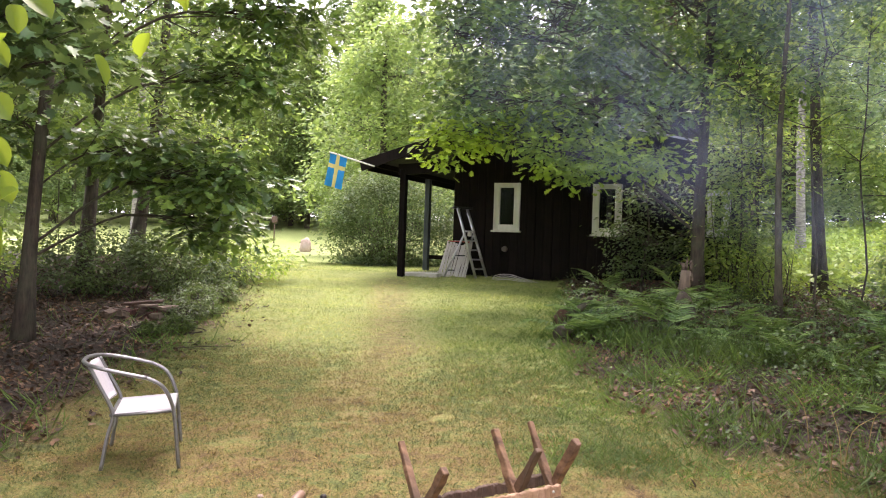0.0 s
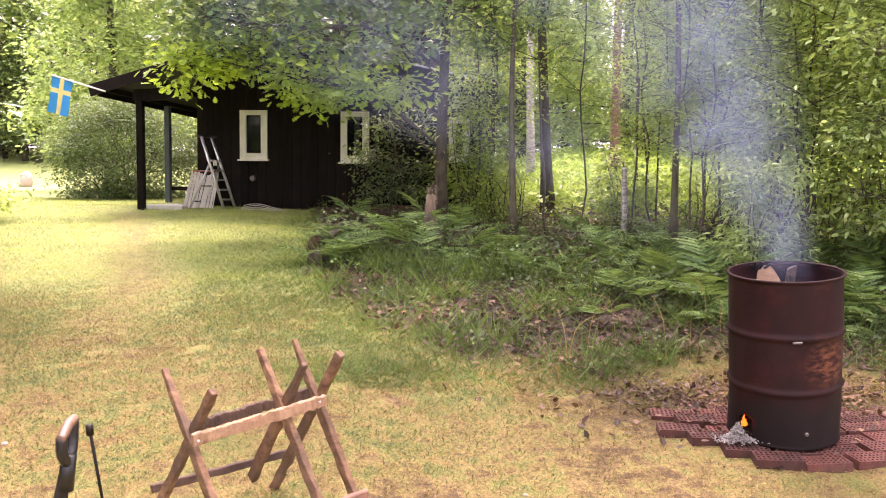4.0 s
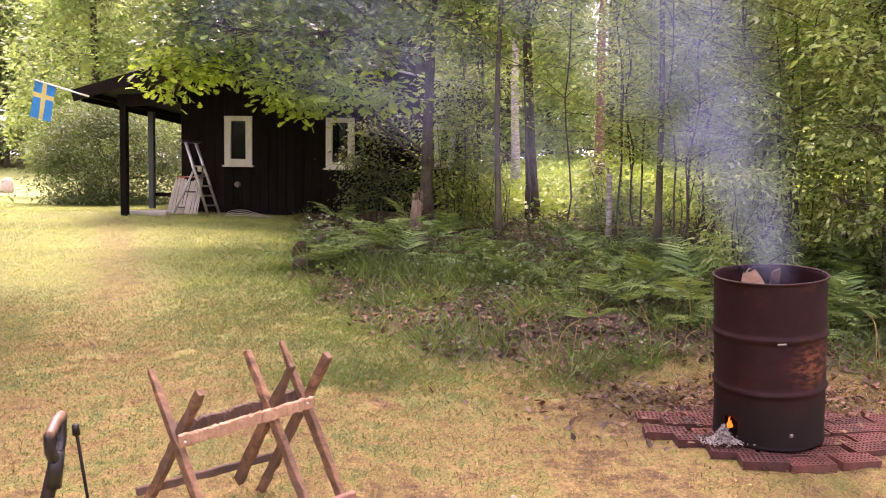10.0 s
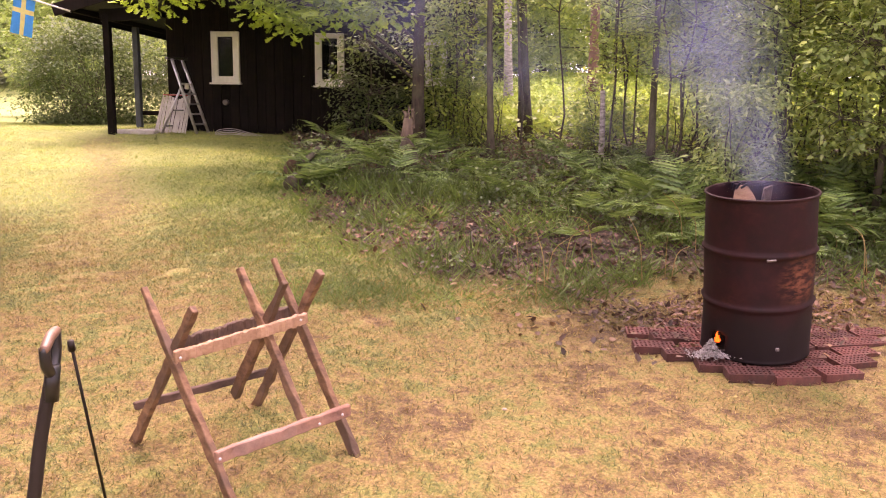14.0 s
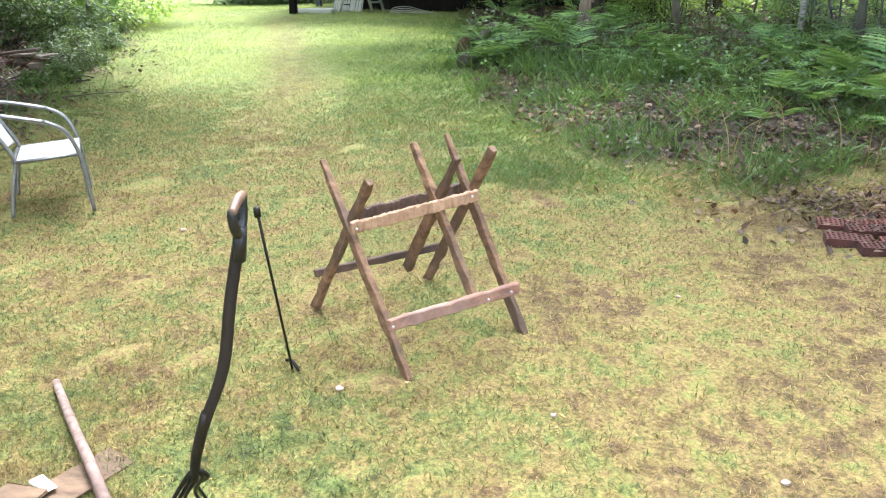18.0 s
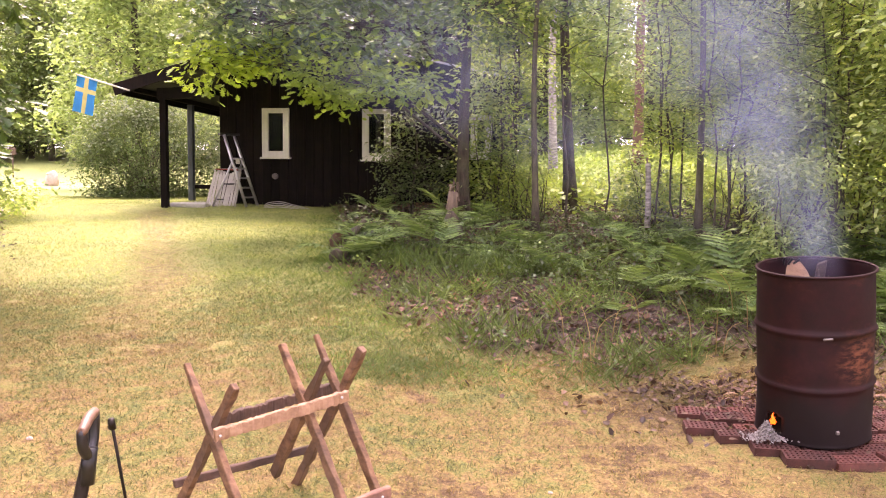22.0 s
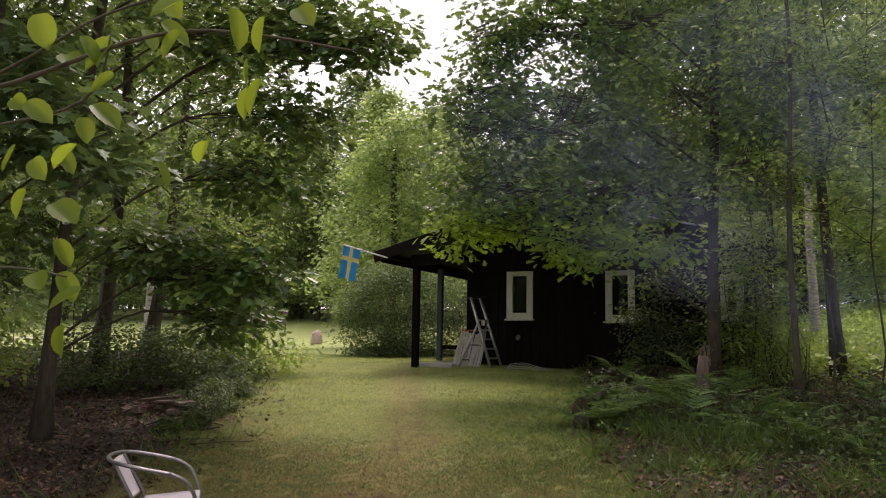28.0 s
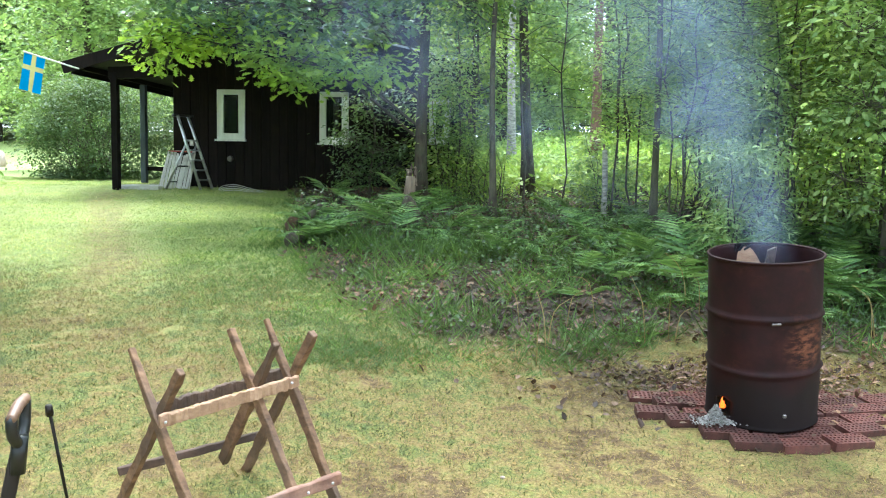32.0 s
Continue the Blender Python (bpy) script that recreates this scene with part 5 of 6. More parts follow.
rock("boulder", "reddish upright boulder at the edge of the drive", -15.8, 32.0, 0.27, 0.24, 0.38, 3, GRANITE)
rock("boulder", "low pale boulder in the far grass", -19.6, 31.0, 0.5, 0.4, 0.25, 9, GRANITE)
for x, y, s in ((-0.95, 2.68, 0.018), (-0.16, 2.60, 0.012), (0.55, 2.35, 0.015), (-0.38, 1.9, 0.014), (0.35, 3.6, 0.012), (-2.3, 4.2, 0.02)):
    rock("pebble", "small pale pebble lying in the lawn", x, y, s * 0.95, s * 0.8, s * 0.55, x * 7, GRANITE, "pebble")
for x, y, s in ((-1.69, 1.75, 0.024), (-1.635, 1.645, 0.020), (-1.43, 1.95, 0.018)):
    rock("brick_chip", "small broken piece of pinkish brick in the grass", x, y, s, s * 0.7, s * 0.5, x * 5, GRANITE, "brick chip")
drive = mesh_part("gravel_drive", [(-40, 32.6, gz(-40, 32.6) + 0.03), (-10, 33.4, gz(-10, 33.4) + 0.03), (-10, 35.6, gz(-10, 35.6) + 0.03), (-40, 35.0, gz(-40, 35) + 0.03)], [(0, 1, 2, 3)], GRAVEL)
tagged(drive, "pale gravel drive across the field", "drive", "", "structure")
sign = thing("post_sign", Matrix.Translation((-20.4, 37.7, gz(-20.4, 37.7))), "small dark box on a thin post in the field", "post box")
tube("post", [(0, 0, 0), (0, 0, 1.1)], 0.03, SAWN_DARK, sign)
part("box", box_bm(0.24, 0.2, 0.32, pose(0, 0, 1.2), 0.02), SAWN_DARK, sign)

lgx = Vector((-1.36, 9.05, gz(-1.36, 9.05)))
log = thing("mossy_log", Matrix.Translation(lgx), "old decayed brown log lying along the fern bank", "log")
tube("trunk", [(-0.02, -0.12, 0.05), (0.0, 0.1, 0.06), (0.02, 0.9, 0.09), (0.05, 1.6, 0.12)], [0.075, 0.085, 0.095, 0.08], BARK, log, rounded=5, sides=14)
tube("side_limb", [(0.0, 0.4, 0.2), (0.15, 0.55, 0.33), (0.22, 0.6, 0.42)], [0.05, 0.04, 0.03], BARK, log, rounded=3)
rock("rotten_stump", "crumbling reddish brown stump at the end of the fern bank", -1.42, 9.6, 0.13, 0.13, 0.15, 4.0, ROT, "stump")
rock("dark_stump", "dark decayed stump between the ferns", -0.11, 10.24, 0.13, 0.12, 0.26, 6.0, BARK, "stump")
snag = thing("birch_snag", Matrix.Translation((2.47, 10.95, gz(2.47, 10.95))), "broken pale birch stem standing among the ferns", "dead tree")
tube("stem", [(0, 0, -0.05), (0.01, 0, 0.5), (-0.005, 0.01, 1.02)], [0.042, 0.038, 0.034], BIRCH_BARK, snag, sides=10, rounded=3)
part("splinter", beam_bm((-0.012, 0, 0.95), (-0.018, 0, 1.10), 0.03, 0.02, wear=0.006), STUMP_WOOD, snag)
stx, sty = -0.13, 11.4
stump = thing("tree_stump", Matrix.Translation((stx, sty, gz(stx, sty))), "pale split tree stump behind the oak", "stump")
tube("stem", [(0, 0, -0.05), (0.0, 0, 0.2), (0.03, 0, 0.55)], [0.12, 0.085, 0.07], STUMP_WOOD, stump, sides=14)
for px, py, h, w in ((-0.045, -0.02, 0.10, 0.05), (0.0, -0.05, 0.17, 0.06), (0.05, -0.02, 0.07, 0.05), (0.045, 0.03, 0.13, 0.05), (-0.02, 0.05, 0.05, 0.06)):
    part("splinter", beam_bm((0.03 + px, py, 0.42), (0.03 + px * 1.1, py, 0.55 + h), w, 0.035, wear=0.012), STUMP_WOOD, stump)
pile = thing("scrap_pile", Matrix.Translation((-6.3, 8.5, gz(-6.3, 8.5))), "heap of old boards and brick rubble under the trees", "rubble pile")
for k, (px, py, pz, ln, a, mt) in enumerate(((-0.25, 0.0, 0.06, 0.6, 5, SAWN_DARK), (0.05, 0.12, 0.10, 0.55, -12, SAWN_DARK), (0.1, -0.05, 0.15, 0.22, 80, STUMP_WOOD), (0.33, 0.02, 0.14, 0.26, 70, STUMP_WOOD), (-0.1, 0.1, 0.17, 0.5, 10, SAWN_DARK))):
    part("board", box_bm(ln, 0.10, 0.03, pose(px, py, pz, 4 * k - 8, 6 - 3 * k, a), 0.004, 0.003), mt, pile)
for k in range(8):
    part("rubble", box_bm(0.14, 0.1, 0.07, pose(r.uniform(-0.4, 0.4), r.uniform(-0.2, 0.1), 0.04, r.uniform(-20, 20), r.uniform(-20, 20), r.uniform(0, 180)), 0.01, 0.006), CLAY if k % 2 else STUMP_WOOD, pile)


# ---- trees round the lawn ----
def at(x, y, dz=0.0):
    return (x, y, gz(x, y) + dz)


tree("oak_tree", "tall oak with dark furrowed bark beside the hut, low leafy boughs", at(0.03, 12.3), (0.15, 12.4, 10.5), 0.088, [
    ((-3.4, 11.7, 3.0), (0.62, 0.5, 0.32), 24, OAK_BRIGHT), ((-2.45, 11.6, 3.08), (0.6, 0.5, 0.22), 13, OAK_BRIGHT), ((-1.6, 11.5, 2.74), (0.62, 0.5, 0.32), 28, OAK_BRIGHT),
    ((-0.7, 11.6, 2.76), (0.45, 0.5, 0.26), 16, OAK_BRIGHT), ((-2.9, 11.9, 3.65), (1.2, 0.9, 0.55), 60), ((-1.3, 11.9, 3.55), (1.2, 0.9, 0.55), 60), ((0.5, 12.0, 3.9), (1.0, 0.9, 0.6), 40)] + [
    ((-3.3, 12.0, 4.6), (1.0, 0.9, 0.7), 50), ((-1.9, 12.0, 4.7), (1.2, 1.1, 0.8), 70), ((-0.3, 12.2, 5.0), (1.2, 1.1, 0.8), 70), ((1.3, 12.1, 5.0), (1.1, 1.0, 0.8), 50),
    ((-3.1, 12.0, 6.1), (0.7, 0.8, 0.6), 40), ((-3.3, 12.0, 5.2), (0.8, 0.8, 0.6), 40), ((-2.2, 12.1, 6.2), (1.0, 1.0, 0.6), 50), ((-1.0, 12.3, 6.3), (1.4, 1.2, 0.9), 60), ((0.8, 12.3, 6.5), (1.3, 1.2, 0.9), 40), ((-1.8, 12.4, 7.4), (1.6, 1.2, 0.9), 50), ((0.2, 12.5, 8.2), (1.6, 1.3, 1.0), 30), ((0.1, 12.4, 9.8), (1.5, 1.3, 1.0), 24)],
    OAK, 11, size=0.125, per=23, spread=0.16)

tree("oak_tree", "dark-barked oak at the woodland edge with drooping boughs over the lawn", at(-6.69, 7.05), (-6.3, 7.4, 9.0), 0.078, [
    ((-5.9, 7.7, 2.35), (0.75, 0.6, 0.30), 46), ((-5.1, 7.9, 2.1), (0.65, 0.5, 0.32), 42), ((-5.3, 8.3, 1.58), (0.36, 0.5, 0.22), 22), ((-7.1, 7.2, 2.6), (0.7, 0.6, 0.35), 30),
    ((-5.0, 8.3, 3.2), (0.6, 0.6, 0.32), 30), ((-4.7, 8.3, 3.95), (0.65, 0.6, 0.38), 36), ((-4.32, 8.3, 5.0), (0.7, 0.6, 0.38), 34), ((-3.67, 8.3, 4.7), (0.55, 0.5, 0.26), 24), ((-5.3, 8.0, 4.8), (0.9, 0.7, 0.35), 34),
    ((-7.6, 7.4, 5.0), (1.2, 1.0, 0.6), 36), ((-5.0, 8.2, 5.8), (1.1, 0.9, 0.6), 46), ((-6.2, 7.5, 6.4), (1.5, 1.2, 0.8), 60), ((-6.3, 7.4, 8.2), (1.6, 1.4, 1.0), 60)],
    OAK, 23, size=0.13, per=24, spread=0.17)
# added beside the view so its crown darkens the left forest floor
tree("oak_tree", "oak added left of the view to shade the wood floor and chair", at(-7.6, 3.2), (-7.2, 3.3, 9.5), 0.15, [
    ((-6.2, 3.6, 4.9), (1.3, 1.2, 0.6), 105), ((-5.0, 4.2, 5.6), (1.2, 1.2, 0.6), 90), ((-7.4, 3.4, 6.0), (1.6, 1.4, 0.8), 105), ((-5.8, 3.0, 7.0), (1.8, 1.5, 0.8), 120), ((-7.2, 4.6, 7.4), (1.8, 1.5, 0.9), 105), ((-5.6, 5.6, 6.6), (1.5, 1.2, 0.7), 90)],
    OAK, 27, size=0.14, per=22, spread=0.22)
# added outside the view, only to cast shade on the ground to the right
tree("oak_tree", "unseen oak added to shade the thicket edge", at(5.4, 2.6), (5.2, 2.8, 10), 0.16, [
    ((4.2, 3.2, 5.6), (1.4, 1.3, 0.6), 20), ((5.2, 4.2, 6.2), (1.4, 1.2, 0.7), 20), ((4.8, 3.0, 8.2), (1.8, 1.5, 0.9), 24)],
    OAK, 28, size=0.14, per=22, spread=0.22)
tree("maple_tree", "slender maple with broad pale green leaves", at(-5.75, 5.0), (-5.5, 5.1, 5.5), 0.045, [
    ((-5.08, 5.0, 3.5), (0.42, 0.4, 0.26), 18), ((-4.75, 5.0, 3.07), (0.48, 0.4, 0.28), 22), ((-4.5, 5.0, 2.68), (0.3, 0.35, 0.17), 12), ((-5.15, 5.0, 2.8), (0.36, 0.4, 0.22), 14), ((-5.5, 5.1, 4.3), (0.7, 0.6, 0.5), 20)],
    MAPLE, 29, bark=YOUNG_BARK, half=HALF_MAPLE, size=0.14, per=14, spread=0.16)
tree("oak_tree", "slim grey-barked tree standing among bushes", at(-9.1, 10.75), (-8.8, 10.9, 9.5), 0.10, [
    ((-8.0, 10.6, 3.9), (1.2, 0.9, 0.4), 24), ((-9.6, 11, 4.3), (1.2, 1.0, 0.5), 26), ((-7.3, 10.8, 5.2), (1.1, 0.9, 0.5), 26), ((-9.4, 10.9, 6.3), (1.4, 1.1, 0.7), 56), ((-11.0, 11.0, 5.7), (1.1, 1.0, 0.8), 50), ((-9.4, 9.2, 5.8), (1.0, 0.9, 0.6), 40), ((-7.9, 10.8, 6.6), (1.2, 1.0, 0.7), 40), ((-8.7, 10.9, 7.8), (1.8, 1.5, 1.1), 50)],
    OAK, 31, size=0.13, per=24, spread=0.22)
tree("forked_tree", "forked tree with several stems behind the bushes", at(-10.5, 13.8), (-9.6, 13.9, 9.5), 0.13, [
    ((-9.6, 13.5, 3.8), (1.4, 1.0, 0.45), 30), ((-8.5, 13.3, 3.25), (0.9, 0.8, 0.35), 20), ((-11.8, 14, 4.7), (1.4, 1.1, 0.7), 34), ((-8.8, 13.6, 5.4), (1.5, 1.2, 0.7), 36), ((-9.8, 13.6, 6.9), (1.5, 1.3, 1.0), 60), ((-8.3, 13.6, 7.4), (1.3, 1.2, 0.8), 50), ((-11.4, 14, 7.0), (1.3, 1.2, 1.0), 40), ((-9.8, 14, 8.9), (2.0, 1.5, 1.1), 50)],
    HAZEL, 37, size=0.095, per=26, spread=0.26, half=HALF_WIDE)
tree("oak_tree", "tall oak with a high dense crown behind the forked tree", at(-13.2, 15.6), (-12.6, 15.8, 11), 0.15, [
    ((-13.2, 15.6, 6.6), (1.8, 1.4, 0.9), 70), ((-11.6, 15.8, 7.9), (1.8, 1.4, 0.9), 80), ((-14.8, 15.6, 7.8), (1.7, 1.4, 1.0), 70), ((-10.0, 15.9, 8.3), (1.3, 1.2, 0.8), 50), ((-12.8, 15.8, 9.6), (2.2, 1.6, 1.1), 80)],
    OAK, 39, size=0.15, per=24, spread=0.26)
tree("birch_tree", "birch with patchy white bark", at(-14.5, 19), (-14.2, 19, 11), 0.12, [((-14, 19, 6), (2, 1.8, 1.5), 60), ((-14.2, 19, 9), (2, 1.8, 1.6), 60)], LIGHT_LEAF, 41, bark=BIRCH_BARK, half=HALF_OVAL, size=0.16, per=22, spread=0.3)

tree("pine_tree", "straight dark-barked tree behind the ferns", at(1.86, 13.8), (1.25, 13.6, 11), 0.092, [
    ((2.6, 13.4, 5.3), (1.0, 0.9, 0.5), 26), ((0.9, 13.4, 6.3), (1.0, 0.9, 0.5), 30), ((2.3, 13.6, 7.4), (1.2, 1.0, 0.7), 40), ((1.2, 13.6, 9.0), (1.6, 1.3, 1.0), 50), ((1.2, 13.6, 10.6), (1.3, 1.2, 0.9), 40)], HAZEL, 43, size=0.11, per=24, spread=0.22, half=HALF_OVAL, lean=0.06)
tree("young_birch", "thin young birch leaning among the ferns", at(0.98, 10.8), (0.92, 10.9, 7.0), 0.045, [
    ((0.5, 10.8, 3.4), (0.6, 0.5, 0.35), 16), ((1.5, 10.9, 3.9), (0.6, 0.5, 0.35), 16), ((0.8, 10.8, 4.9), (0.8, 0.6, 0.5), 24), ((0.9, 10.9, 6.2), (0.9, 0.8, 0.7), 30)], HAZEL, 47, bark=YOUNG_BARK, size=0.075, per=26, spread=0.2, half=HALF_OVAL)
tree("birch_tree", "pale-stemmed birch in front of the meadow", at(2.3, 20), (2.2, 20, 10), 0.11, [((2.2, 20, 6.5), (1.6, 1.5, 1.1), 40), ((2.2, 20, 8.6), (1.8, 1.5, 1.2), 40)], LIGHT_LEAF, 53, bark=BIRCH_BARK, half=HALF_OVAL, size=0.15, per=20, spread=0.3)
tree("pine_tree", "reddish pine stem in front of the meadow", at(4.1, 19), (4.2, 19, 12), 0.12, [((4.2, 19, 9), (1.8, 1.6, 1.2), 40), ((4.2, 19, 11), (1.6, 1.5, 1.0), 40)], NEEDLE, 59, bark=PINE_BARK, half=HALF_SLIM, size=0.22, per=24, spread=0.3)
# crown masses sit above the view, added to throw shade on the bank
tree("ash_tree", "slender ash, its unseen high crown added to shade the ferns", at(2.75, 9.6), (2.6, 9.5, 8.5), 0.04, [
    ((1.2, 8.7, 5.9), (1.4, 1.2, 0.5), 28), ((2.8, 9.0, 6.4), (1.4, 1.2, 0.6), 30), ((0.6, 9.3, 6.5), (1.2, 1.0, 0.5), 13), ((3.9, 8.3, 6.2), (1.3, 1.2, 0.6), 28), ((2.4, 9.4, 7.8), (1.6, 1.3, 0.7), 25), ((-2.2, 8.3, 6.9), (1.2, 1.0, 0.5), 36), ((-0.9, 8.0, 6.7), (1.3, 1.1, 0.5), 44), ((0.5, 7.6, 6.6), (1.3, 1.1, 0.5), 44)],
    HAZEL, 57, bark=YOUNG_BARK, half=HALF_OVAL, size=0.12, per=22, spread=0.22)
tree("rowan_tree", "young rowan with bright feathery leaves at the thicket edge", at(4.3, 7.5), (4.2, 7.4, 4.2), 0.03, [
    ((3.75, 7.2, 1.3), (0.42, 0.4, 0.3), 26), ((3.85, 7.1, 1.95), (0.45, 0.4, 0.35), 30), ((3.7, 7.1, 2.55), (0.45, 0.4, 0.3), 28), ((4.4, 7.3, 1.7), (0.5, 0.4, 0.4), 26), ((4.5, 7.3, 2.6), (0.5, 0.5, 0.4), 26), ((4.1, 7.3, 3.2), (0.6, 0.5, 0.4), 28), ((4.2, 7.4, 4.0), (0.6, 0.5, 0.4), 24)],
    LIGHT_LEAF, 63, bark=YOUNG_BARK, half=HALF_WIDE, size=0.085, per=22, spread=0.13)
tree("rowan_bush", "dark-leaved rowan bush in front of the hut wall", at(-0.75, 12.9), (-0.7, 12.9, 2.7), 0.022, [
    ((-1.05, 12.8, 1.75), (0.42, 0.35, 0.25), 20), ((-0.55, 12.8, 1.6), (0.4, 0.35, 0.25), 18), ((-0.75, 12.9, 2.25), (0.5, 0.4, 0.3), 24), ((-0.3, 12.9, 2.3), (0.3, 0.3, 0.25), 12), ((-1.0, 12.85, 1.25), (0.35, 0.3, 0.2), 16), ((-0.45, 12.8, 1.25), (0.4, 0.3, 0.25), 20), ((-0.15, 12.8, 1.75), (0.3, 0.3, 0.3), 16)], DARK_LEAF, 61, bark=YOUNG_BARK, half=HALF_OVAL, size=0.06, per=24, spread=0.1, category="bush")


def bush(name, label, x, y, rx, ry, h, leaf, seed, size=0.08, clumps=60, per=26, half=HALF_OVAL, low=0.52):
    r2 = np.random.default_rng(seed)
    z = gz(x, y)
    ob = thing(name, Matrix.Translation((x, y, z)), label, "bush")
    bv, bf = [], []
    centres = in_ellipsoid(r2, (0, 0, h * low), (rx, ry, h * (1.02 - low)), clumps, 0.5)
    centres[:, 2] = np.maximum(centres[:, 2], 0.06)
    for k, c in enumerate(centres):
        if k % 6:
            continue
        p = Vector((r2.normal(0, rx * 0.25), r2.normal(0, ry * 0.25), -0.03))
        q = Vector(c)
        tv, tf = tube_data(spline([p, p.lerp(q, 0.4) + Vector((r2.normal(0, 0.08), r2.normal(0, 0.08), 0.1 * h)), p.lerp(q, 0.75) + Vector((r2.normal(0, 0.06), r2.normal(0, 0.06), 0.06 * h)), q], 3), np.linspace(0.010, 0.003, 10), 5, False, len(bv))
        bv += tv
        bf += tf
    tagged(mesh_part("stem_clump", bv, bf, YOUNG_BARK, ob), kind="stuff")
    p, ax, no = clump_leaves(r2, centres, per, 0.16 * max(rx, h * 0.5))
    keep = p[:, 2] > 0.02
    leaf_mesh("foliage", half, p[keep], ax[keep], no[keep], size * r2.uniform(0.6, 1.2, keep.sum()), leaf, ob)
    return ob


bush("garden_shrub", "large rounded grey-green shrub behind the porch", -7.2, 19.0, 1.5, 1.3, 2.4, GARDEN_LEAF, 71, 0.065, 420, 70, low=0.36)
bush("garden_shrub", "leafy shrub behind the porch", -5.0, 20.6, 1.6, 1.2, 2.7, GARDEN_LEAF, 72, 0.06, 260, 60, low=0.36)
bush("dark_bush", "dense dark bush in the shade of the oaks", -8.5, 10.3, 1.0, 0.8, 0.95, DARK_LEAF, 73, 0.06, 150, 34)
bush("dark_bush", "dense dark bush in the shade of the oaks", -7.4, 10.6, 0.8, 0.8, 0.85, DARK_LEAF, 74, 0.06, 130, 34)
bush("hazel_bush", "leafy green bush at the corner of the wood", -7.6, 12.4, 1.1, 0.9, 0.75, HAZEL, 75, 0.08, 90, 28)
bush("hazel_bush", "leafy green bush under the trees", -10.6, 9.4, 1.1, 0.9, 0.9, HAZEL, 76, 0.09, 80, 26)
bush("hazel_bush", "leafy green bush under the trees", -12.6, 12.4, 1.3, 1.0, 1.0, HAZEL, 77, 0.1, 80, 26)
bush("hazel_bush", "leafy green bush under the trees", -9.4, 6.9, 1.1, 0.9, 0.9, HAZEL, 78, 0.09, 80, 26)

for k, (x, y, rx, h) in enumerate(((-5.45, 8.0, 0.16, 0.20), (-5.75, 8.6, 0.22, 0.30), (-5.85, 9.1, 0.20, 0.26), (-6.1, 9.3, 0.26, 0.36), (-6.45, 9.8, 0.28, 0.40), (-6.35, 10.3, 0.22, 0.28), (-6.75, 10.7, 0.32, 0.42), (-7.1, 11.6, 0.34, 0.42), (-7.6, 12.6, 0.36, 0.42), (-8.4, 13.5, 0.4, 0.42), (-6.2, 8.8, 0.2, 0.3), (-7.0, 10.2, 0.3, 0.5), (-5.55, 7.6, 0.12, 0.15), (-6.9, 11.1, 0.2, 0.24))):
    bush("nettle_clump", "clump of leafy nettles and weeds along the lawn's edge", x, y, rx, rx, h, SHADED_LEAF if k % 3 == 1 else WEED, 560 + k, 0.04, int(30 + 130 * rx), 22, half=HALF_WIDE, low=0.3)
for k, (x, y, rx, h, mt) in enumerate(((4.2, 9.2, 0.9, 2.2, HAZEL), (5.3, 8.4, 1.0, 2.5, HAZEL), (6.3, 9.5, 1.2, 2.8, HAZEL), (5.1, 10.9, 1.1, 2.4, HAZEL), (6.9, 8.0, 1.1, 2.6, LIGHT_LEAF), (4.1, 11.8, 0.9, 1.8, HAZEL), (7.6, 10.6, 1.3, 2.9, HAZEL), (2.95, 7.5, 0.42, 1.45, LIGHT_LEAF), (3.5, 10.2, 0.7, 1.6, HAZEL), (4.9, 7.2, 0.6, 1.7, HAZEL), (6.0, 6.9, 0.8, 2.0, LIGHT_LEAF), (0.9, 13.4, 0.5, 1.1, LIGHT_LEAF), (2.8, 12.4, 0.6, 1.2, HAZEL), (0.55, 13.0, 0.42, 2.3, HAZEL), (0.95, 12.2, 0.4, 1.2, HAZEL), (0.38, 12.6, 0.36, 2.35, HAZEL))):
    bush("hazel_bush", "bushy hazel with light green leaves in the thicket", x, y, rx, rx * 0.85, h, mt, 500 + k, 0.085 if y < 9 else 0.075, int(50 + 50 * rx * h / 2), 30, half=HALF_SLIM if k % 3 else HALF_OVAL)

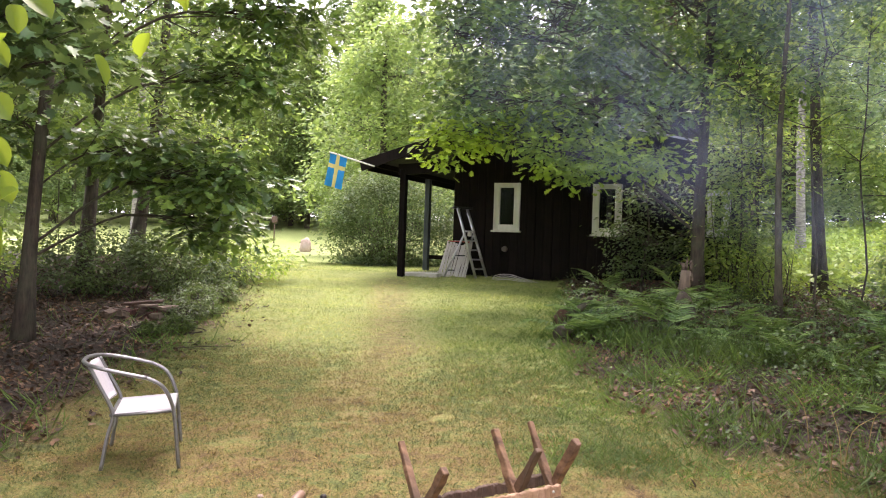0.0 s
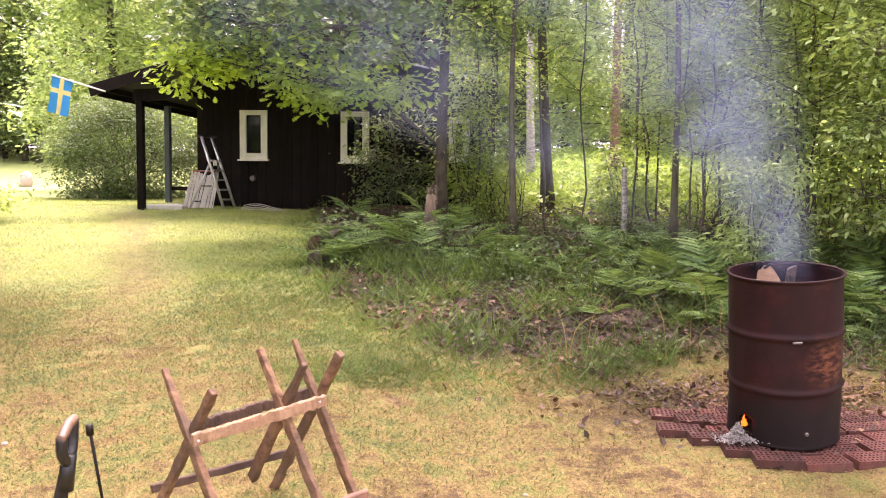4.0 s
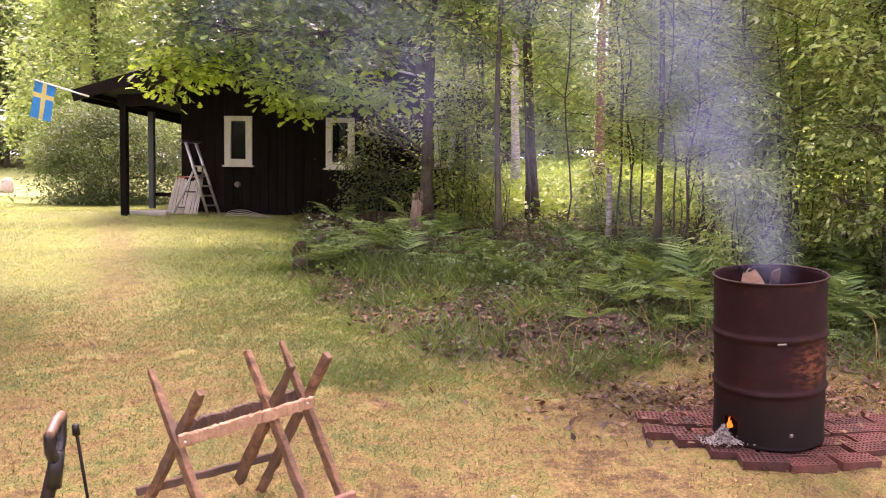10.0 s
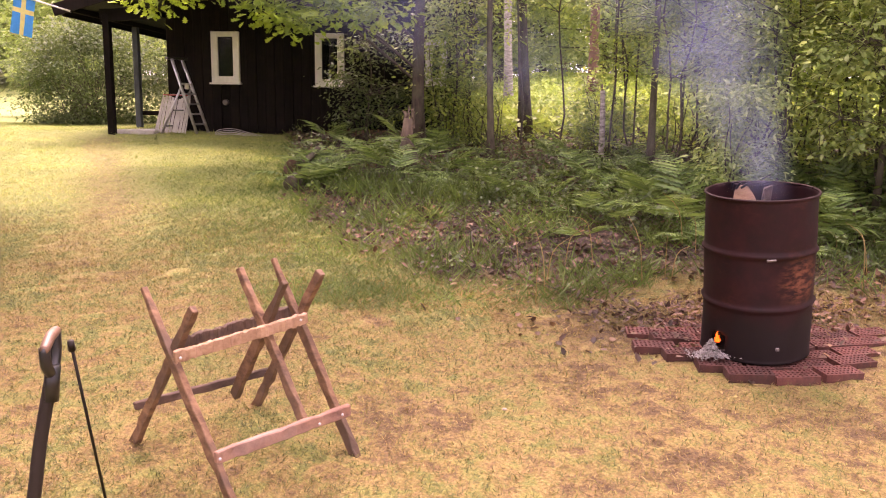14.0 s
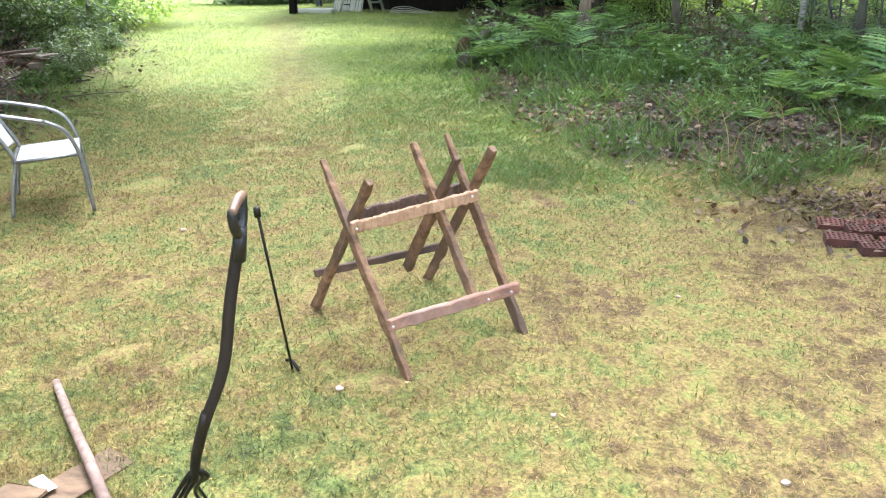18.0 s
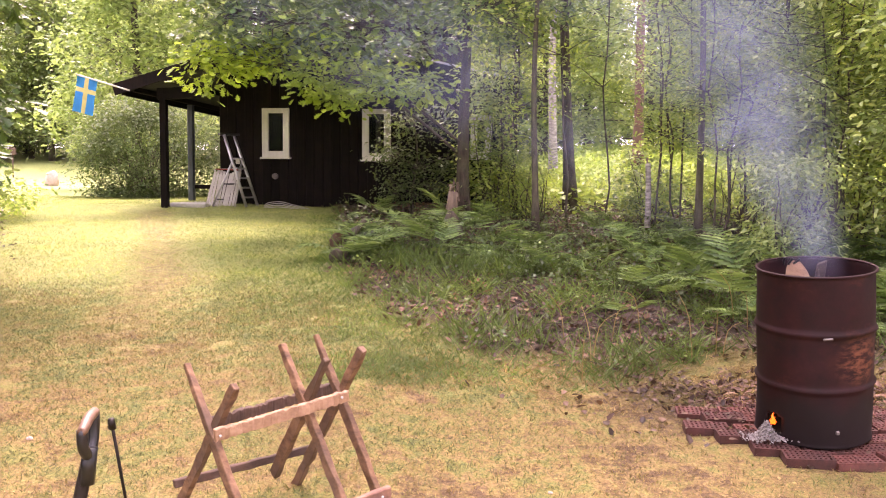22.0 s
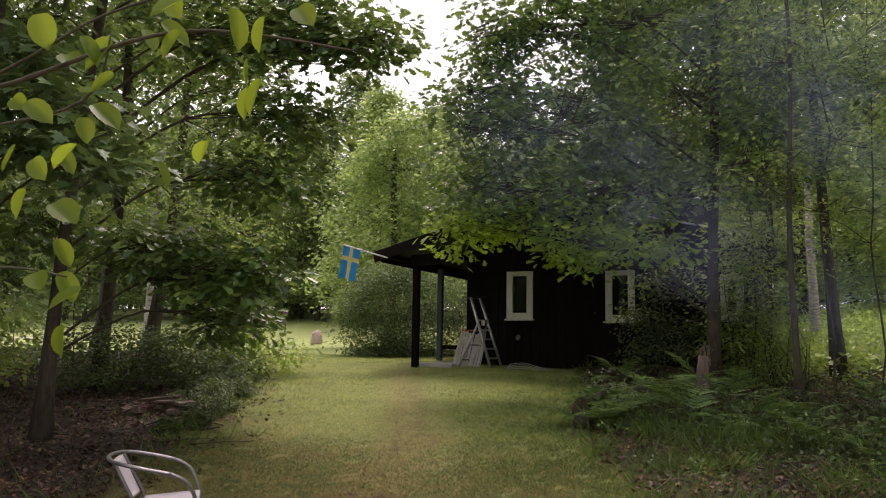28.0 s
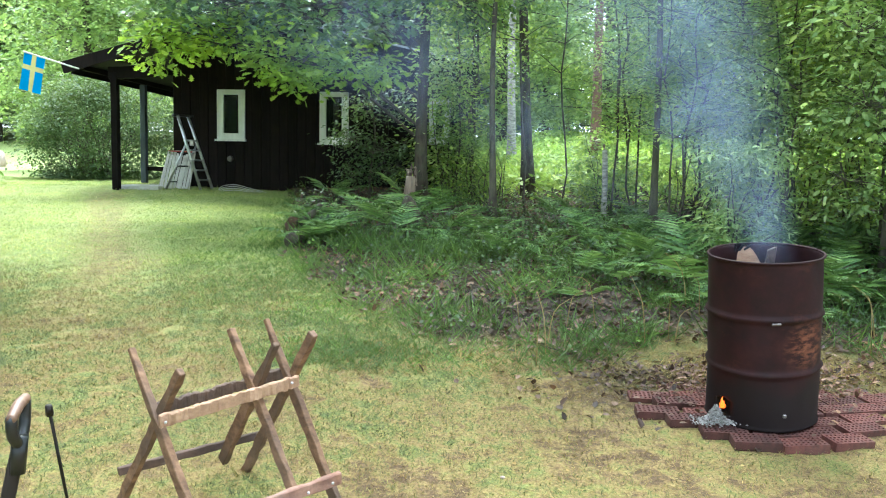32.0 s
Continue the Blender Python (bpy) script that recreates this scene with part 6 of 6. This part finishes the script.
# ---- young trees of the thicket ----
stock = []
for k, (h, lf, size, stems, dens, half) in enumerate(((5.5, HAZEL, 0.078, 2, 38, HALF_WIDE), (6.5, HAZEL, 0.075, 1, 34, HALF_WIDE), (4.6, HAZEL, 0.082, 3, 44, HALF_WIDE), (7.5, OAK, 0.11, 1, 36, HALF_OAK), (5.0, LIGHT_LEAF, 0.085, 2, 42, HALF_WIDE))):
    r2 = np.random.default_rng(100 + k)
    ob = thing("young_tree", Matrix.Translation((0, 0, -60)), "thin-stemmed young hazel and rowan with light green leaves", "tree", "young trees of the thicket")
    for s in range(stems):
        a = r2.uniform(0, 6.28)
        out = Vector((math.cos(a), math.sin(a), 0)) * (0.25 + 0.35 * s)
        pts = spline([Vector((0.06 * s, 0.05 * s, -0.05)), out * 0.35 + Vector((0, 0, h * 0.35)), out * 0.8 + Vector((r2.normal(0, 0.1), r2.normal(0, 0.1), h * 0.7)), out + Vector((0, 0, h))], 5)
        pts = [q + Vector((r2.normal(0, 0.035), r2.normal(0, 0.035), 0)) if 0 < i < len(pts) - 1 else q for i, q in enumerate(pts)]
        tv, tf = tube_data(pts, np.linspace(0.017, 0.004, len(pts)), 7)
        mesh_part("stem", tv, tf, YOUNG_BARK, ob)
        bv, bf, cs = [], [], []
        for j in range(dens):
            t = r2.uniform(0.20, 1.0) ** 0.8
            root = pts[min(int(t * (len(pts) - 1)), len(pts) - 1)]
            b2 = r2.uniform(0, 6.28)
            ln = (0.35 + 0.9 * (1 - abs(t - 0.6))) * r2.uniform(0.5, 1.1)
            tip = root + Vector((math.cos(b2) * ln, math.sin(b2) * ln, ln * r2.uniform(0.0, 0.5)))
            tv, tf = tube_data([root, root.lerp(tip, 0.5) + Vector((0, 0, 0.05)), tip], [0.008, 0.005, 0.002], 4, False, len(bv))
            bv += tv
            bf += tf
            cs += [root.lerp(tip, 0.4), root.lerp(tip, 0.7), tip]
        tagged(mesh_part("twig_mass", bv, bf, YOUNG_BARK, ob), kind="stuff")
        p, ax, no = clump_leaves(r2, np.array([tuple(c) for c in cs]), 9 if half is HALF_OAK else 20, 0.13, 0.5)
        leaf_mesh("foliage", half, p, ax, no, size * r2.uniform(0.6, 1.2, len(p)), lf, ob)
    stock.append(ob)
r = np.random.default_rng(19)
spots = [(2.55, 11.0, 1), (2.85, 10.9, 0), (2.1, 11.9, 1), (1.5, 11.4, 1), (0.55, 12.6, 1), (0.9, 12.9, 0), (3.4, 10.4, 0), (4.3, 10.5, 2), (3.9, 9.3, 2), (4.9, 9.4, 4), (5.4, 8.4, 2), (4.6, 8.0, 0), (5.9, 9.9, 2), (6.6, 8.8, 4), (3.2, 12.6, 1), (4.4, 12.4, 1), (5.6, 12.0, 4), (6.8, 11.2, 2), (7.6, 9.8, 4), (3.6, 14.6, 1), (6.3, 6.6, 2), (5.5, 6.9, 0), (7.2, 7.4, 4), (8.6, 8.0, 4), (9.0, 11, 2), (6.6, 15, 4), (1.0, 14.6, 1), (10, 13, 4), (4.9, 6.3, 4), (3.7, 8.3, 4), (2.9, 9.4, 0)]
for i, (x, y, k) in enumerate(spots):
    sc = r.uniform(0.8, 1.15)
    copy_thing(stock[k], Matrix.Translation((x, y, gz(x, y) - 0.02)) @ Matrix.Rotation(r.uniform(0, 6.28), 4, "Z") @ Matrix.Scale(sc, 4))
left_spots = [(-12.5, 8.0, 3), (-12.0, 13.5, 1), (-9.0, 4.0, 3), (-6.9, 3.2, 1), (-8.0, 1.0, 3), (-11, 5.5, 3), (-9.3, 8.3, 1)]
for i, (x, y, k) in enumerate(left_spots):
    sc = r.uniform(0.8, 1.2)
    copy_thing(stock[k], Matrix.Translation((x, y, gz(x, y) - 0.02)) @ Matrix.Rotation(r.uniform(0, 6.28), 4, "Z") @ Matrix.Scale(sc, 4))
for ob in stock:
    for o in (*ob.children_recursive, ob):
        bpy.data.objects.remove(o)

# ---- ferns ----
HALF_PINNA = ((0.0, 0.0), (0.075, 0.06), (0.03, 0.12), (0.09, 0.21), (0.035, 0.28), (0.085, 0.39), (0.03, 0.45), (0.07, 0.57), (0.025, 0.63), (0.05, 0.75), (0.018, 0.81), (0.0, 1.0))


def frond_data(r2, ln):
    """A broad triangular frond that arches along y: saw-edged pinnae in pairs, longest near the foot of the blade."""
    pos, ax, no, sz = [], [], [], []
    n2 = 15
    for i in range(n2):
        t = 0.26 + 0.74 * i / (n2 - 1)
        p = np.array((0, ln * (t - 0.10 * t * t), ln * (0.75 * t - 0.62 * t * t)))
        d = np.array((0, 1 - 0.2 * t, 0.75 - 1.24 * t))
        d /= np.linalg.norm(d)
        up = np.array((0, -d[2], d[1]))
        w = ln * max(0.06, 0.46 * (1.05 - t) ** 0.9) * r2.uniform(0.85, 1.12)
        for sgn in (-1, 1):
            pos.append(p)
            ax.append(np.array((sgn, 0.0, 0.0)) + (0.35 + 0.5 * t) * d + r2.normal(0, 0.07, 3))
            no.append(up + r2.normal(0, 0.14, 3))
            sz.append(w * r2.uniform(0.88, 1.08))
    pos.append(np.array((0, ln * 0.88, ln * 0.14)))
    ax.append(np.array((0, 0.8, -0.5)))
    no.append(np.array((0, 0.5, 0.8)))
    sz.append(0.06)
    return np.array(pos), np.array(ax), np.array(no), np.array(sz)


frond_meshes = []
for k in range(6):
    r2 = np.random.default_rng(200 + k)
    p, ax, no, sz = frond_data(r2, 0.85)
    tmp = leaf_mesh("frond", HALF_PINNA, p, ax, no, sz, FERN, None, 0.15, 0.16)
    frond_meshes.append(tmp.data)
    bpy.data.objects.remove(tmp)
stem_v, stem_f = tube_data([(0, 0.85 * (t - 0.10 * t * t), 0.85 * (0.75 * t - 0.62 * t * t)) for t in np.linspace(0, 1, 9)], np.linspace(0.005, 0.0012, 9), 4, False)
stem_me = bpy.data.meshes.new("rachis")
stem_me.from_pydata([tuple(v) for v in stem_v], [], stem_f)
stem_me.materials.append(TALL_GRASS)


def fern(x, y, size, r2):
    ob = thing("fern", Matrix.Translation((x, y, gz(x, y))), "arching green bracken fern on the forest floor", "fern", "ferns on the bank")
    n2 = r2.integers(3, 7)
    for k in range(n2):
        f = new("frond", frond_meshes[r2.integers(6)])
        f.parent = ob
        f.matrix_basis = Matrix.Translation((r2.normal(0, 0.03), r2.normal(0, 0.03), 0)) @ Matrix.Rotation(6.28 * k / n2 + r2.normal(0, 0.25), 4, "Z") @ Matrix.Rotation(radians(r2.uniform(-10, 38)), 4, "X") @ Matrix.Scale(size * r2.uniform(0.75, 1.15), 4)
        s = new("rachis", stem_me)
        s.parent = f
        f["kind"] = "stuff"
    return ob


r = np.random.default_rng(77)
for gx2 in np.arange(-1.35, 6.6, 0.52):
    for gy2 in np.arange(5.5, 13.0, 0.64):
        x, y = gx2 + r.normal(0, 0.17), gy2 + r.normal(0, 0.17)
        if y < max(8.35 - 0.72 * x, 5.75) or woods(x, y) < 0.75 or (y > 10.3 and r.random() < 0.7) or r.random() < 0.10 or math.hypot(x - 0.03, y - 12.3) < 0.3:
            continue
        fern(x, y, r.uniform(0.45, 0.95) * (1.25 if x > 2.4 and y < 8.5 else 1.0), r)
for x, y, s in ((1.3, 6.6, 0.5), (2.2, 6.3, 0.5), (2.8, 5.9, 0.5), (-0.35, 10.8, 0.9), (-0.1, 10.5, 0.95), (-0.65, 10.9, 0.85), (0.2, 10.7, 0.9), (-1.15, 9.0, 0.7), (-1.1, 9.5, 0.8)):
    fern(x, y, s, r)

# ---- hazel branch close overhead ----
nb = Vector((-2.4, 1.35, 1.55))
branch = thing("hazel_branch", Matrix.Translation(nb), "overhanging hazel branch with bright translucent leaves", "branch")
tube("bough", [(-0.3, 0.1, -1.9), (-0.1, 0.05, -0.6), (0.15, 0.08, 0.25), (0.75, 0.15, 0.42), (1.2, 0.15, 0.50), (1.62, 0.16, 0.42)], [0.03, 0.022, 0.010, 0.006, 0.004, 0.002], YOUNG_BARK, branch, rounded=6)
tube("twig", [(0.15, 0.08, 0.25), (0.6, 0.12, 0.30), (0.95, 0.15, 0.36), (1.02, 0.15, 0.52)], [0.006, 0.004, 0.003, 0.002], YOUNG_BARK, branch, rounded=5)
tube("twig", [(0.0, 0.06, -0.1), (0.4, 0.1, -0.08), (0.75, 0.12, -0.02), (0.95, 0.14, -0.04)], [0.006, 0.004, 0.003, 0.002], YOUNG_BARK, branch, rounded=5)
tube("twig", [(0.3, 0.1, 0.3), (0.75, 0.12, 0.44), (1.0, 0.15, 0.56), (1.3, 0.18, 0.62)], [0.006, 0.004, 0.003, 0.002], YOUNG_BARK, branch, rounded=5)
HALF_HAZEL = ((0.0, 0.0), (0.16, 0.03), (0.27, 0.14), (0.325, 0.28), (0.345, 0.40), (0.335, 0.52), (0.345, 0.58), (0.29, 0.68), (0.285, 0.74), (0.19, 0.84), (0.10, 0.91), (0.0, 1.0))
big = []
for k in range(5):
    r2 = np.random.default_rng(300 + k)
    h2 = np.array(HALF_HAZEL) * (r2.uniform(0.9, 1.15), 1)
    tmp = leaf_mesh("leaf", [tuple(q) for q in h2], [(0, 0, 0)], [(0, 1, 0)], [(0, 0, 1)], [0.085], NEAR_LEAF, None, 0.25, 0.22)
    big.append(tmp.data)
    bpy.data.objects.remove(tmp)
r = np.random.default_rng(5)
leaf_at = [(1.10, 0.50), (1.22, 0.50), (1.38, 0.50), (1.46, 0.48), (1.30, 0.45), (1.40, 0.42), (1.45, 0.38), (1.50, 0.50), (1.02, 0.50), (0.95, 0.52), (1.05, 0.42), (0.85, 0.56), (0.78, 0.52), (1.24, 0.56), (1.0, 0.36), (0.92, 0.33), (0.85, 0.35), (0.78, 0.30), (0.98, 0.26), (0.88, 0.24), (1.08, 0.28), (1.2, 0.24), (0.8, 0.22), (0.95, -0.02), (0.97, -0.08), (0.85, -0.02), (0.80, 0.06), (0.90, -0.14), (0.76, -0.06), (0.74, 0.40), (1.34, 0.36), (1.16, 0.58), (0.82, 0.14), (0.90, 0.12)]
for x, z in leaf_at:
    lf = new("leaf", big[r.integers(5)])
    lf.parent = branch
    way = 1 if r.random() < 0.5 else -1
    lf.matrix_basis = Matrix.Translation((x + r.normal(0, 0.02), 0.14 + r.normal(0, 0.07), z + r.normal(0, 0.02))) @ Matrix.Rotation(r.uniform(-0.8, 0.8) + 1.57 * way, 4, "Z") @ Matrix.Rotation(radians(r.uniform(-75, -20)), 4, "X") @ Matrix.Rotation(-way * r.uniform(0.2, 1.1), 4, "Y") @ Matrix.Scale(r.uniform(0.7, 1.1), 4)

# ---- trees beyond the hut and the far wood ----
tree("garden_tree", "light green broad-leaved tree beyond the porch", at(-10.2, 26), (-10, 26, 9.0), 0.18, [
    ((-11.3, 26, 3.6), (1.8, 1.4, 1.3), 60), ((-9.3, 26, 3.6), (1.8, 1.4, 1.3), 60), ((-10.6, 26, 5.4), (2.2, 1.6, 1.2), 70), ((-8.6, 26, 5.4), (1.7, 1.4, 1.2), 60), ((-9.6, 26, 7.2), (2.0, 1.6, 1.2), 70), ((-10.8, 26, 7.4), (1.2, 1.2, 1.0), 40), ((-9.6, 26, 8.6), (1.4, 1.2, 0.8), 40)],
    LIGHT_LEAF, 81, half=HALF_OVAL, size=0.17, per=30, spread=0.34)
tree("garden_tree", "light green broad-leaved tree behind the hut", at(-6.3, 24), (-6.1, 24, 9.0), 0.16, [
    ((-6.9, 24, 4.4), (1.6, 1.3, 1.2), 50), ((-5.6, 24, 5.6), (1.6, 1.4, 1.2), 50), ((-6.4, 24, 7.2), (1.6, 1.4, 1.1), 50)],
    LIGHT_LEAF, 83, half=HALF_OVAL, size=0.17, per=28, spread=0.34)


def far_tree(seed, h, conifer):
    r2 = np.random.default_rng(seed)
    ob = thing("woodland_tree", Matrix.Translation((0, 0, -90)), "tall spruce in the surrounding wood" if conifer else "tall broad-leaved tree in the surrounding wood", "tree", "trees of the surrounding wood")
    tv, tf = tube_data([(0, 0, -0.3), (0.1, 0, h * 0.5), (0, 0.1, h * 0.97)], [0.2, 0.13, 0.03], 8)
    mesh_part("trunk", tv, tf, PINE_BARK if conifer else YOUNG_BARK, ob)
    cs, bv, bf = [], [], []
    for k in range(170):
        t = r2.uniform(0.06, 1)
        rad = h * (0.17 * (1.04 - t) if conifer else 0.24 * math.sin(min(1, (1.06 - t) * 1.5) * 1.57)) * r2.uniform(0.35, 1)
        a = r2.uniform(0, 6.28)
        c = (math.cos(a) * rad, math.sin(a) * rad, h * t - (0.25 * rad if conifer else 0))
        cs.append(c)
        if k % 3 == 0:
            v, f = tube_data([(0, 0, h * t - 0.1 * h * (not conifer) * t), c], [0.035, 0.01], 4, False, len(bv))
            bv += v
            bf += f
    tagged(mesh_part("branch_mass", bv, bf, YOUNG_BARK, ob), kind="stuff")
    p, ax, no = clump_leaves(r2, np.array(cs), 100, h * 0.030, 0.6)
    leaf_mesh("crown", HALF_FAR, p, ax, no, h * (0.014 if conifer else 0.0165) * r2.uniform(0.6, 1.2, len(p)), NEEDLE if conifer else (LIGHT_LEAF if seed % 2 else SHRUB_LEAF), ob)
    return ob


wood = [far_tree(401, 13, False), far_tree(402, 15, False), far_tree(403, 16, True), far_tree(404, 18, True), far_tree(405, 11, False)]
r = np.random.default_rng(91)
far_spots = []
for k in range(34):
    x = -75 + 3.6 * k + r.normal(0, 0.8)
    far_spots += [(x, 62 + r.uniform(-4, 4), (2, 3, 1, 2)[k % 4]), (x + 1.6, 72 + r.uniform(-3, 3), (3, 2)[k % 2])]
far_spots += [(-34 + 3.2 * k, 56 + 3 * math.sin(k * 2.1), (4, 0, 1)[k % 3]) for k in range(12)]
far_spots += [(-30, 60, 1), (-52, 48, 1), (-56, 42, 0), (-58, 36, 1), (-60, 30, 0), (-62, 24, 1), (-60, 18, 0), (-58, 12, 1), (-46, 54, 0), (-40, 56, 1), (-50, 52, 1), (-55, 28, 4), (-50, 14, 1), (-44, 6, 0), (-30, 2, 1), (-17, 1, 1)]
far_spots += [(-50 + 3.1 * k, 49 + 2.5 * math.sin(k * 1.7), (1, 0, 4)[k % 3]) for k in range(11)]
# mostly unseen trees added on the left to block sky and darken that wood
far_spots += [(-11.6, 5.6, 1), (-12.8, 9.2, 0), (-10.6, 1.6, 1), (-9.2, -2.4, 0)]
# first six stand unseen behind the camera, added for bounced light and enclosure
far_spots += [(-15, -3, 3), (-10, -9, 1), (-4, -12, 0), (3, -12, 1), (9, -9, 3), (13, -3, 0), (14, 3, 1), (15, 9, 0), (17, 15, 4), (18, 22, 0), (15, 30, 0), (10, 33, 4), (5.5, 35, 0), (1.5, 34, 3), (-1.0, 31, 3), (-3.4, 33, 3), (-2.2, 37, 2), (20, 28, 1), (21, 12, 1), (6.2, 27, 0), (9.0, 26, 4), (3.2, 31, 0)]
for x, y, k in far_spots:
    copy_thing(wood[k], Matrix.Translation((x, y, gz(x, y))) @ Matrix.Rotation(r.uniform(0, 6.28), 4, "Z") @ Matrix.Scale(r.uniform(0.85, 1.15), 4))
for ob in wood:
    for o in (*ob.children_recursive, ob):
        bpy.data.objects.remove(o)

# ---- smoke of the drum ----
SMOKE = bpy.data.materials.new("smoke")
SMOKE.use_nodes = True
n, l = SMOKE.node_tree.nodes, SMOKE.node_tree.links
n.remove(n["Principled BSDF"])
df, tl, tp = n.new("ShaderNodeBsdfDiffuse"), n.new("ShaderNodeBsdfTranslucent"), n.new("ShaderNodeBsdfTransparent")
df.inputs[0].default_value = tl.inputs[0].default_value = (0.52, 0.64, 1.0, 1)
m1, m2 = n.new("ShaderNodeMixShader"), n.new("ShaderNodeMixShader")
m1.inputs[0].default_value = 0.5
l.new(df.outputs[0], m1.inputs[1])
l.new(tl.outputs[0], m1.inputs[2])
t1 = noise_tex(n, l, 1.3, 6, 0.62, (1, 1, 0.7))
t1.inputs["Distortion"].default_value = 0.9
rp = ramp(n, ((0.34, (0, 0, 0)), (0.50, (0.45, 0.45, 0.45)), (0.70, (1, 1, 1))))
l.new(t1.outputs[0], rp.inputs[0])
at2 = n.new("ShaderNodeVertexColor")
at2.layer_name = "veil"
mu = n.new("ShaderNodeMath")
mu.operation = "MULTIPLY"
l.new(rp.outputs[0], mu.inputs[0])
l.new(at2.outputs[0], mu.inputs[1])
l.new(mu.outputs[0], m2.inputs[0])
l.new(tp.outputs[0], m2.inputs[1])
l.new(m1.outputs[0], m2.inputs[2])
l.new(m2.outputs[0], n["Material Output"].inputs[0])
smoke = thing("smoke", Matrix.Translation(DC + Vector((-0.04, -0.07, 0.86))), "thin blue-grey wood smoke drifting up from the drum", "smoke")
for k, (dx, dy, bend, wide, dens, rise, gather) in enumerate(((-1.1, 2.2, 1.4, 0.9, 0.23, 4.6, 0.05), (-2.6, 3.0, 1.25, 1.4, 0.22, 4.6, 0.12), (-0.3, 3.0, 1.3, 0.8, 0.10, 4.6, 0.05), (-5.0, 3.6, 1.0, 1.5, 0.20, 3.6, 0.42))):
    nu, nv = 25, 41
    vs, fs, dn = [], [], []
    for j in range(nv):
        v = j / (nv - 1)
        c = Vector((dx * v ** bend + 0.10 * math.sin(5 * v + k), dy * v + 0.05 * k, rise * v - 0.12))
        across = Vector((rise, 0.12 * rise, -dx * bend * max(v, 0.05) ** (bend - 1))).lerp(Vector((rise, 0, 0)), 1 - v).normalized()
        w = 0.17 + wide * v
        for i in range(nu):
            u = -1 + 2 * i / (nu - 1)
            vs.append(c + across * w * u + Vector((0, 0.04 * math.sin(3 * u + 4 * v + k) * v, 0)))
            dn.append(((1 - u * u) ** 2 * dens * float(smooth(0.0, gather, v)) * float(1 - smooth(0.45, 0.92, v)),) * 3 + (1,))
    for j in range(nv - 1):
        for i in range(nu - 1):
            q = j * nu + i
            fs.append((q, q + 1, q + nu + 1, q + nu))
    ob = mesh_part("wisp", vs, fs, SMOKE, smoke)
    ca = ob.data.color_attributes.new("veil", "FLOAT_COLOR", "POINT")
    ca.data.foreach_set("color", np.array(dn, np.float32).ravel())
